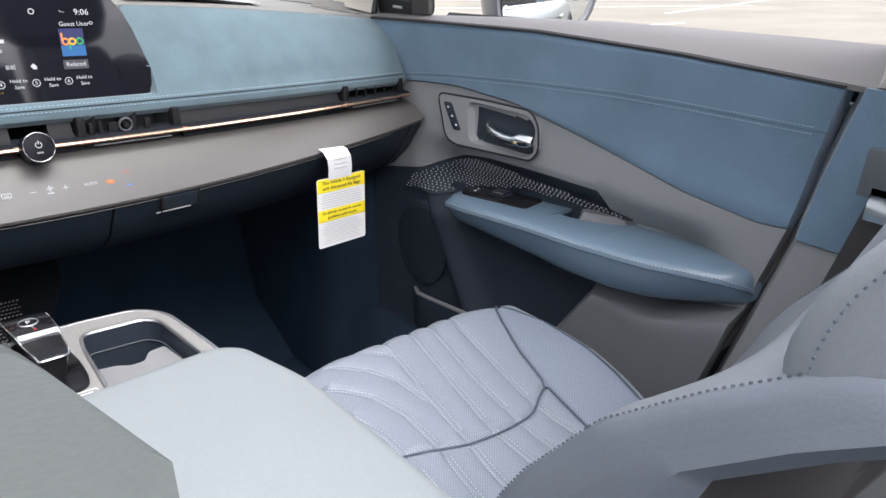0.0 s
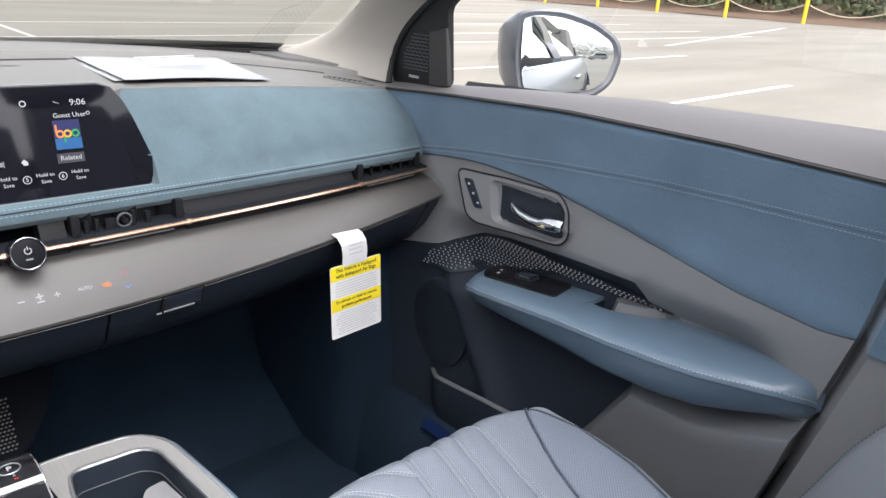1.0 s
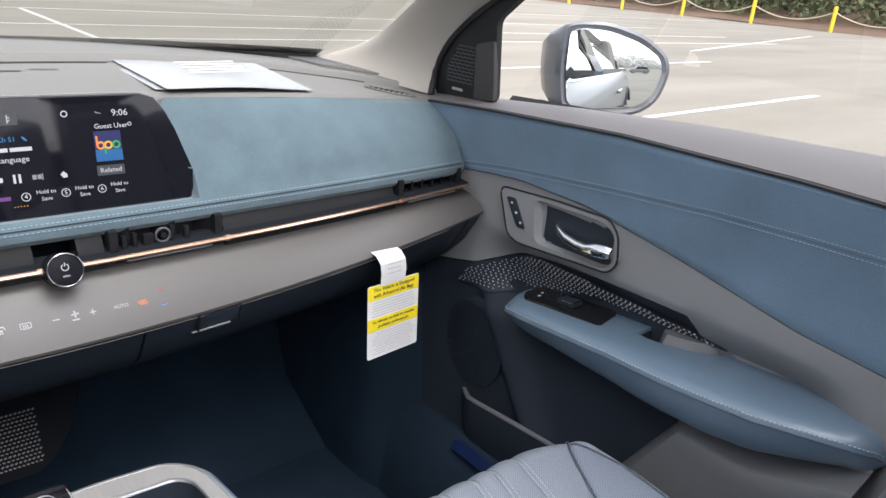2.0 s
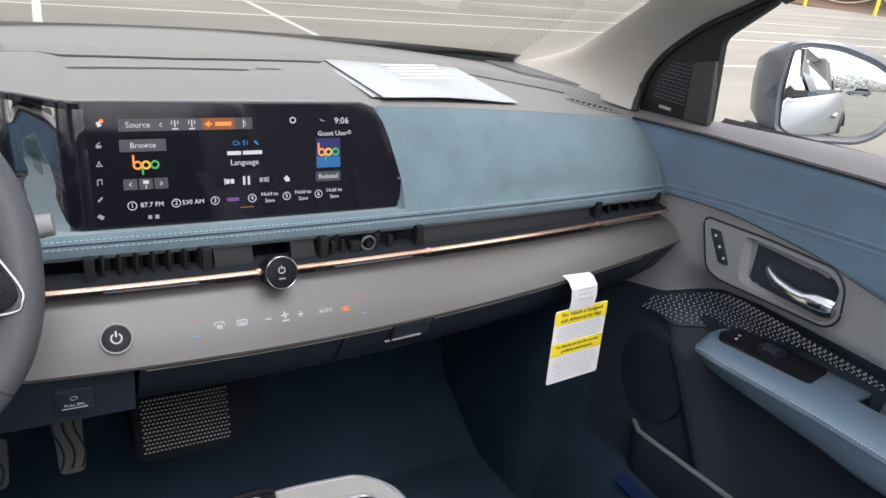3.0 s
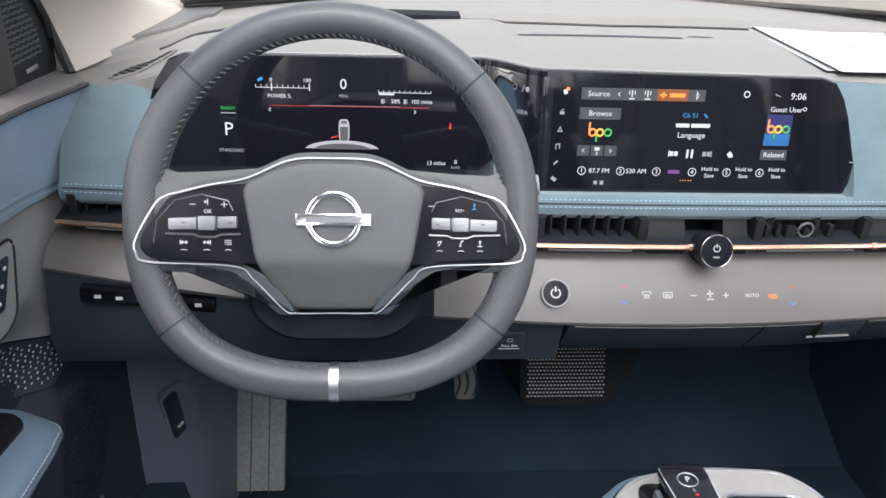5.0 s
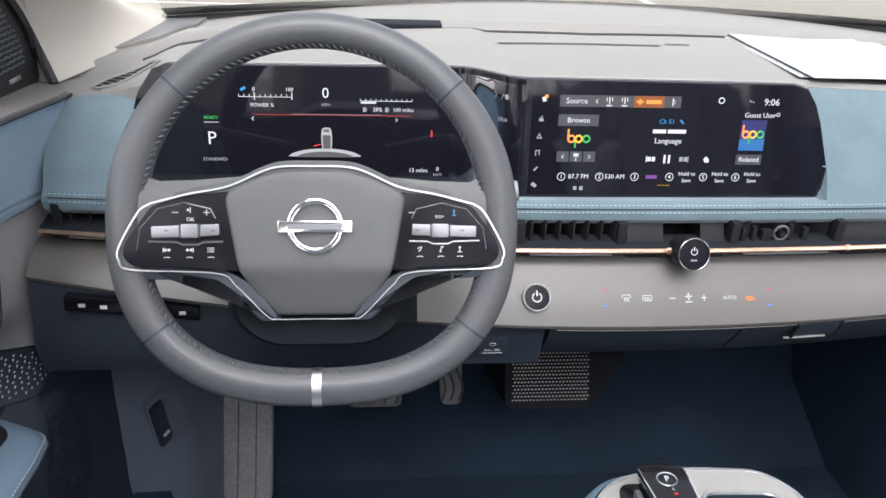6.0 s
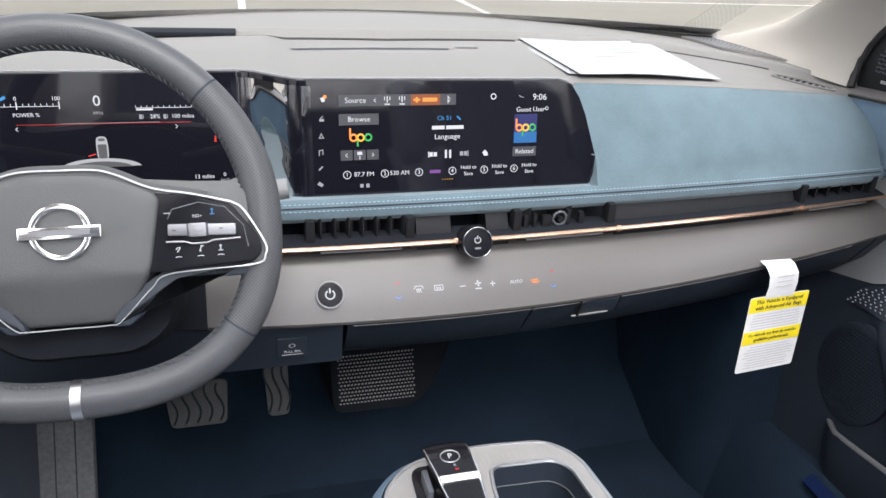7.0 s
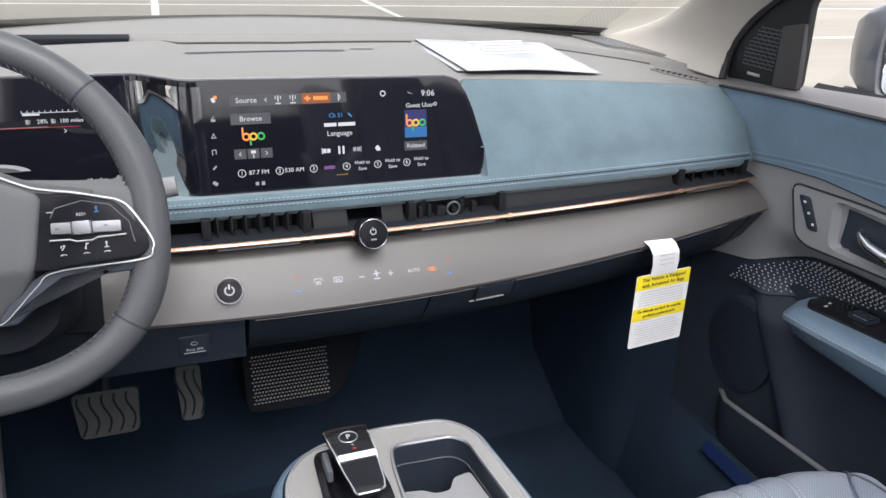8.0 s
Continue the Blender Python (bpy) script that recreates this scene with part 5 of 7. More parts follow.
def lining(s, low, high, y0, y1, lift=0.0, ny=44, nz=12, thick=0.03, rear=True, edge=5, ends=(1, 1)):
    """A piece of lining between two curves of height over the door's length."""
    def f(u, v):
        y = lerp(y0, y1, u)
        z = lerp(low(y), high(y), v)
        if rear:
            yr = rear_y(z)
            y = max(y, yr + 0.004)
        e = min(u * 20, (1 - u) * 20, v * edge if ends[0] else 1, (1 - v) * edge if ends[1] else 1, 1.0)
        return Vector((s * (door_x(y, z) - lift * math.sqrt(max(0, e))), y, z))
    return sheet(f, ny, nz, lambda u, v: f(u, v) + Vector((s * thick, 0, 0)))


def pierced(bm):
    """Opens the lining behind the handle cup."""
    gone = []
    for f in bm.faces:
        c = f.calc_center_median()
        if -0.128 < c.y < -0.004 and 0.868 < c.z < 0.924:
            gone.append(f)
    bmesh.ops.delete(bm, geom=gone, context="FACES")
    return bm


def T(tab):
    return lambda y: table(y, tab)


mat_low = mat("map_pocket_plastic", (0.026, 0.033, 0.046), 0.55, grain=700, bump=0.3, var=0.12, spec=0.22)
SEAM_SOFT = mat("soft_seam", (0.075, 0.095, 0.125), 0.8)
FIELD_GREY = mat("field_grey_plastic", (0.160, 0.164, 0.171), 0.45, grain=700, bump=0.3, var=0.1)
SAIL_BLACK = mat("sail_panel_black", (0.011, 0.012, 0.013), 0.6, grain=700, bump=0.25, spec=0.3)
SILL_DARK = mat("sail_cover_grey", (0.045, 0.043, 0.042), 0.6, grain=700, bump=0.25, spec=0.3)
SWITCH_BLACK = mat("satin_black_switch_plate", (0.010, 0.010, 0.012), 0.25)
CHIP_PALE = mat("grille_chips", (0.52, 0.52, 0.53), 0.4)


def slab_with_hole(outer, inner, thick, m):
    """A flat slab with an opening; outlines in its local plane."""
    bm = bmesh.new()
    a = [bm.verts.new((x, y, 0)) for x, y in outer]
    b = [bm.verts.new((x, y, 0)) for x, y in inner]
    ea = [bm.edges.new((a[i], a[(i + 1) % len(a)])) for i in range(len(a))]
    eb = [bm.edges.new((b[i], b[(i + 1) % len(b)])) for i in range(len(b))]
    bmesh.ops.triangle_fill(bm, use_beauty=True, use_dissolve=False, edges=ea + eb)
    low = [bm.verts.new((v.co.x, v.co.y, -thick)) for v in a]
    for i in range(len(a)):
        j = (i + 1) % len(a)
        bm.faces.new((a[i], a[j], low[j], low[i]))
    bmesh.ops.transform(bm, matrix=m, verts=bm.verts)
    return bm


def front_door(s, name, label):
    d = thing(name, label, "car door", "front doors", "structure")
    part("upper_pad", lining(s, lambda y: table(y, STITCH_Z) + 0.0002, T(SILL_Z), -0.60, 0.262, 0.0034, edge=16, ends=(0, 1)), BLUE_SUEDE, d, "blue suede upper door pad")
    part("insert", pierced(lining(s, T(INSERT_Z), lambda y: table(y, STITCH_Z) - 0.0002, -0.60, 0.262, 0.0034, edge=22, ends=(1, 0))), BLUE_SUEDE, d, "blue suede door insert")
    part("trim_panel", pierced(lining(s, T(TRIM_LOW), lambda y: table(y, INSERT_Z) - 0.0015, -0.60, 0.255, 0.0, 100, 30)), GREY_TRIM, d, "grey moulded door trim")
    part("lower_panel", lining(s, lambda y: 0.45, lambda y: table(y, TRIM_LOW) - 0.002, -0.60, 0.255, -0.004, 110, 56), mat_low, d, "dark moulded lower door panel")
    for k, dz in ((0, 0.0040), (1, -0.0040)):
        line = [(s * (door_x(y, table(y, STITCH_Z)) - 0.0046), y, table(y, STITCH_Z) + dz) for y in np.linspace(-0.545, 0.20, 40)]
        part("stitching", stitches(line, 0.0046, 0.0034, 0.0006, (s, 0, 0)), STITCH_BLUE, d)
    part("pad_crease", tube([(s * (door_x(y, table(y, STITCH_Z)) - 0.0031), y, table(y, STITCH_Z)) for y in np.linspace(-0.56, 0.25, 40)], 0.0007, 5), SEAM_SOFT, d)

    # window sill top, seal and glass
    def sill(u, v):
        y = lerp(-0.62, 0.285, u)
        z0 = table(y, SILL_Z)
        x = lerp(0.6635, 0.765, v) - 0.016 * ease(0.10, 0.26, y) * (1 - v)
        zo = table(-y, [(-0.29, 1.042), (-0.17, 1.050), (0.0, 1.066), (0.2, 1.081), (0.45, 1.092), (0.62, 1.098)])
        return Vector((s * x, y, lerp(z0 + 0.004, zo, v) + 0.004 * math.sin(math.pi * v)))
    part("sill_cap", sheet(sill, 30, 10, lambda u, v: sill(u, v) + Vector((0, 0, -0.006))), SILL_TRIM, d, "grey window sill cap")
    part("sill_gap", tube([(s * (0.659 - 0.016 * ease(0.10, 0.26, y)), y, table(y, SILL_Z) + 0.001) for y in np.linspace(-0.57, 0.26, 30)], 0.0022, 5), SEAL, d)
    part("glass_seal", loft([[(s * x, y, table(y, SILL_Z) + z) for x, z in ((0.766, 0.004), (0.775, 0.012), (0.785, 0.008), (0.785, -0.03), (0.766, -0.03))] for y in np.linspace(-0.60, 0.18, 12)]), SEAL, d)

    def glass(u, v):
        y0, y1 = lerp(-0.66, -0.50, v), lerp(0.165, -0.30, v)
        y = lerp(y0, y1, u)
        z = lerp(1.06, 1.50, v)
        return Vector((s * (0.775 - 0.19 * v ** 1.25), y, z))
    g = part("window_glass", sheet(glass, 10, 14), SIDE_GLASS, d, "clear side window")
    inward(g)
    # frame along the pillar
    part("window_frame", tube([(s * (p.x + 0.012), p.y - 0.012, p.z) for p in (door_edge(i / 40) for i in range(14, 41))], 0.010, 8), BLACK_TRIM, d)
    # sail panel with the tweeter
    sail = rounded([(0.290, 1.040), (0.296, 1.090), (0.270, 1.145), (0.200, 1.202), (0.10, 1.250), (0.075, 1.240), (0.152, 1.180), (0.140, 1.056)], 0.012, 3)
    sp = part("sail_panel", plate(sail, 0.012, face_yz(s * 0.692, s), 0.004), SAIL_BLACK, d, "black triangular tweeter panel")
    bmh = bmesh.new()
    for j in range(11):
        for i in range(12):
            y, z = 0.262 - 0.0060 * i, 1.074 + 0.0058 * j
            if y > table(z, [(1.07, 0.262), (1.10, 0.256), (1.13, 0.236), (1.14, 0.222)]):
                continue
            box(bmh, (s * 0.6915, y, z), (0.002, 0.0042, 0.0016), 0, Matrix.Rotation(radians(25 if (i + j) % 2 else -25), 3, "X"))
    tagged(part("tweeter_grille", bmh, DARK_TRIM, sp, smooth=False), kind="stuff")
    part("badge_bar", boxed((s * 0.6915, 0.230, 1.061), (0.0016, 0.026, 0.0045), 0.0006), SATIN, sp)
    part("sail_edge", plate(rounded([(0.192, 1.139), (0.150, 1.149), (0.138, 1.056), (0.186, 1.052)], 0.004, 3), 0.009, face_yz(s * 0.688, s), 0.003), SILL_DARK, d, "dark window-side cover of the tweeter panel")

    # handle recess
    bez_out = rounded([(0.096, 0.931), (-0.02, 0.939), (-0.122, 0.941), (-0.141, 0.922), (-0.147, 0.880), (-0.132, 0.862), (0.045, 0.849), (0.068, 0.857)], 0.018, 5)
    cup = rounded([(0.008, 0.927), (-0.118, 0.931), (-0.134, 0.914), (-0.137, 0.880), (-0.122, 0.868), (0.000, 0.866)], 0.014, 5)
    lip = rounded([(0.020, 0.930), (-0.118, 0.933), (-0.137, 0.916), (-0.140, 0.879), (-0.124, 0.865), (0.010, 0.861)], 0.016, 5)
    F = face_yz(s * 0.6815, s)
    hz = part("handle_bezel", slab_with_hole(bez_out, lip, 0.012, F), GREY_TRIM, d, "grey handle surround with dark outline")
    part("outline", tube([(s * 0.6816, y, z) for y, z in bez_out], 0.0017, 5, True), SEAL, hz)
    part("cup_slope", loft([[F @ Vector((lerp(y0, y1, k), lerp(z0, z1, k), -0.010 * k)) for (y0, z0), (y1, z1) in zip(lip, cup)] for k in (0, 0.5, 1.0)], True, False), GREY_TRIM, hz)
    part("cup", loft([[F @ Vector((lerp(-0.06, y, k), lerp(0.898, z, k), -q)) for y, z in cup] for q, k in ((0.010, 1.0), (0.020, 0.95), (0.030, 0.85), (0.033, 0.55), (0.033, 0.05))], True, True), BLACK_TRIM, hz, "dark recess behind the handle")
    lever = ((-0.026, 0.894, 0.904, 0.686), (-0.036, 0.887, 0.9015, 0.679), (-0.054, 0.8835, 0.897, 0.673), (-0.078, 0.882, 0.8955, 0.669), (-0.096, 0.8815, 0.8965, 0.667), (-0.106, 0.882, 0.9005, 0.666), (-0.114, 0.8825, 0.903, 0.6655), (-0.132, 0.8845, 0.9045, 0.667), (-0.139, 0.887, 0.9035, 0.670))
    part("lever", loft([[(s * (x + dx), y, lerp(z0, z1, k)) for dx, k in ((0.0, 0.12), (-0.0012, 0.3), (-0.0005, 0.62), (0.0025, 0.88), (0.006, 1.0), (0.010, 0.9), (0.010, 0.2), (0.003, 0.0))] for y, z0, z1, x in lever]), CHROME, hz, "chrome pull lever")
    lock = rounded([(0.078, 0.918), (0.058, 0.920), (0.030, 0.876), (0.048, 0.874)], 0.005, 3)
    lk = part("lock_switch", plate(lock, 0.004, face_yz(s * 0.6795, s), 0.001), BLACK_TRIM, hz, "black memory and lock switch strip")
    for k in range(3):
        part("switch_mark", boxed((s * 0.679, 0.0635 - 0.0115 * k, 0.911 - 0.0135 * k), (0.001, 0.004, 0.003)), PALE_INK, lk)

    # pierced trim band over the armrest
    gb = bmesh.new()
    top_c, low_c = [(-0.31, 0.812), (-0.242, 0.822), (-0.141, 0.826), (-0.025, 0.832), (0.03, 0.828), (0.092, 0.803), (0.150, 0.772), (0.172, 0.740)], [(-0.31, 0.808), (-0.25, 0.800), (-0.09, 0.792), (0.02, 0.765), (0.10, 0.737), (0.172, 0.736)]
    gr = [[gb.verts.new((s * (door_x(y, z) - 0.0012), y, z)) for z in (lerp(table(y, low_c), table(y, top_c), v / 6) for v in range(7))] for y in np.linspace(-0.31, 0.172, 50)]
    for p, q in zip(gr, gr[1:]):
        for v in range(6):
            gb.faces.new((p[v], p[v + 1], q[v + 1], q[v]))
    gp = part("grille_band", gb, BLACK_TRIM, d, "pierced decorative door band")
    bm = bmesh.new()
    for i in range(58):
        for j in range(22):
            y = 0.168 - 0.0082 * i - 0.0026 * (j % 2) - 0.0008 * j
            z = 0.739 + 0.0047 * j
            zt = table(-y, [(-0.172, 0.740), (-0.150, 0.768), (-0.092, 0.798), (-0.03, 0.823), (0.025, 0.827), (0.141, 0.821), (0.242, 0.817), (0.30, 0.811)])
            zb = table(-y, [(-0.172, 0.738), (-0.10, 0.742), (-0.02, 0.770), (0.09, 0.797), (0.25, 0.805), (0.30, 0.81)])
            if zb < z < zt and y > -0.29:
                box(bm, (s * (door_x(y, z) - 0.0020), y, z), (0.0010, 0.0030, 0.0011 if j % 2 else 0.0015), 0, Matrix.Rotation(radians(38 if j % 2 else -12), 3, "X"))
    tagged(part("grille_pattern", bm, CHIP_PALE, gp, smooth=False), kind="stuff")

    # armrest: a flat top, an upright flank and a notch for the pull pocket
    XI = [(-0.037, 0.690), (-0.034, 0.672), (-0.028, 0.656), (-0.018, 0.642), (-0.005, 0.633), (0.03, 0.628), (0.10, 0.625), (0.19, 0.622), (0.28, 0.614), (0.34, 0.614), (0.40, 0.620), (0.447, 0.634), (0.480, 0.648), (0.498, 0.659), (0.509, 0.673), (0.516, 0.686), (0.520, 0.700)]

    def notch(y):
        """Where the pull pocket's inner edge runs."""
        return table(-y, [(0.190, 0.692), (0.215, 0.688), (0.245, 0.690), (0.27, 0.698), (0.295, 0.710), (0.318, 0.732)])

    def arm(y, open_top=False):
        xi = table(-y, XI)
        zt = table(-y, [(-0.037, 0.757), (0.0, 0.770), (0.15, 0.785), (0.20, 0.790), (0.33, 0.802), (0.45, 0.810), (0.488, 0.810), (0.504, 0.807), (0.514, 0.801), (0.521, 0.790)])
        zb = table(-y, [(-0.037, 0.738), (-0.02, 0.731), (0.0, 0.728), (0.25, 0.730), (0.35, 0.736), (0.40, 0.742), (0.44, 0.751), (0.49, 0.762), (0.51, 0.766), (0.521, 0.774)])
        xo = table(-y, [(-0.04, 0.735), (0.465, 0.735), (0.50, 0.714), (0.521, 0.7035)])
        w = xo - xi
        xn = notch(y) if open_top else xi + w * 0.80
        zo = zt - 0.045 if open_top else zt + 0.003
        d = zt - zb
        e = min(1.0, w / 0.075)
        ring = [(xo, zo), (xn + 0.002, zo), (xn, zt + 0.0015 if open_top else zt + 0.0035), (xi + (xn - xi) * 0.6, zt + 0.0040), (xi + w * 0.25, zt + 0.0025), (xi + 0.014 * e, zt - 0.0008), (xi + 0.007 * e, zt - 0.0042), (xi + 0.0022 * e, zt - 0.009), (xi, zt - 0.0142), (xi + 0.0006 * e, zt - 0.0165), (xi + 0.005 * e, zt - 0.50 * d), (xi + 0.013 * e, zb + 0.010), (xi + 0.019 * e, zb + 0.003), (xi + 0.028 * e, zb), (xo, zb + 0.002)]
        return [(s * x, y, z) for x, z in ring]
    ys = [(y, False) for y in (0.037, 0.036, 0.034, 0.031, 0.026, 0.020, 0.012, 0.0, -0.015)] + [(y, False) for y in np.linspace(-0.03, -0.194, 12)] + [(y, True) for y in np.linspace(-0.1945, -0.3175, 16)] + [(y, False) for y in np.linspace(-0.318, -0.478, 14)] + [(y, False) for y in (-0.488, -0.497, -0.504, -0.510, -0.514, -0.517, -0.5195, -0.521)]
    ar = part("armrest", loft([arm(y, o) for y, o in ys]), BLUE_LEATHER, d, "blue leather armrest with pale stitching")
    stitch_y = list(np.linspace(0.026, -0.478, 46)) + [-0.490, -0.500, -0.508, -0.514, -0.518]
    part("stitching", stitches([Vector(arm(y)[7]) + Vector((-s * 0.0007, 0, 0.0004)) for y in stitch_y], 0.0050, 0.0036, 0.0009, (s, 0, 0.5)), STITCH, ar)
    part("seam", tube([Vector(arm(y)[8]) + Vector((0, 0, -0.0006)) for y in stitch_y], 0.0010, 5), SEAM_SOFT, ar)
    tilt = Matrix.Translation((s * 0.692, -0.066, 0.7835)) @ Matrix.Rotation(radians(-5.2), 4, "X")
    swo = [(s * x, y) for x, y in rounded([(-0.031, 0.064), (-0.010, 0.080), (0.030, 0.076), (0.038, -0.062), (0.028, -0.070), (-0.026, -0.082)], 0.010, 5)]
    so = part("switch_plate", plate(swo, 0.012, None, 0.0015), SWITCH_BLACK, ar, "gloss black window switch plate", loc=tilt)
    part("window_switch", boxed((0.004, 0.0, 0.003), (0.024, 0.032, 0.008), 0.003), BLACK_TRIM, so)
    part("switch_lip", boxed((0.002, -0.015, 0.0070), (0.022, 0.0022, 0.0014), 0.0004), CHROME, so)
    part("switch_edge", boxed((-0.009, -0.004, 0.0066), (0.0016, 0.020, 0.0012), 0.0004), SATIN, so)
    part("switch_edge", boxed((0.010, 0.002, 0.0066), (0.0012, 0.012, 0.0012), 0.0004), DARK_CHROME, so)
    part("switch_mark", boxed((-0.010, 0.050, 0.0008), (0.006, 0.003, 0.0006)), PALE_INK, so)
    part("switch_mark", boxed((0.004, 0.056, 0.0008), (0.004, 0.003, 0.0006)), GREY_INK, so)
    # pull pocket: a grey ramp that rises from the notch to the door, dark at its mouth
    ramp = []
    for y in np.linspace(-0.2005, -0.322, 14):
        zt = table(-y, [(0.15, 0.785), (0.20, 0.790), (0.33, 0.802)])
        k = ease(-0.200, -0.228, y)
        ramp.append([(s * x, y, z) for x, z in ((0.742, zt + 0.012), (lerp(0.742, notch(y) + 0.020, k), zt + 0.008 * k), (lerp(0.738, notch(y) + 0.0035, k), lerp(zt - 0.044, zt - 0.016, k)), (lerp(0.738, notch(y) + 0.0035, k), zt - 0.046), (0.742, zt - 0.046))])
    pp = part("pull_pocket", loft(ramp), FIELD_GREY, ar, "grey pull pocket")
    part("pocket_mouth", boxed((s * 0.714, -0.1955, 0.768), (0.046, 0.0012, 0.040), 0.0004), BLACK_TRIM, pp)
    part("pocket_floor", boxed((s * 0.714, -0.252, 0.7475), (0.046, 0.112, 0.0012), 0.0004), BLACK_TRIM, pp)

    # raised field under the armrest's rear: a lit ledge, then a face that falls to the sill
    def field(u, v):
        edge = lambda yy: table(-yy, [(0.24, 0.699), (0.40, 0.700), (0.444, 0.712), (0.525, 0.744)])
        if v > 0.8:
            k = (v - 0.8) / 0.2
            yy = lerp(-0.283, -0.526, u)
            z = lerp(edge(yy), edge(yy) + 0.020, k)
            x = lerp(0.654, 0.696, k)
        else:
            yy = lerp(-0.283, -0.526, u)
            k = v / 0.8
            z = lerp(0.45, edge(yy), k)
            x = 0.654 + 0.006 * math.exp(-((1 - k) / 0.03) ** 2) * 0.5 - 0.010 * ease(0.66, 0.5, z)
        y = lerp(-0.283 + 0.62 * max(0.0, 0.70 - z), rear_y(z) + 0.003, u)
        return Vector((s * lerp(0.694, x, min(1.0, u * 14) ** 0.6), y, z))
    part("raised_field", sheet(field, 42, 50, lambda u, v: field(u, v) + Vector((s * 0.03, 0, 0))), FIELD_GREY, d, "grey moulded field below the armrest")
    # map pocket low on the door, with a rounded lip
    def lip_at(y):
        return table(-y, [(-0.155, 0.515), (-0.13, 0.533), (-0.086, 0.541), (0.034, 0.553), (0.143, 0.563), (0.30, 0.57), (0.44, 0.57)])

    def pocket(u, v):
        y = lerp(0.155, -0.44, u)
        z1 = lip_at(y)
        k = ease(0, 0.12, u)
        return Vector((s * (0.690 - 0.036 * k + 0.010 * (1 - v) ** 2), y, lerp(0.45, z1, v)))
    mp = part("map_pocket", sheet(pocket, 40, 8, lambda u, v: pocket(u, v) + Vector((s * 0.008, 0, 0))), mat_low, d, "dark moulded map pocket")
    part("pocket_lip", tube([pocket(u, 1.0) + Vector((s * 0.004, 0, 0)) for u in np.linspace(0, 1, 30)], 0.0045, 8), FIELD_GREY, mp)
    # woofer cover
    bm = bmesh.new()
    for i in range(-12, 13):
        for j in range(-14, 15):
            y, z = i * 0.0062 + 0.0031 * (j % 2), j * 0.0060
            if (y / 0.066) ** 2 + (z / 0.078) ** 2 < 1:
                box(bm, (s * 0.6775, 0.115 + y, 0.635 + z), (0.002, 0.0036, 0.0022), 0)
    wf = part("woofer_cover", plate([(0.115 + 0.072 * math.cos(a), 0.635 + 0.085 * math.sin(a)) for a in np.linspace(0, 6.2832, 33)[:-1]], 0.02, face_yz(s * 0.6780, s), 0.004), mat_low, d, "dark oval speaker cover")
    tagged(part("woofer_pattern", bm, BLACK_TRIM, wf, smooth=False), kind="stuff")
    return d


front_door(1, "passenger_door", "closed front door with blue suede, grey trim and blue armrest")
front_door(-1, "driver_door", "closed front door with blue suede, grey trim and blue armrest")


# ---------- outside mirror ----------
def door_mirror(s):
    d = thing("door_mirror", "dark grey door mirror reflecting the car's white flank", "mirror")
    glass = rounded([(-0.112, 0.066), (-0.088, 0.072), (-0.036, 0.071), (0.030, 0.053), (0.072, 0.028), (0.081, 0.002), (0.068, -0.046), (0.036, -0.068), (-0.080, -0.077), (-0.102, -0.066), (-0.112, -0.007)], 0.02, 3)
    # local x runs outwards along the glass, y towards the car's nose, z up
    M = Matrix.Translation((s * 1.05, 0.165, 1.095)) @ Matrix.Rotation(s * radians(-32.5), 4, "Z") @ Matrix.Rotation(radians(-1.8), 4, "X")
    rings = []
    for k, g, cut, dx in ((0.0, 0.0, 0.004, 0), (-0.004, 0.010, 0.0, 0), (0.0, 0.016, 0.0, 0.002), (0.012, 0.018, 0.0, 0.0), (0.045, 0.013, 0.02, -0.016), (0.085, 0.000, 0.09, -0.034), (0.115, -0.014, 0.22, -0.048), (0.135, -0.028, 0.40, -0.056), (0.146, -0.036, 0.60, -0.060)):
        c = Vector((-0.015, 0.0))
        ring = []
        for x, z in glass:
            r = Vector((x, z)) - c
            r = r * (1 - cut) + r.normalized() * g
            r.y *= 1 - (0.50 if r.y > 0 else 0.12) * max(0.0, k / 0.146) ** 1.1
            ring.append(M @ Vector((s * (c.x + r.x + dx), k, c.y + r.y)))
        rings.append(ring)
    part("housing", loft(rings, True, True), CAR_DARK, d, "dark grey mirror housing")
    part("glass", plate([(s * x, z) for x, z in glass], 0.003, M @ Matrix.Translation((0, -0.0055, 0)) @ Matrix.Rotation(radians(90), 4, "X"), 0.0008), MIRROR, d, "mirror glass")
    part("stem", loft([[(s * x, y, z) for y, z in ((0.20, z0), (0.32, z0), (0.30, z0 + 0.035), (0.22, z0 + 0.035))] for x, z0 in ((0.79, 0.935), (0.90, 0.945), (0.98, 0.985))]), BLACK_TRIM, d)
    return d


door_mirror(1)
door_mirror(-1)

# ---------- steering wheel ----------
wheel = thing("steering_wheel", "flat-bottomed dark grey leather steering wheel with silver trim", "steering wheel")
WP = Matrix.Translation((-0.355, -0.02, 0.985)) @ Matrix.Rotation(radians(90 - 25), 4, "X")
wheel.matrix_basis = WP


def rim_pt(a):
    """The rim's centre line at angle a (0 at the right, a quarter turn at the top)."""
    c, s = math.cos(a), math.sin(a)
    cy = 0.026
    if s >= 0:
        return Vector((0.1565 * c, cy + 0.1580 * s, 0))
    n = 2.5
    k = (abs(c / 0.1565) ** n + abs(s / 0.1445) ** n) ** (-1 / n)
    q = Vector((k * c, cy + k * s, 0))
    return q


def rim_frame(a):
    p, q, r = rim_pt(a), rim_pt(a + 0.01), rim_pt(a - 0.01)
    d = (q - r).normalized()
    return p, d, Vector((d.y, -d.x, 0))


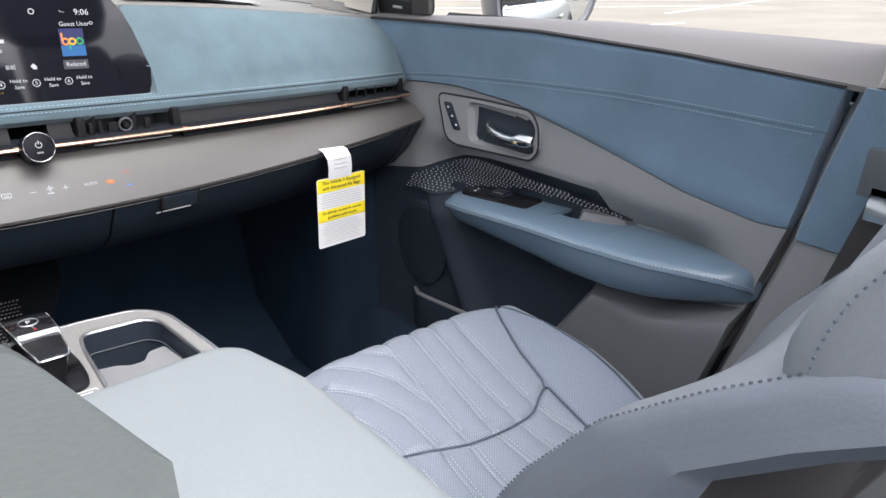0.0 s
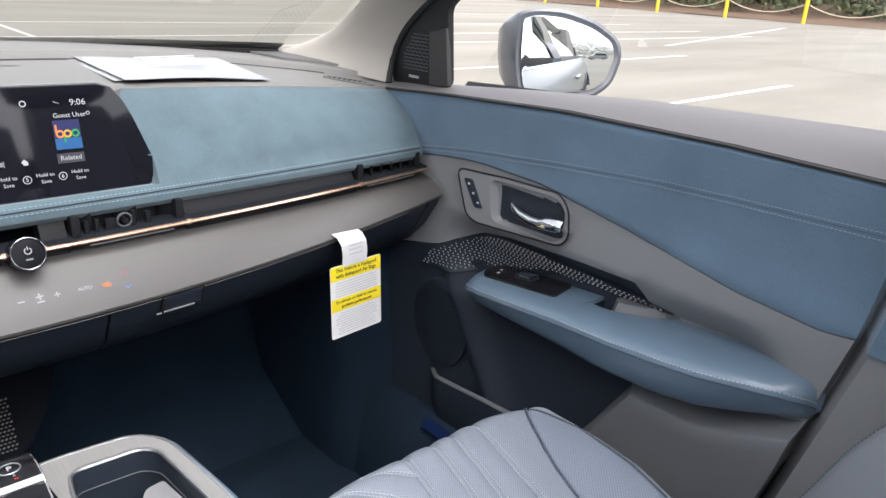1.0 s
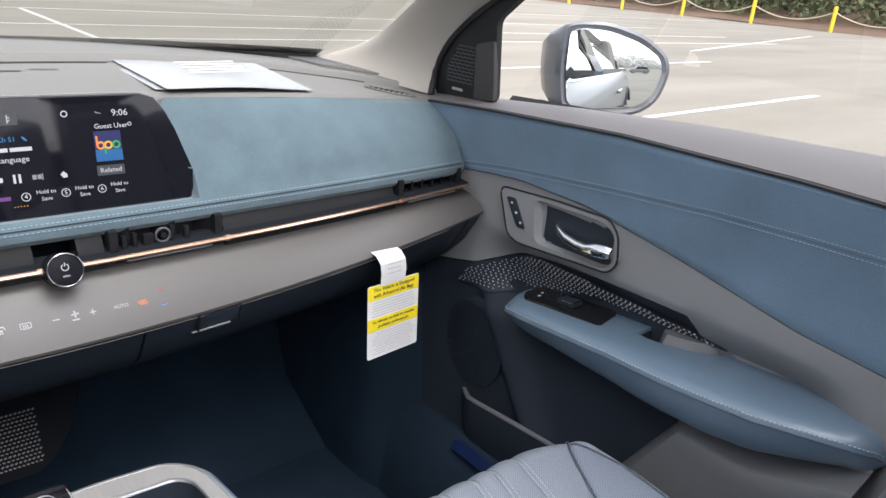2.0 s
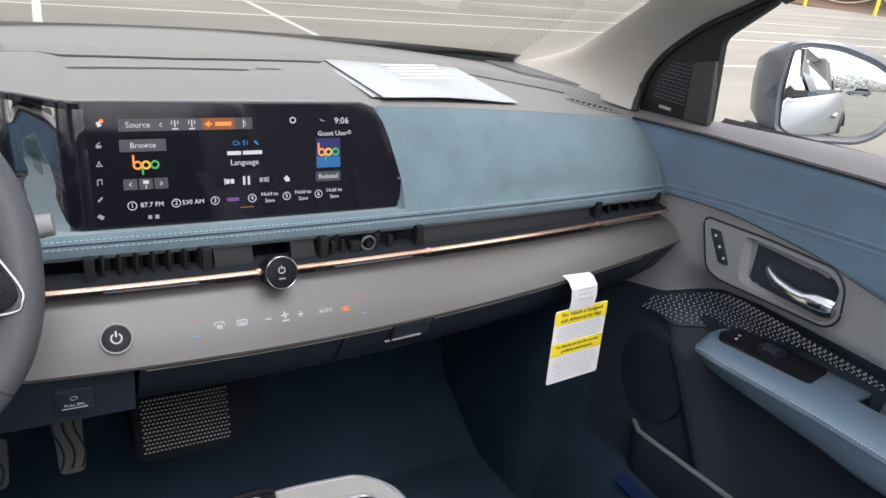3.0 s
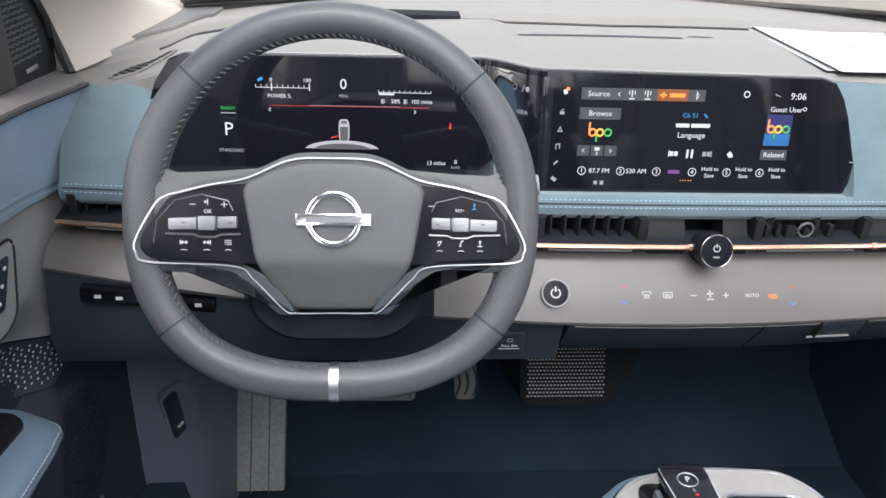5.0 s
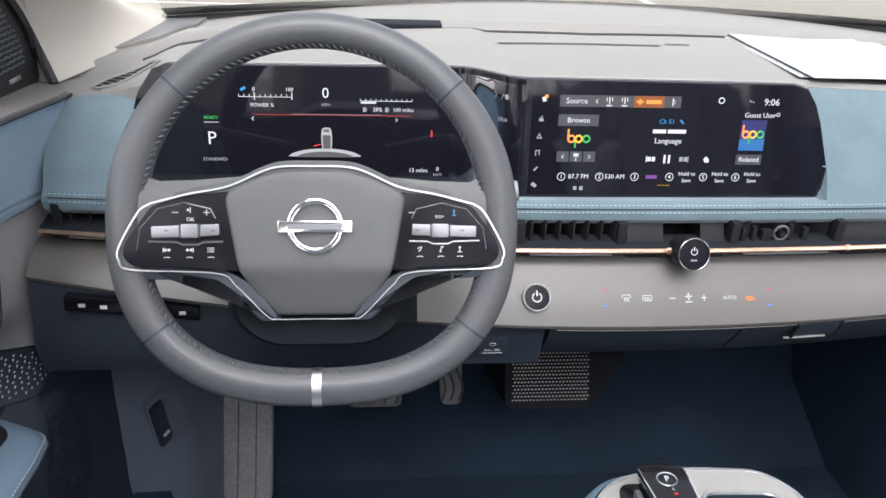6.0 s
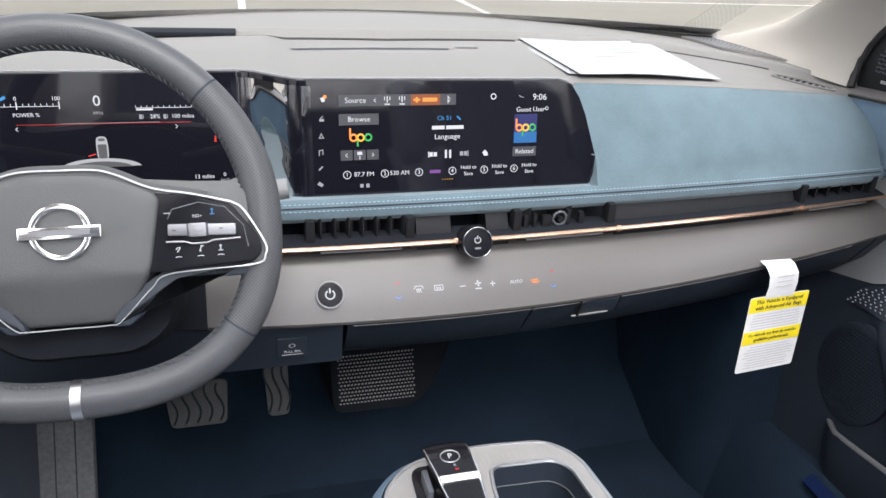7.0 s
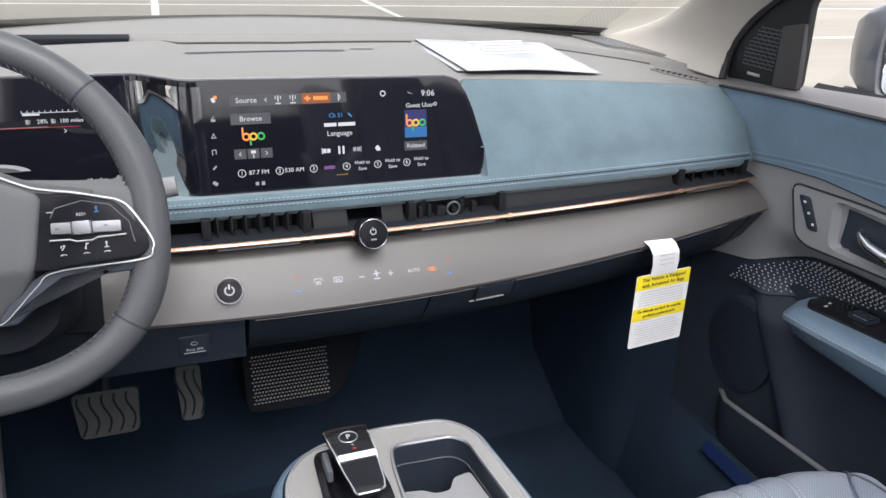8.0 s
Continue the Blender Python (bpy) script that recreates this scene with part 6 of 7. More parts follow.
def rim_piece(a0, a1, n, thick=1.0, grip=0.0):
    rings = []
    for i in range(n + 1):
        a = lerp(a0, a1, i / n)
        p, d, o = rim_frame(a)
        w = 0.0150 + 0.0016 * max(0, -math.sin(a)) + grip * math.sin(math.pi * i / n) * 0.0012
        ring = []
        for j in range(16):
            b = 6.2832 * j / 16
            ring.append(p + (o * math.cos(b) * w + Vector((0, 0, 1)) * math.sin(b) * 0.0155) * thick)
        rings.append(ring)
    return loft(rings)


def deg(v):
    return radians(v)


A_TR, A_TL, A_BL, A_BR = deg(43), deg(137), deg(216), deg(324)
part("rim_top", rim_piece(A_TR, A_TL, 48), WHEEL_LEATHER, wheel, "smooth dark leather rim section")
part("rim_bottom", rim_piece(A_BL, deg(268.4), 36), WHEEL_LEATHER, wheel, "smooth dark leather rim section")
part("rim_bottom", rim_piece(deg(271.6), A_BR, 36), WHEEL_LEATHER, wheel, "smooth dark leather rim section")
part("rim_grip", rim_piece(A_BR - 6.2832, A_TR, 48, 1.0, 1.0), WHEEL_PERF, wheel, "perforated leather grip")
part("rim_grip", rim_piece(A_TL, A_BL, 48, 1.0, 1.0), WHEEL_PERF, wheel, "perforated leather grip")
part("rim_clip", rim_piece(deg(268.4), deg(271.6), 6, 1.03), SATIN, wheel, "silver clip at the rim's foot")
for a in (A_TR, A_TL, A_BL, A_BR):
    part("rim_seam", rim_piece(a - 0.006, a + 0.006, 2, 1.015), SEAM, wheel)


def lacing(line):
    """Slanting threads that draw the leather together along the rim's inner side."""
    run = curve(line, int(sum((b - a).length for a, b in zip(line, line[1:])) / 0.0056))
    verts, faces = [], []
    for a, b in zip(run, run[1:]):
        d = (b - a).normalized()
        o = Vector((d.y, -d.x, 0))
        e = (d * 0.55 + o * 0.35 + Vector((0, 0, 0.85))).normalized()
        w = e.cross(o).normalized()
        c, k = a - o * 0.0006, len(verts)
        for h, r in ((-0.0034, 0.3), (-0.0018, 1.0), (0.0018, 1.0), (0.0034, 0.3)):
            for j in range(5):
                t = 6.2832 * j / 5
                verts.append(c + e * h + (o * math.cos(t) + w * math.sin(t)) * 0.0009 * r)
        for q in range(3):
            for j in range(5):
                faces.append((k + q * 5 + j, k + q * 5 + (j + 1) % 5, k + q * 5 + 5 + (j + 1) % 5, k + q * 5 + 5 + j))
    bm = bmesh.new()
    vv = [bm.verts.new(v) for v in verts]
    for f in faces:
        bm.faces.new([vv[i] for i in f])
    return bm


inner = []
for i in range(241):
    a = 6.2832 * i / 240
    p, d, o = rim_frame(a)
    inner.append(p - o * 0.0140 + Vector((0, 0, 0.0072)))
for seg in (inner[2:119], inner[121:179], inner[182:239]):
    part("rim_stitching", lacing(seg), WHEEL_THREAD, wheel)

# hub pad
ROCKER = mat("grey_satin_switch", (0.22, 0.22, 0.23), 0.38, metal=0.7, grain=600, var=0.05)
hub_out = [Vector((x, y, 0)) for x, y in rounded([(-0.074, 0.047), (-0.045, 0.061), (-0.024, 0.066), (0.024, 0.066), (0.045, 0.061), (0.076, 0.047), (0.065, -0.016), (0.052, -0.037), (0.037, -0.0565), (-0.037, -0.0565), (-0.050, -0.037), (-0.063, -0.016)], 0.009, 4)]
hub_run = curve(hub_out + hub_out[:1], 97)[:-1]


def hub_ring(k, z):
    """The cover's outline drawn in by k, sunk by z, falling away below the fold."""
    ring = []
    for p in hub_run:
        x, y = 0.001 + (p.x - 0.001) * k, 0.008 + (p.y - 0.008) * k
        ring.append((x, y, 0.022 + z - 0.42 * max(0.0, -0.014 - y) * ease(-0.012, -0.026, y) - 0.42 * x * x))
    return ring


hub = part("hub_pad", loft([hub_ring(k, z) for k, z in ((1.0, -0.045), (1.0, -0.006), (0.992, -0.0025), (0.975, -0.0008), (0.95, 0.0), (0.85, 0.0004), (0.72, 0.0008), (0.58, 0.001), (0.44, 0.001), (0.30, 0.001), (0.16, 0.001), (0.03, 0.001))]), HUB_GREY, wheel, "grey airbag cover, folded under at its foot")
# plain ring and bar in place of the maker's badge
badge = part("badge", tube([(0.001 + 0.0205 * math.cos(a), 0.020 + 0.0205 * math.sin(a), 0.0245) for a in np.linspace(0, 6.2832, 49)[:-1]], 0.0030, 8, True, 0.7), CHROME, wheel, "chrome ring badge with a plain bar")
part("badge_bar", boxed((0.001, 0.0195, 0.0250), (0.060, 0.0095, 0.005), 0.001), CHROME, badge)
part("badge_bar_inlay", boxed((0.001, 0.0195, 0.0277), (0.044, 0.0046, 0.0006)), ROCKER, badge)
for x in (-0.044, 0.046):
    part("horn_mark", boxed((x, 0.020, 0.0222), (0.007, 0.004, 0.0006)), DARK_TRIM, hub)


def icon(parent, items, material, x, y, z):
    bm = bmesh.new()
    for cx, cy, w, h, r in items:
        box(bm, (x + cx * 0.78, y + cy * 0.78, z), (w * 0.78, h * 0.74, 0.0005), 0, Matrix.Rotation(radians(r), 3, "Z"))
    return part("button_mark", bm, material, parent, smooth=False)


MINUS = [(0, 0, 0.0065, 0.0009, 0)]
PLUS = [(0, 0, 0.0065, 0.0009, 0), (0, 0, 0.0009, 0.0065, 0)]
SPEAKER = [(-0.001, 0, 0.002, 0.0026, 0), (0.0012, 0, 0.0009, 0.0062, 0)]
PREV = [(-0.0036, 0, 0.0009, 0.005, 0), (-0.0014, 0, 0.0026, 0.0026, 45), (0.0022, 0, 0.0026, 0.0026, 45)]
NEXT = [(0.0036, 0, 0.0009, 0.005, 0), (0.0014, 0, 0.0026, 0.0026, 45), (-0.0022, 0, 0.0026, 0.0026, 45)]
LIST = [(0.0008, 0.002, 0.005, 0.0008, 0), (0.0008, 0, 0.005, 0.0008, 0), (0.0008, -0.002, 0.005, 0.0008, 0), (-0.003, 0.002, 0.0009, 0.0009, 0), (-0.003, 0, 0.0009, 0.0009, 0), (-0.003, -0.002, 0.0009, 0.0009, 0)]
VOICE = [(0, -0.001, 0.0045, 0.001, 55), (0.0012, 0.002, 0.0018, 0.0018, 0), (-0.0015, 0.0012, 0.001, 0.003, -30)]
PHONE = [(0, 0, 0.001, 0.006, -20), (0.0015, 0.0026, 0.003, 0.0013, 0), (-0.0004, -0.0026, 0.002, 0.0013, 0)]
PILOT = [(0, 0.002, 0.0022, 0.0022, 45), (0, -0.001, 0.001, 0.004, 0), (0, -0.003, 0.005, 0.0009, 0)]
SZ = 0.0175


def spoke(s):
    o = rounded([(s * 0.066, 0.049), (s * 0.100, 0.045), (s * 0.131, 0.037), (s * 0.153, 0.006), (s * 0.155, -0.005), (s * 0.147, -0.013), (s * 0.078, -0.0165), (s * 0.058, -0.018)], 0.006, 4)
    sp = part("spoke", plate(o, 0.016, Matrix.Translation((0, 0, SZ)), 0.002, 2), SPOKE_BLACK, wheel, "gloss black spoke with silver edge")
    rx, cx = (0.103, 0.0995) if s == -1 else (0.107, 0.1035)
    rocker = part("rocker", boxed((s * rx, 0.016, SZ + 0.0025), (0.054, 0.0098, 0.006), 0.002, Matrix.Rotation(s * radians(-2), 3, "Z")), ROCKER, sp, "silver rocker switch")
    part("rocker_centre", boxed((s * cx, 0.016, SZ + 0.0048), (0.0135, 0.0115, 0.004), 0.0015), ROCKER, rocker)
    for e in (-1, 1):
        part("rocker_gap", boxed((s * cx + e * 0.0078, 0.016, SZ + 0.0055), (0.0012, 0.012, 0.001)), BLACK_TRIM, rocker)
        part("rocker_mark", boxed((s * cx + e * 0.0185, 0.0163, SZ + 0.0056), (0.003, 0.0012, 0.0004)), DARK_TRIM, rocker)
    part("rocker_lip", tube([(s * (rx + x), y, SZ + 0.002) for x, y in ((-0.029, 0.0072), (-0.014, 0.0068), (-0.009, 0.0048), (0.003, 0.0048), (0.008, 0.0068), (0.030, 0.0075))], 0.0010, 5), ROCKER, rocker)
    part("button_frame", tube([(s * x, y, SZ + 0.0004) for x, y in ((0.080, 0.026), (0.084, 0.034), (0.105, 0.039), (0.126, 0.034), (0.140, 0.018), (0.143, 0.0))], 0.0004, 4), SATIN, sp)
    z = SZ + 0.0006
    top = ((0.112, MINUS), (0.101, SPEAKER), (0.087, PLUS)) if s == -1 else ((0.080, MINUS), (0.1155, PILOT))
    low = ((0.119, PREV), (0.101, NEXT), (0.084, LIST)) if s == -1 else ((0.087, VOICE), (0.1045, PHONE), (0.1205, PILOT))
    for x, sh in top:
        icon(sp, sh, C_GLOW if (s == 1 and x > 0.1) else W_GLOW, s * x, 0.033 if sh is SPEAKER else 0.031, z)
    for x, sh in low:
        icon(sp, sh, W_GLOW, s * x, 0.0004, z)
        icon(sp, [(-0.0016, 0, 0.0034, 0.0007, 12), (0.0016, 0, 0.0034, 0.0007, -12)], PALE_INK, s * x, -0.0056, z)
    if s == -1:
        lettering("button_lettering", "OK", 0.0044, Matrix.Translation((-0.1000, 0.0252, z)), W_GLOW, sp)
    else:
        lettering("button_lettering", "RES+", 0.0036, Matrix.Translation((0.1035, 0.0275, z)), W_GLOW, sp)
    # arm that carries the spoke into the rim
    part("spoke_arm", loft([[(s * x, y + dy, z) for dy, z in ((h, 0.004), (h * 0.6, 0.010), (-h * 0.6, 0.010), (-h, 0.004), (-h, -0.012), (h, -0.012))] for x, y, h in ((0.05, 0.028, 0.034), (0.10, 0.024, 0.034), (0.130, 0.020, 0.037), (0.158, 0.020, 0.048))]), HUB_GREY, wheel, "smooth grey arm behind the spoke")
    return sp


spoke(1)
spoke(-1)
# silver trim line that runs over the hub, round both spokes and down to the hub's foot
top_line = curve([(s * x, y, SZ + 0.001) for s, x, y in ((-1, 0.131, 0.0385), (-1, 0.10, 0.0462), (-1, 0.07, 0.0520), (-1, 0.042, 0.0645), (-1, 0.026, 0.0685), (1, 0.0, 0.0690), (1, 0.026, 0.0685), (1, 0.042, 0.0645), (1, 0.07, 0.0520), (1, 0.10, 0.0462), (1, 0.131, 0.0385))], 60)
part("hub_crown", loft([[(p.x, p.y + dy, z) for dy, z in ((-0.006, SZ - 0.001), (0.0015, SZ - 0.001), (0.0042, SZ - 0.004), (0.0056, SZ - 0.012), (0.004, -0.014), (-0.006, -0.014))] for p in top_line[4:-4]]), HUB_GREY, wheel, "smooth grey top of the hub behind the trim")
part("silver_trim", tube(top_line, 0.0010, 6), SATIN, wheel, "bright silver trim line")
for s in (1, -1):
    side = curve([(s * 0.131, 0.0385, SZ + 0.001), (s * 0.141, 0.031, SZ + 0.001), (s * 0.1565, 0.003, SZ + 0.001), (s * 0.1565, -0.008, SZ + 0.001), (s * 0.147, -0.0155, SZ), (s * 0.080, -0.0190, SZ - 0.001), (s * 0.064, -0.030, 0.016), (s * 0.040, -0.0545, 0.016), (s * 0.030, -0.0575, 0.016), (0, -0.0575, 0.016)], 80)
    part("silver_trim", tube(side, [0.0011 if i < 26 else max(0.0006, 0.0011 - 0.00008 * (i - 26)) for i in range(80)], 6), SATIN, wheel)
    part("hub_filler", plate(rounded([(s * 0.150, -0.010), (s * 0.078, -0.014), (s * 0.05, -0.03), (s * 0.034, -0.052), (s * 0.03, -0.060), (s * 0.046, -0.060), (s * 0.070, -0.036), (s * 0.084, -0.026), (s * 0.148, -0.024)], 0.004, 3), 0.02, Matrix.Translation((0, 0, 0.0105)), 0.003), BLACK_TRIM, wheel)

# column shroud and stalks
col = thing("steering_column", "dark plastic steering column shroud with stalks", "steering column")
part("shroud", loft([[WP @ Vector((x * k, -0.035 + y * k, z)) for x, y in rounded([(-0.075, 0.045), (0.075, 0.045), (0.082, -0.03), (0.05, -0.055), (-0.05, -0.055), (-0.082, -0.03)], 0.02, 3)] for z, k in ((-0.025, 0.92), (-0.04, 1.0), (-0.10, 1.0), (-0.17, 0.95))]), FOOT_BLACK, col)
for s in (1, -1):
    part("stalk", tube([WP @ Vector(p) for p in ((s * 0.06, 0.035, -0.06), (s * 0.12, 0.045, -0.055), (s * 0.165, 0.05, -0.05))], [0.006, 0.007, 0.009], 8), DARK_TRIM, col)
    part("stalk_tip", tube([WP @ Vector(p) for p in ((s * 0.162, 0.05, -0.05), (s * 0.182, 0.052, -0.048))], [0.0105, 0.0095], 10), GREY_TRIM, col)

# ---------- centre console ----------
console = thing("centre_console", "blue-sided centre console with satin top and pale armrest lid", "console")


def cons_out(z_in=0.0):
    return rounded([(-0.118, -0.62), (0.135, -0.62), (0.124, -0.19), (0.112, -0.075), (0.085, -0.047), (0.0, -0.040), (-0.075, -0.052), (-0.108, -0.085), (-0.122, -0.20)], 0.03, 4)


def grow(o, k, c=(0.005, -0.33)):
    return [(c[0] + (x - c[0]) * (1 + k / 0.12), y + (k if y > -0.3 else -k) * (1 if abs(y + 0.33) > 0.2 else 0)) for x, y in o]


side = cons_out()
part("body", loft([[(x, y, z) for x, y in grow(side, k)] for z, k in ((0.30, 0.022), (0.55, 0.020), (0.66, 0.017), (0.70, 0.013), (0.722, 0.009), (0.736, 0.004), (0.741, -0.002))], True, False), BLUE_LEATHER, console, "blue leather console flank")
# satin top plate with its opening
hole = rounded([(0.010, -0.080), (0.078, -0.083), (0.092, -0.098), (0.104, -0.240), (-0.004, -0.240), (0.004, -0.110)], 0.012, 4)
top = grow(side, -0.006)


def plate_with_hole(outer, inner, z0, z1):
    """A slab with an opening, its walls going down to z0."""
    bm = bmesh.new()
    a = [bm.verts.new((x, y, z1)) for x, y in outer]
    b = [bm.verts.new((x, y, z1)) for x, y in inner]
    ea = [bm.edges.new((a[i], a[(i + 1) % len(a)])) for i in range(len(a))]
    eb = [bm.edges.new((b[i], b[(i + 1) % len(b)])) for i in range(len(b))]
    bmesh.ops.triangle_fill(bm, use_beauty=True, use_dissolve=False, edges=ea + eb)
    for loop in (a, b):
        low = [bm.verts.new((v.co.x, v.co.y, z0)) for v in loop]
        for i in range(len(loop)):
            j = (i + 1) % len(loop)
            bm.faces.new((loop[i], loop[j], low[j], low[i]))
    return bm


part("top_plate", plate_with_hole(top, hole, 0.735, 0.7465), CONSOLE_TOP, console, "satin grey-brown console top")
part("opening_lip", tube([(x, y, 0.7468) for x, y in hole], 0.0022, 6, True), SATIN, console)
part("top_edge", tube([(x, y, 0.7445) for x, y in top], 0.0028, 6, True), SATIN, console)
part("cup_well", loft([[(lerp(0.05, x, k), lerp(-0.16, y, k), z) for x, y in hole] for z, k in ((0.745, 0.99), (0.70, 0.96), (0.64, 0.9))], True, False), BLACK_TRIM, console, "dark cup holder well")
part("well_floor", plate([(lerp(0.05, x, 0.92), lerp(-0.16, y, 0.92)) for x, y in hole], 0.004, Matrix.Translation((0, 0, 0.645))), BLACK_TRIM, console)
part("well_line", tube([(lerp(0.05, x, 0.955), lerp(-0.16, y, 0.955), 0.722) for x, y in hole], 0.0008, 5, True), DARK_TRIM, console)
ins = part("cup_insert", plate(rounded([(0.006, -0.128), (0.030, -0.132), (0.040, -0.140), (0.056, -0.140), (0.066, -0.124), (0.086, -0.121), (0.099, -0.238), (0.0, -0.238)], 0.005, 3), 0.04, Matrix.Translation((0, 0, 0.728)), 0.002), TRAY_GREY, console, "pale grey cup holder insert")
part("insert_slot", boxed((0.05, -0.19, 0.7285), (0.07, 0.006, 0.002), 0.0005), DARK_TRIM, ins)
part("cup_ring", tube([(0.062 + 0.028 * math.cos(a), -0.225 + 0.018 * math.sin(a), 0.7295) for a in np.linspace(0, 3.14, 20)], 0.0015, 5), CHROME, ins)
# armrest lid
lid = rounded([(-0.118, -0.60), (0.135, -0.60), (0.136, -0.36), (0.112, -0.268), (0.09, -0.252), (-0.02, -0.258), (-0.10, -0.268), (-0.124, -0.30)], 0.035, 5)
part("armrest_lid", loft([[(0.005 + (x - 0.005) * k, -0.42 + (y + 0.42) * k, z) for x, y in lid] for z, k in ((0.742, 0.98), (0.760, 1.0), (0.778, 1.0), (0.787, 0.985), (0.792, 0.955), (0.794, 0.90))]), LID_LEATHER, console, "pale blue-grey leather armrest lid")
# touch marks on the top
for x in (-0.046, -0.020):
    part("touch_frame", tube([(x + dx, -0.200 + dy, 0.7470) for dx, dy in rrect(0.022, 0.016, 0.002, 2)], 0.0005, 4, True), PALE_INK, console)
    for k in range(2):
        part("touch_mark", boxed((x, -0.197 - 0.006 * k, 0.7469), (0.012, 0.0014, 0.0006)), PALE_INK, console)
# drive selector
sel = part("drive_selector", plate(rounded([(-0.072, -0.066), (-0.012, -0.070), (-0.006, -0.150), (-0.012, -0.190), (-0.062, -0.190), (-0.074, -0.150)], 0.016, 5), 0.006, Matrix.Translation((0, 0, 0.7490)), 0.0015), GLOSS_BLACK, console, "gloss black drive selector base")
GRIP = ((-0.078, 0.7845, -0.057, -0.0245), (-0.081, 0.7865, -0.0605, -0.0225), (-0.086, 0.7880, -0.0625, -0.0206), (-0.100, 0.7890, -0.0616, -0.0200), (-0.124, 0.7883, -0.0582, -0.0198), (-0.1255, 0.7880, -0.0580, -0.0198), (-0.1325, 0.7850, -0.0567, -0.0200), (-0.134, 0.7847, -0.0565, -0.0200), (-0.148, 0.7840, -0.0545, -0.0208), (-0.162, 0.7835, -0.0520, -0.0216), (-0.1680, 0.7825, -0.0508, -0.0232), (-0.1705, 0.7815, -0.0492, -0.0255))


def grip_ring(y, z, a, b):
    m, h = (a + b) / 2, (b - a) / 2
    yb = lerp(-0.118, y, 0.80)
    return [(m + h * fx, lerp(y, yb, fz), z - 0.034 * fz) for fx, fz in ((-0.97, 0.0), (-0.6, -0.02), (0.0, -0.03), (0.6, -0.02), (0.97, 0.0), (1.0, 0.06), (1.0, 0.2), (0.86, 0.55), (0.80, 1.0), (-0.80, 1.0), (-0.86, 0.55), (-1.0, 0.2), (-1.0, 0.06))]


part("selector_grip", loft([grip_ring(*g) for g in GRIP]), GLOSS_BLACK, sel, "gloss black selector grip with chrome edge")
part("grip_edge", tube(curve([(a - 0.0002, y, z - 0.0012) for y, z, a, b in GRIP[2:]] + [(b + 0.0002, y, z - 0.0012) for y, z, a, b in GRIP[:1:-1]], 60), 0.0012, 6), CHROME, sel)
# silver strip added over the grip's step to stand for its sky reflection
part("grip_gleam", loft([[(x, y, z + dz) for x, y, z in ((-0.0570, -0.1262, 0.7882), (-0.0205, -0.1262, 0.7882), (-0.0205, -0.1322, 0.7856), (-0.0562, -0.1322, 0.7856))] for dz in (0.0016, -0.001)]), SATIN, sel, "bright strip standing for the sky's reflection across the grip")
part("park_ring", tube([(-0.0413 + 0.0092 * math.cos(a), -0.1025 + 0.0080 * math.sin(a), 0.7900) for a in np.linspace(0, 6.2832, 25)[:-1]], 0.0006, 5, True), SATIN, sel)
lettering("park_lettering", "P", 0.0090, Matrix.Translation((-0.0413, -0.1025, 0.7903)), W_GLOW, sel)
for ch, x, y in (("R", -0.0398, -0.1150), ("N", -0.0392, -0.1205), ("D", -0.0380, -0.1400)):
    lettering("gear_lettering", ch, 0.0040, Matrix.Translation((x, y, 0.7902 if ch != "D" else 0.7840)), R_GLOW if ch == "N" else DIM_GLOW, sel)
part("grip_button", boxed((-0.0645, -0.112, 0.766), (0.006, 0.030, 0.014), 0.003), DARK_TRIM, sel)


# ---------- seats ----------
STITCH_DARK = mat("dark_blue_thread", (0.10, 0.12, 0.15), 0.8)


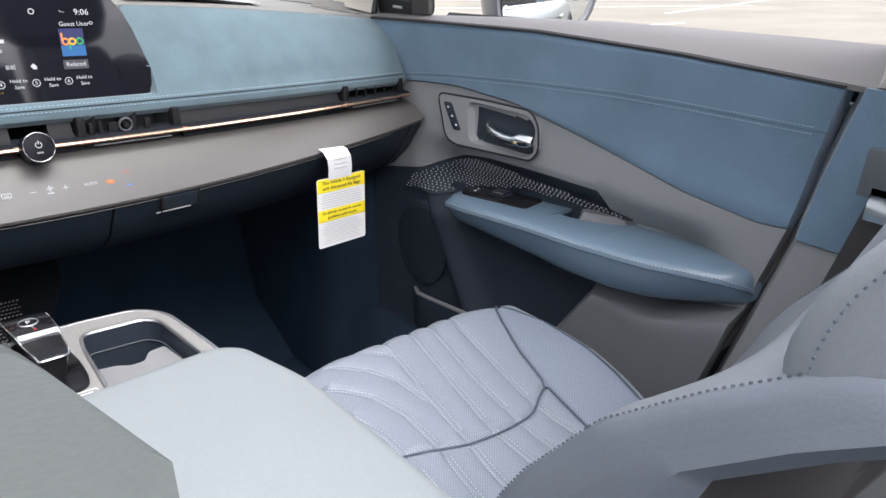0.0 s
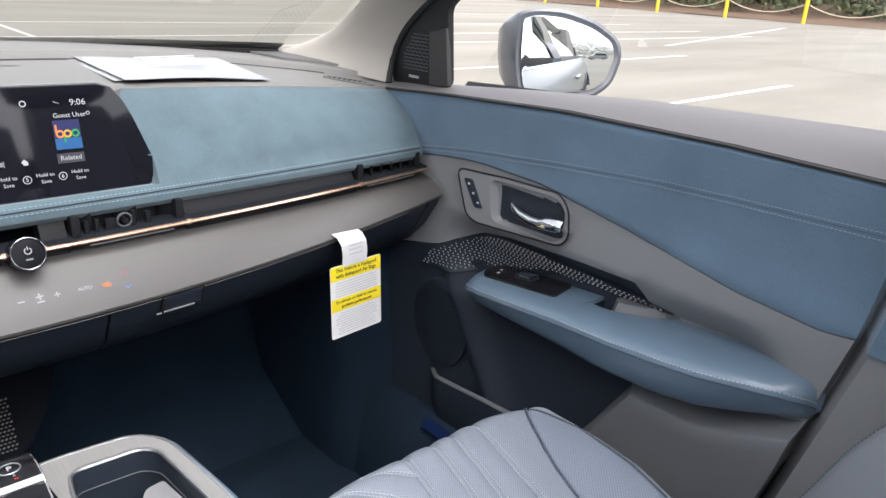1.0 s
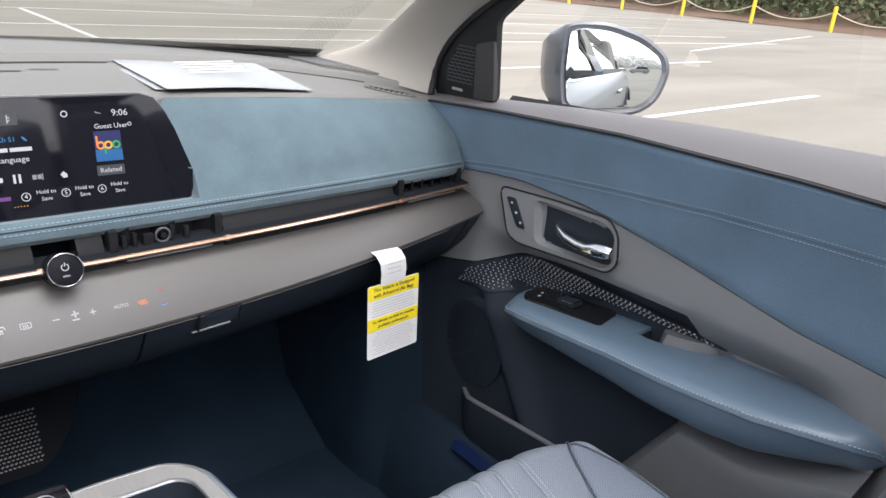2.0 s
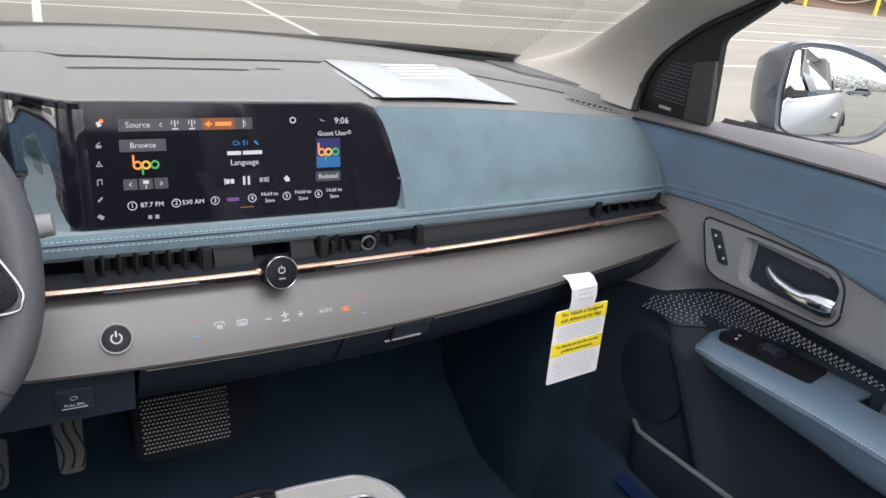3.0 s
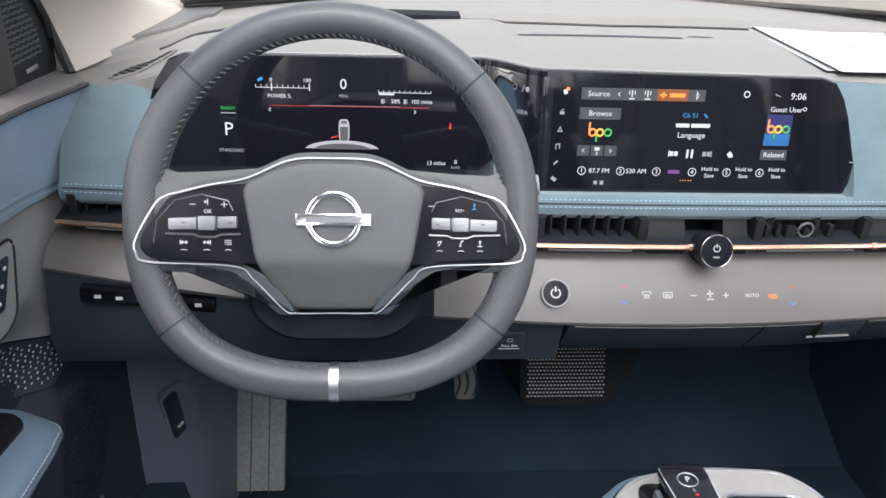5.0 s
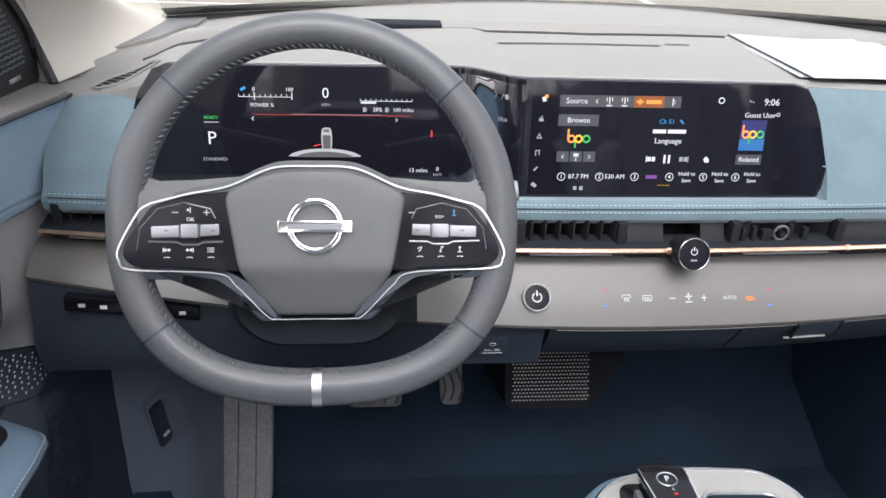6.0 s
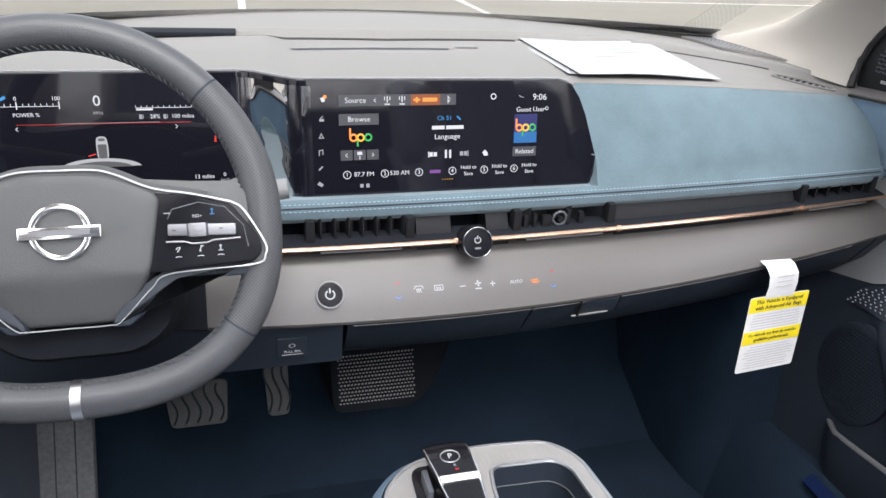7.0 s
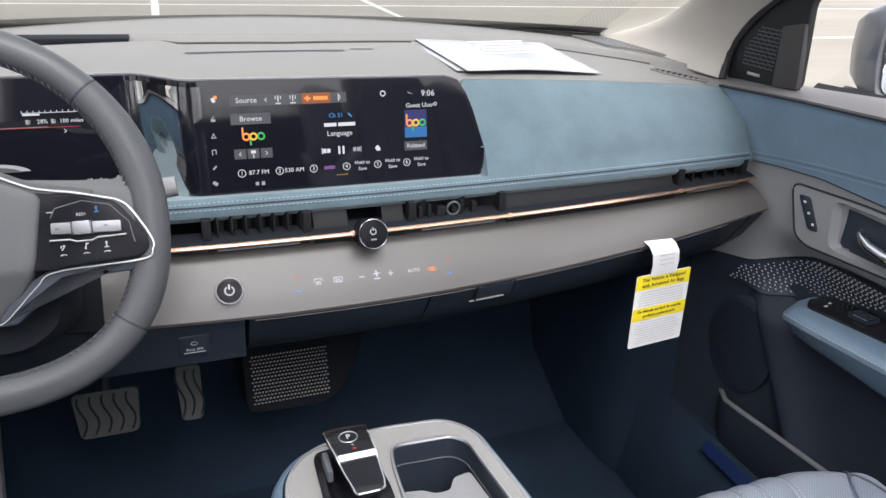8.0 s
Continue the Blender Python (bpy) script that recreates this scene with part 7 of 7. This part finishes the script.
def seat(name, cx, label, dy=0.0, dz=0.0, recline=0.36, shell=None, deep=0.052, bulge=0.060, wings=False):
    d = thing(name, label, "car seat", "front seats", at=(cx, dy, dz))

    # sewn channels of the middle panel as lines x(y), from the rear to the front
    channels = [
        [(-0.60, 0.044), (-0.469, 0.050), (-0.393, 0.048), (-0.299, 0.067), (-0.186, 0.094), (-0.15, 0.104)],
        [(-0.60, 0.006), (-0.469, 0.008), (-0.398, 0.009), (-0.311, 0.022), (-0.184, 0.054), (-0.15, 0.063)],
        [(-0.60, -0.036), (-0.466, -0.030), (-0.395, -0.028), (-0.302, -0.009), (-0.179, 0.022), (-0.15, 0.030)],
        [(-0.60, -0.088), (-0.464, -0.080), (-0.398, -0.067), (-0.304, -0.052), (-0.178, -0.024), (-0.15, -0.017)],
        [(-0.60, -0.120), (-0.466, -0.116), (-0.397, -0.102), (-0.366, -0.100), (-0.324, -0.098), (-0.276, -0.111), (-0.241, -0.136), (-0.225, -0.152)],
        [(-0.322, -0.060), (-0.268, -0.066), (-0.229, -0.085), (-0.194, -0.117), (-0.175, -0.140)],
        [(-0.225, -0.037), (-0.207, -0.049), (-0.192, -0.063), (-0.172, -0.088)],
        [(-0.60, -0.158), (-0.40, -0.142), (-0.34, -0.140), (-0.29, -0.155)],
    ]

    def ramp(y, line):
        i = next((k for k in range(1, len(line)) if y <= line[k][0]), len(line) - 1)
        (a, xa), (b, xb) = line[i - 1], line[i]
        return lerp(xa, xb, (y - a) / (b - a)), (xb - xa) / (b - a)

    def seam_y(x):
        return -0.392 - 0.016 * math.cos(x / 0.10 * 1.4) + 0.018 * ease(0.02, 0.09, x) + 0.010 * ease(-0.06, -0.14, x)

    def grooves(x, y):
        """Depth of the sewn channels at a place on the middle panel."""
        q = 0.0
        for line in channels:
            if line[0][0] <= y <= line[-1][0]:
                gx, m = ramp(y, line)
                e = abs(x - gx) / math.sqrt(1 + m * m)
                if e < 0.03:
                    q = max(q, (0.62 * math.exp(-(e / 0.0045) ** 2) + 0.38 * math.exp(-(e / 0.012) ** 2)) * min(1.0, (y - line[0][0]) / 0.012 + 0.25))
        q = max(q, 1.1 * math.exp(-((y - seam_y(x)) / 0.0045) ** 2))
        return q

    def half_mid(y):
        return table(y, [(-0.60, 0.050), (-0.48, 0.058), (-0.387, 0.080), (-0.314, 0.106), (-0.26, 0.132), (-0.214, 0.154), (-0.17, 0.180), (-0.14, 0.196)]) + 0.002

    def inner_mid(y):
        return table(y, [(-0.60, 0.165), (-0.35, 0.165), (-0.214, 0.178), (-0.14, 0.196)])

    def pipe_x(y):
        return table(y, [(-0.60, 0.115), (-0.498, 0.134), (-0.434, 0.160), (-0.372, 0.176), (-0.277, 0.189), (-0.216, 0.182), (-0.14, 0.160)])

    def outline(y):
        return table(y, [(-0.62, 0.150), (-0.50, 0.162), (-0.449, 0.184), (-0.38, 0.202), (-0.29, 0.213), (-0.20, 0.215), (-0.14, 0.214)])

    def mid_at(x, y):
        return half_mid(y) if x > 0 else inner_mid(y)

    def cushion_at(x, y):
        ow = outline(y) if x > 0 else 0.215
        hm = mid_at(x, y)
        out = max(0.0, abs(x) - hm)
        z = 0.650 + 0.022 * ease(-0.52, -0.20, y)
        bol = lerp(0.024, 0.004, ease(-0.42, -0.20, y))
        z += bol * math.sin(math.pi * min(1.0, out / max(0.02, ow - hm)) * 0.60)
        z -= 0.040 * max(0.0, (abs(x) - ow + 0.034) / 0.034) ** 2.2
        if out <= 0:
            z -= 0.0062 * grooves(x, y) - 0.0030
        else:
            z -= 0.0050 * math.exp(-(out / 0.004) ** 2) - 0.0030
        if x > 0:
            z -= 0.0030 * math.exp(-((x - pipe_x(y)) / 0.004) ** 2)
        z -= 0.075 * max(0.0, (y + 0.205) / 0.065) ** 2.2
        back = 0.050 * max(0.0, (abs(x) - 0.08) / 0.135) ** 2.2 * ease(-0.36, -0.14, y)
        return Vector((x, y - back, z))

    def cushion(u, v):
        y = lerp(-0.60, -0.140, v)
        lo, hi = -0.215, outline(y)
        return cushion_at(lerp(lo, hi, u), y)
    cu = part("cushion", sheet(cushion, 240, 130, lambda u, v: cushion(u, v) + Vector((0, 0, -0.11))), SEAT_PERF, d, "pale blue-grey perforated leather cushion with sewn channels")
    cu.data.materials.append(SEAT_LEATHER)
    cu.data.materials.append(SEAT_BOLSTER)
    for f in cu.data.polygons:
        x, y = f.center.x, f.center.y
        if abs(x) > mid_at(x, y):
            f.material_index = 2 if 0 < x < pipe_x(y) else 1
    for edge, seg in ((half_mid, 1), (inner_mid, -1)):
        line = [cushion_at(seg * edge(y), y) + Vector((0, 0, 0.0026)) for y in np.linspace(-0.59, -0.150, 90)]
        part("cushion_piping", tube(line, 0.0012, 6), SEAM_SOFT, d)
    part("bolster_seam", tube([cushion_at(pipe_x(y), y) + Vector((0, 0, 0.0012)) for y in np.linspace(-0.59, -0.165, 80)], 0.0014, 6), SEAM_SOFT, d)
    for line in channels:
        for o in (-0.0036, 0.0036):
            for part_of in ((-0.58, -0.402), (-0.380, -0.165)):
                run = []
                for y in np.linspace(max(part_of[0], line[0][0]), min(part_of[1], line[-1][0] - 0.004), 40):
                    x = ramp(y, line)[0] + o
                    if -inner_mid(y) + 0.004 < x < half_mid(y) - 0.004:
                        run.append(cushion_at(x, y) + Vector((0, 0, 0.0004)))
                if len(run) > 6 and max(part_of[0], line[0][0]) < min(part_of[1], line[-1][0]) - 0.02:
                    part("cushion_stitching", stitches(run, 0.0044, 0.0034, 0.00065), STITCH, d)
    part("cross_seam", tube([cushion_at(x, seam_y(x)) + Vector((0, 0, 0.0022)) for x in np.linspace(-0.150, 0.080, 60)], 0.0015, 6), SEAM_SOFT, d)
    part("seat_base", loft([[(x, y, z) for x, y in rrect_at(0, -0.33, w, l, 0.05)] for z, w, l in ((0.26, 0.40, 0.40), (0.42, 0.46, 0.44), (0.53, 0.50, 0.45))]), SEAT_SHELL, d, "dark seat base")

    # backrest
    def face_y(z):
        return -0.585 - recline * (z - 0.62)

    def back_front(u, v):
        """Front skin of the backrest from one edge to the other."""
        a = abs(2 * u - 1)
        z = lerp(0.60, lerp(1.215, 1.025, ease(0.36, 0.43, a)), v)
        hw = table(z, [(0.60, 0.225), (0.75, 0.236), (0.95, 0.240), (1.05, 0.242), (1.12, 0.240), (1.19, 0.235), (1.215, 0.228)])
        x = (2 * u - 1) * hw
        b = table(z, [(0.60, 0.062), (0.70, 0.070), (0.80, 0.068), (0.834, 0.062), (0.908, 0.036), (0.964, -0.006), (1.0, -0.040), (1.026, -0.066), (1.215, -0.066)])
        y = face_y(z) + b * ease(0.46, 0.86, a)
        y -= 0.035 * max(0, (a - 0.95) / 0.05) ** 2.0
        y -= 0.030 * max(0, (v - 0.94) / 0.06) ** 2
        y -= 0.016 * math.exp(-((a - 0.45) / 0.03) ** 2) * ease(0.55, 0.75, v)
        y -= 0.004 * math.exp(-((a - 0.50) / 0.012) ** 2)
        if a < 0.5 and v < 0.8:
            y -= 0.0025 * sum(math.exp(-((x - 0.031 * k) / 0.004) ** 2) for k in range(-3, 4))
        return Vector((x, y, z))

    def back_rear(u, v):
        p = back_front(u, v)
        z = p.z
        return Vector((p.x * 0.98, min(face_y(z) - deep + 0.02 * v, p.y - 0.03), z))
    nu, nv = 120, 48
    bm = bmesh.new()
    F = [[bm.verts.new(back_front(i / nu, j / nv)) for j in range(nv + 1)] for i in range(nu + 1)]
    for i in range(nu):
        for j in range(nv):
            bm.faces.new((F[i][j], F[i + 1][j], F[i + 1][j + 1], F[i][j + 1]))
    bk = part("backrest", bm, SEAT_LEATHER, d, "pale blue-grey leather backrest with side bolsters")
    # outermost strips take the darker flank tone; on the driver's seat it paints shade
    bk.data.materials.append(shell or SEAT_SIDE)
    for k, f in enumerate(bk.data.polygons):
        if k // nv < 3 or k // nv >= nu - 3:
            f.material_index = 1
    bm = bmesh.new()
    rim = [(i / nu, 0) for i in range(nu + 1)] + [(1, j / nv) for j in range(1, nv + 1)] + [(i / nu, 1) for i in range(nu - 1, -1, -1)] + [(0, j / nv) for j in range(nv - 1, 0, -1)]
    a = [bm.verts.new(back_front(*q)) for q in rim]
    mid = [bm.verts.new(back_front(*q).lerp(back_rear(*q), 0.5) + Vector((0.006 * (1 if q[0] > 0.5 else -1), 0, 0.004 * (q[1] == 1)))) for q in rim]
    b = [bm.verts.new(back_rear(*q)) for q in rim]
    for L, H in ((a, mid), (mid, b)):
        for i in range(len(L)):
            j = (i + 1) % len(L)
            bm.faces.new((L[i], L[j], H[j], H[i]))
    part("backrest_side", bm, shell or SEAT_SIDE, d, "leather backrest flank, toned darker than the front")
    bm = bmesh.new()
    G = [[bm.verts.new(back_rear(i / nu, j / nv) + Vector((0, -bulge * math.sin(math.pi * i / nu) ** 0.5 * math.sin(math.pi * j / nv) ** 0.5, 0))) for j in range(nv + 1)] for i in range(nu + 1)]
    for i in range(nu):
        for j in range(nv):
            bm.faces.new((G[i][j], G[i][j + 1], G[i + 1][j + 1], G[i + 1][j]))
    part("back_shell", bm, shell or SEAT_SHELL, d, "" if shell else "dark backrest shell")
    for u in (0.026, 0.974):
        line = [back_front(u, v) + Vector((0, 0.0006, 0.0004)) for v in np.linspace(0.03, 0.99, 60)]
        part("backrest_stitching", stitches(line, 0.0050, 0.0024, 0.0009, (0, 1, 0)), STITCH_DARK, d)
    for sgn in (1, -1):
        part("shoulder_seam", tube([back_front(0.5 + sgn * 0.226, v) + Vector((0, 0.0012, 0)) for v in np.linspace(0.58, 0.985, 40)], 0.0016, 6), SEAM_SOFT, d)
    # shoulder wings that fold forward over the side bolsters
    if wings:
        edge = [(-0.7485, 0.974), (-0.7425, 0.980), (-0.740, 0.992), (-0.7405, 1.005), (-0.747, 1.030), (-0.757, 1.050), (-0.766, 1.064), (-0.790, 1.100), (-0.815, 1.150), (-0.830, 1.170)]
        for sgn in (-1, 1):
            rings = [[(sgn * (x - (0.030 if k in (0, len(edge) - 1) else 0.0) * (x - 0.19) / 0.04), y + dy - (0.012 if k == 0 else 0.0), z - 0.42 * dy) for x, dy in ((0.232, -0.095), (0.2325, -0.050), (0.231, -0.022), (0.226, -0.008), (0.217, -0.001), (0.207, 0.0), (0.190, -0.004), (0.160, -0.020), (0.125, -0.046), (0.118, -0.095))] for k, (y, z) in enumerate(edge)]
            part("shoulder_wing", loft(rings), SEAT_LEATHER, d, "pale blue-grey leather shoulder wing with a dark seam")
            part("wing_stitching", stitches([(sgn * 0.2322, p.x - 0.018, p.y + 0.0075) for p in curve([Vector((y, z, 0)) for y, z in edge[2:-1]], 40)], 0.0050, 0.0024, 0.0009, (sgn, 0, 0)), STITCH_DARK, d)
    # headrest
    hy = face_y(1.27) - 0.03
    hr = [[(x, y, z) for x, y in rrect_at(0, hy - 0.045, w, l, 0.04)] for z, w, l in ((1.235, 0.16, 0.06), (1.25, 0.22, 0.10), (1.30, 0.255, 0.115), (1.37, 0.25, 0.115), (1.415, 0.21, 0.10), (1.43, 0.15, 0.06))]
    part("headrest", loft(hr), SEAT_LEATHER, d, "pale leather headrest")
    for x in (-0.06, 0.06):
        part("headrest_post", tube([(x, face_y(1.2) - 0.06, 1.16), (x, hy - 0.05, 1.25)], 0.006, 8), CHROME, d)
    return d


def rrect_at(cx, cy, w, l, r):
    return [(cx + x, cy + y) for x, y in rrect(w, l, r, 4)]


seat("passenger_seat", 0.380, "pale blue-grey leather passenger seat with sewn channels", wings=True)
seat("driver_seat", -0.379, "pale blue-grey leather driver seat with side bolsters", 0.06, 0.052, 0.14, FLANK_SHADED, 0.21, 0.006)

# ---------- seat belt ----------
belt = thing("seat_belt", "dark webbing seat belt hanging by the pillar", "seat belt")
part("webbing", loft([[(x, y, z), (x, y - 0.045, z + 0.004), (x - 0.002, y - 0.045, z + 0.004), (x - 0.002, y, z)] for x, y, z in ((0.635, -0.56, 0.50), (0.632, -0.600, 0.80), (0.628, -0.64, 1.0), (0.61, -0.70, 1.35))]), SEAT_SHELL, belt, "dark grey webbing")
part("tongue", boxed((0.622, -0.645, 0.985), (0.012, 0.05, 0.05), 0.004), DARK_TRIM, belt)
part("tongue_blade", boxed((0.618, -0.648, 0.955), (0.004, 0.03, 0.035), 0.001), CHROME, belt)


# ---------- pedals and footrest ----------
def pedal(name, label, cx, cy, cz, w, h, rows, tilt):
    d = thing(name, label, "pedal", "pedals")
    M = facing(cx, cy, cz, tilt)
    o = rounded([(-w / 2, h / 2), (w / 2, h / 2), (w * 0.46, -h / 2), (-w * 0.40, -h / 2)], 0.010, 4)
    pd = part("pad", plate(o, 0.010, None, 0.002), RUBBER, d, loc=M)
    for k in range(rows):
        x = lerp(-w * 0.36, w * 0.36, k / (rows - 1))
        part("groove", tube([(x + 0.006 * math.sin(t * 5.5), lerp(-h * 0.42, h * 0.42, t), 0.0006) for t in np.linspace(0, 1, 10)], 0.0016, 4), BLACK_TRIM, pd)
    part("arm", tube([(0, h * 0.3, -0.008), (0, h * 0.9, -0.05), (0, h * 0.9 + 0.12, -0.12)], 0.008, 6), BLACK_TRIM, pd)
    return d


pedal("brake_pedal", "wide grey rubber brake pedal with wavy ribs", -0.315, 0.37, 0.530, 0.098, 0.070, 5, 30)
pedal("accelerator_pedal", "slim grey rubber accelerator pedal with wavy ribs", -0.190, 0.365, 0.546, 0.039, 0.088, 3, 25)
fo = thing("footrest", "ribbed dark rubber footrest panel", "footrest")
fb = part("panel", boxed((-0.545, 0.46, 0.357), (0.088, 0.025, 0.235), 0.006, Matrix.Rotation(radians(-32), 3, "X")), mat("footrest_rubber", (0.28, 0.285, 0.29), 0.8, grain=160, bump=0.9, var=0.35), fo)
for x in (-0.561, -0.529):
    part("rib", boxed((x, 0.445, 0.353), (0.002, 0.008, 0.222), 0.0005, Matrix.Rotation(radians(-32), 3, "X")), DARK_TRIM, fb)
hl = thing("hood_release", "dark hood release lever in a rounded recess of the kick panel", "lever")
HR = Matrix.Translation((-0.6205, 0.279, 0.543)) @ Matrix.Rotation(radians(47), 4, "Z") @ Matrix.Rotation(radians(90), 4, "X")
part("recess", plate(rounded([(-0.026, 0.046), (0.012, 0.052), (0.034, 0.030), (0.032, -0.030), (0.004, -0.056), (-0.020, -0.050)], 0.012, 4), 0.012, HR, 0.003), KICK_LIT, hl)
part("lever", plate(rounded([(-0.022, 0.036), (0.000, 0.044), (0.006, -0.030), (-0.014, -0.040)], 0.006, 4), 0.010, HR @ Matrix.Translation((0, 0, 0.006)), 0.003), BLACK_TRIM, hl, "black release lever")
part("lever_mark", boxed((0, 0, 0), (0.011, 0.005, 0.0008), 0.0003), PALE_INK, hl, loc=HR @ Matrix.Translation((-0.004, -0.016, 0.0066)) @ Matrix.Rotation(0.5, 4, "Z"))

# ---------- air bag tag ----------
tag = thing("airbag_tag", "white and yellow air bag warning tag hung from the glovebox", "tag")
TM = Matrix.Translation((0.471, 0.083, 0.755)) @ Matrix.Rotation(radians(5), 4, "Z") @ Matrix.Rotation(radians(90 - 3), 4, "X")
card = part("card", plate(rrect(0.100, 0.117, 0.004, 3), 0.0008), PAPER, tag, "printed card", loc=TM)
for z, h in ((0.0465, 0.022), (-0.004, 0.020)):
    part("yellow_band", boxed((0, z, 0.0003), (0.0985, h, 0.0006)), YELLOW, card)
lettering("tag_lettering", "This Vehicle is Equipped", 0.0082, Matrix.Translation((0, 0.051, 0.0008)), INK, card)
lettering("tag_lettering", "with Advanced Air Bags", 0.0082, Matrix.Translation((0, 0.042, 0.0008)), INK, card)
lettering("tag_lettering", "Ce véhicule est doté de coussins", 0.0062, Matrix.Translation((0, 0.0005, 0.0008)), INK, card)
lettering("tag_lettering", "gonflables perfectionnés", 0.0062, Matrix.Translation((0, -0.0075, 0.0008)), INK, card)
rnd = random.Random(5)
for z in list(np.linspace(0.031, 0.010, 6)) + list(np.linspace(-0.019, -0.052, 9)):
    w = 0.086 * rnd.uniform(0.75, 1.0)
    part("text_bar", boxed((0, z, 0.0005), (w, 0.0009, 0.0004)), GREY_INK, card)
strap = part("strap", loft([[TM @ Vector((x, y, z)), TM @ Vector((x + 0.048, y + 0.0, z)), TM @ Vector((x + 0.048, y, z - 0.0008)), TM @ Vector((x, y, z - 0.0008))] for x, y, z in ((-0.027, 0.055, 0.001), (-0.028, 0.075, 0.004), (-0.030, 0.090, 0.004), (-0.031, 0.100, -0.004), (-0.031, 0.105, -0.022))]), PAPER, tag, "white paper strap")
for k in range(3):
    part("text_bar", boxed((-0.004, 0.074 + 0.007 * k, 0.0052), (0.026, 0.0012, 0.0004), 0, None), GREY_INK, strap, loc=TM)

# ---------- papers on the dash ----------
paper = thing("window_papers", "white printed sheets lying on the dashboard top", "paper")


def leaf(pts, lift, name, label, material):
    def f(u, v):
        a, b = Vector(pts[0]).lerp(Vector(pts[1]), u), Vector(pts[3]).lerp(Vector(pts[2]), u)
        p = a.lerp(b, v)
        return Vector((p.x, p.y, deck_z(p.x, p.y) * 0 + 1.0745 - 0.030 * uu(p.x) * 0.9 + lift + 0.003 * math.sin(5 * u + 3 * v) * u))
    return part(name, sheet(f, 16, 16, lambda u, v: f(u, v) + Vector((0, 0, -0.0006))), material, paper, label)


s1 = leaf([(0.207, 0.235), (0.425, 0.250), (0.46, 0.545), (0.222, 0.52)], 0.005, "sheet", "white printed sheet", SHEET_PAPER)
leaf([(0.198, 0.25), (0.41, 0.262), (0.45, 0.52), (0.212, 0.51)], 0.002, "under_sheet", "white sheet below", SHEET_PAPER)
for k in range(5):
    y = 0.36 + 0.026 * k
    part("text_bar", boxed((0.335 + 0.004 * k, y, 1.0772), (0.10 - 0.012 * (k % 2), 0.006, 0.0006), 0, Matrix.Rotation(0.07, 3, "Z")), PALE_INK, s1)
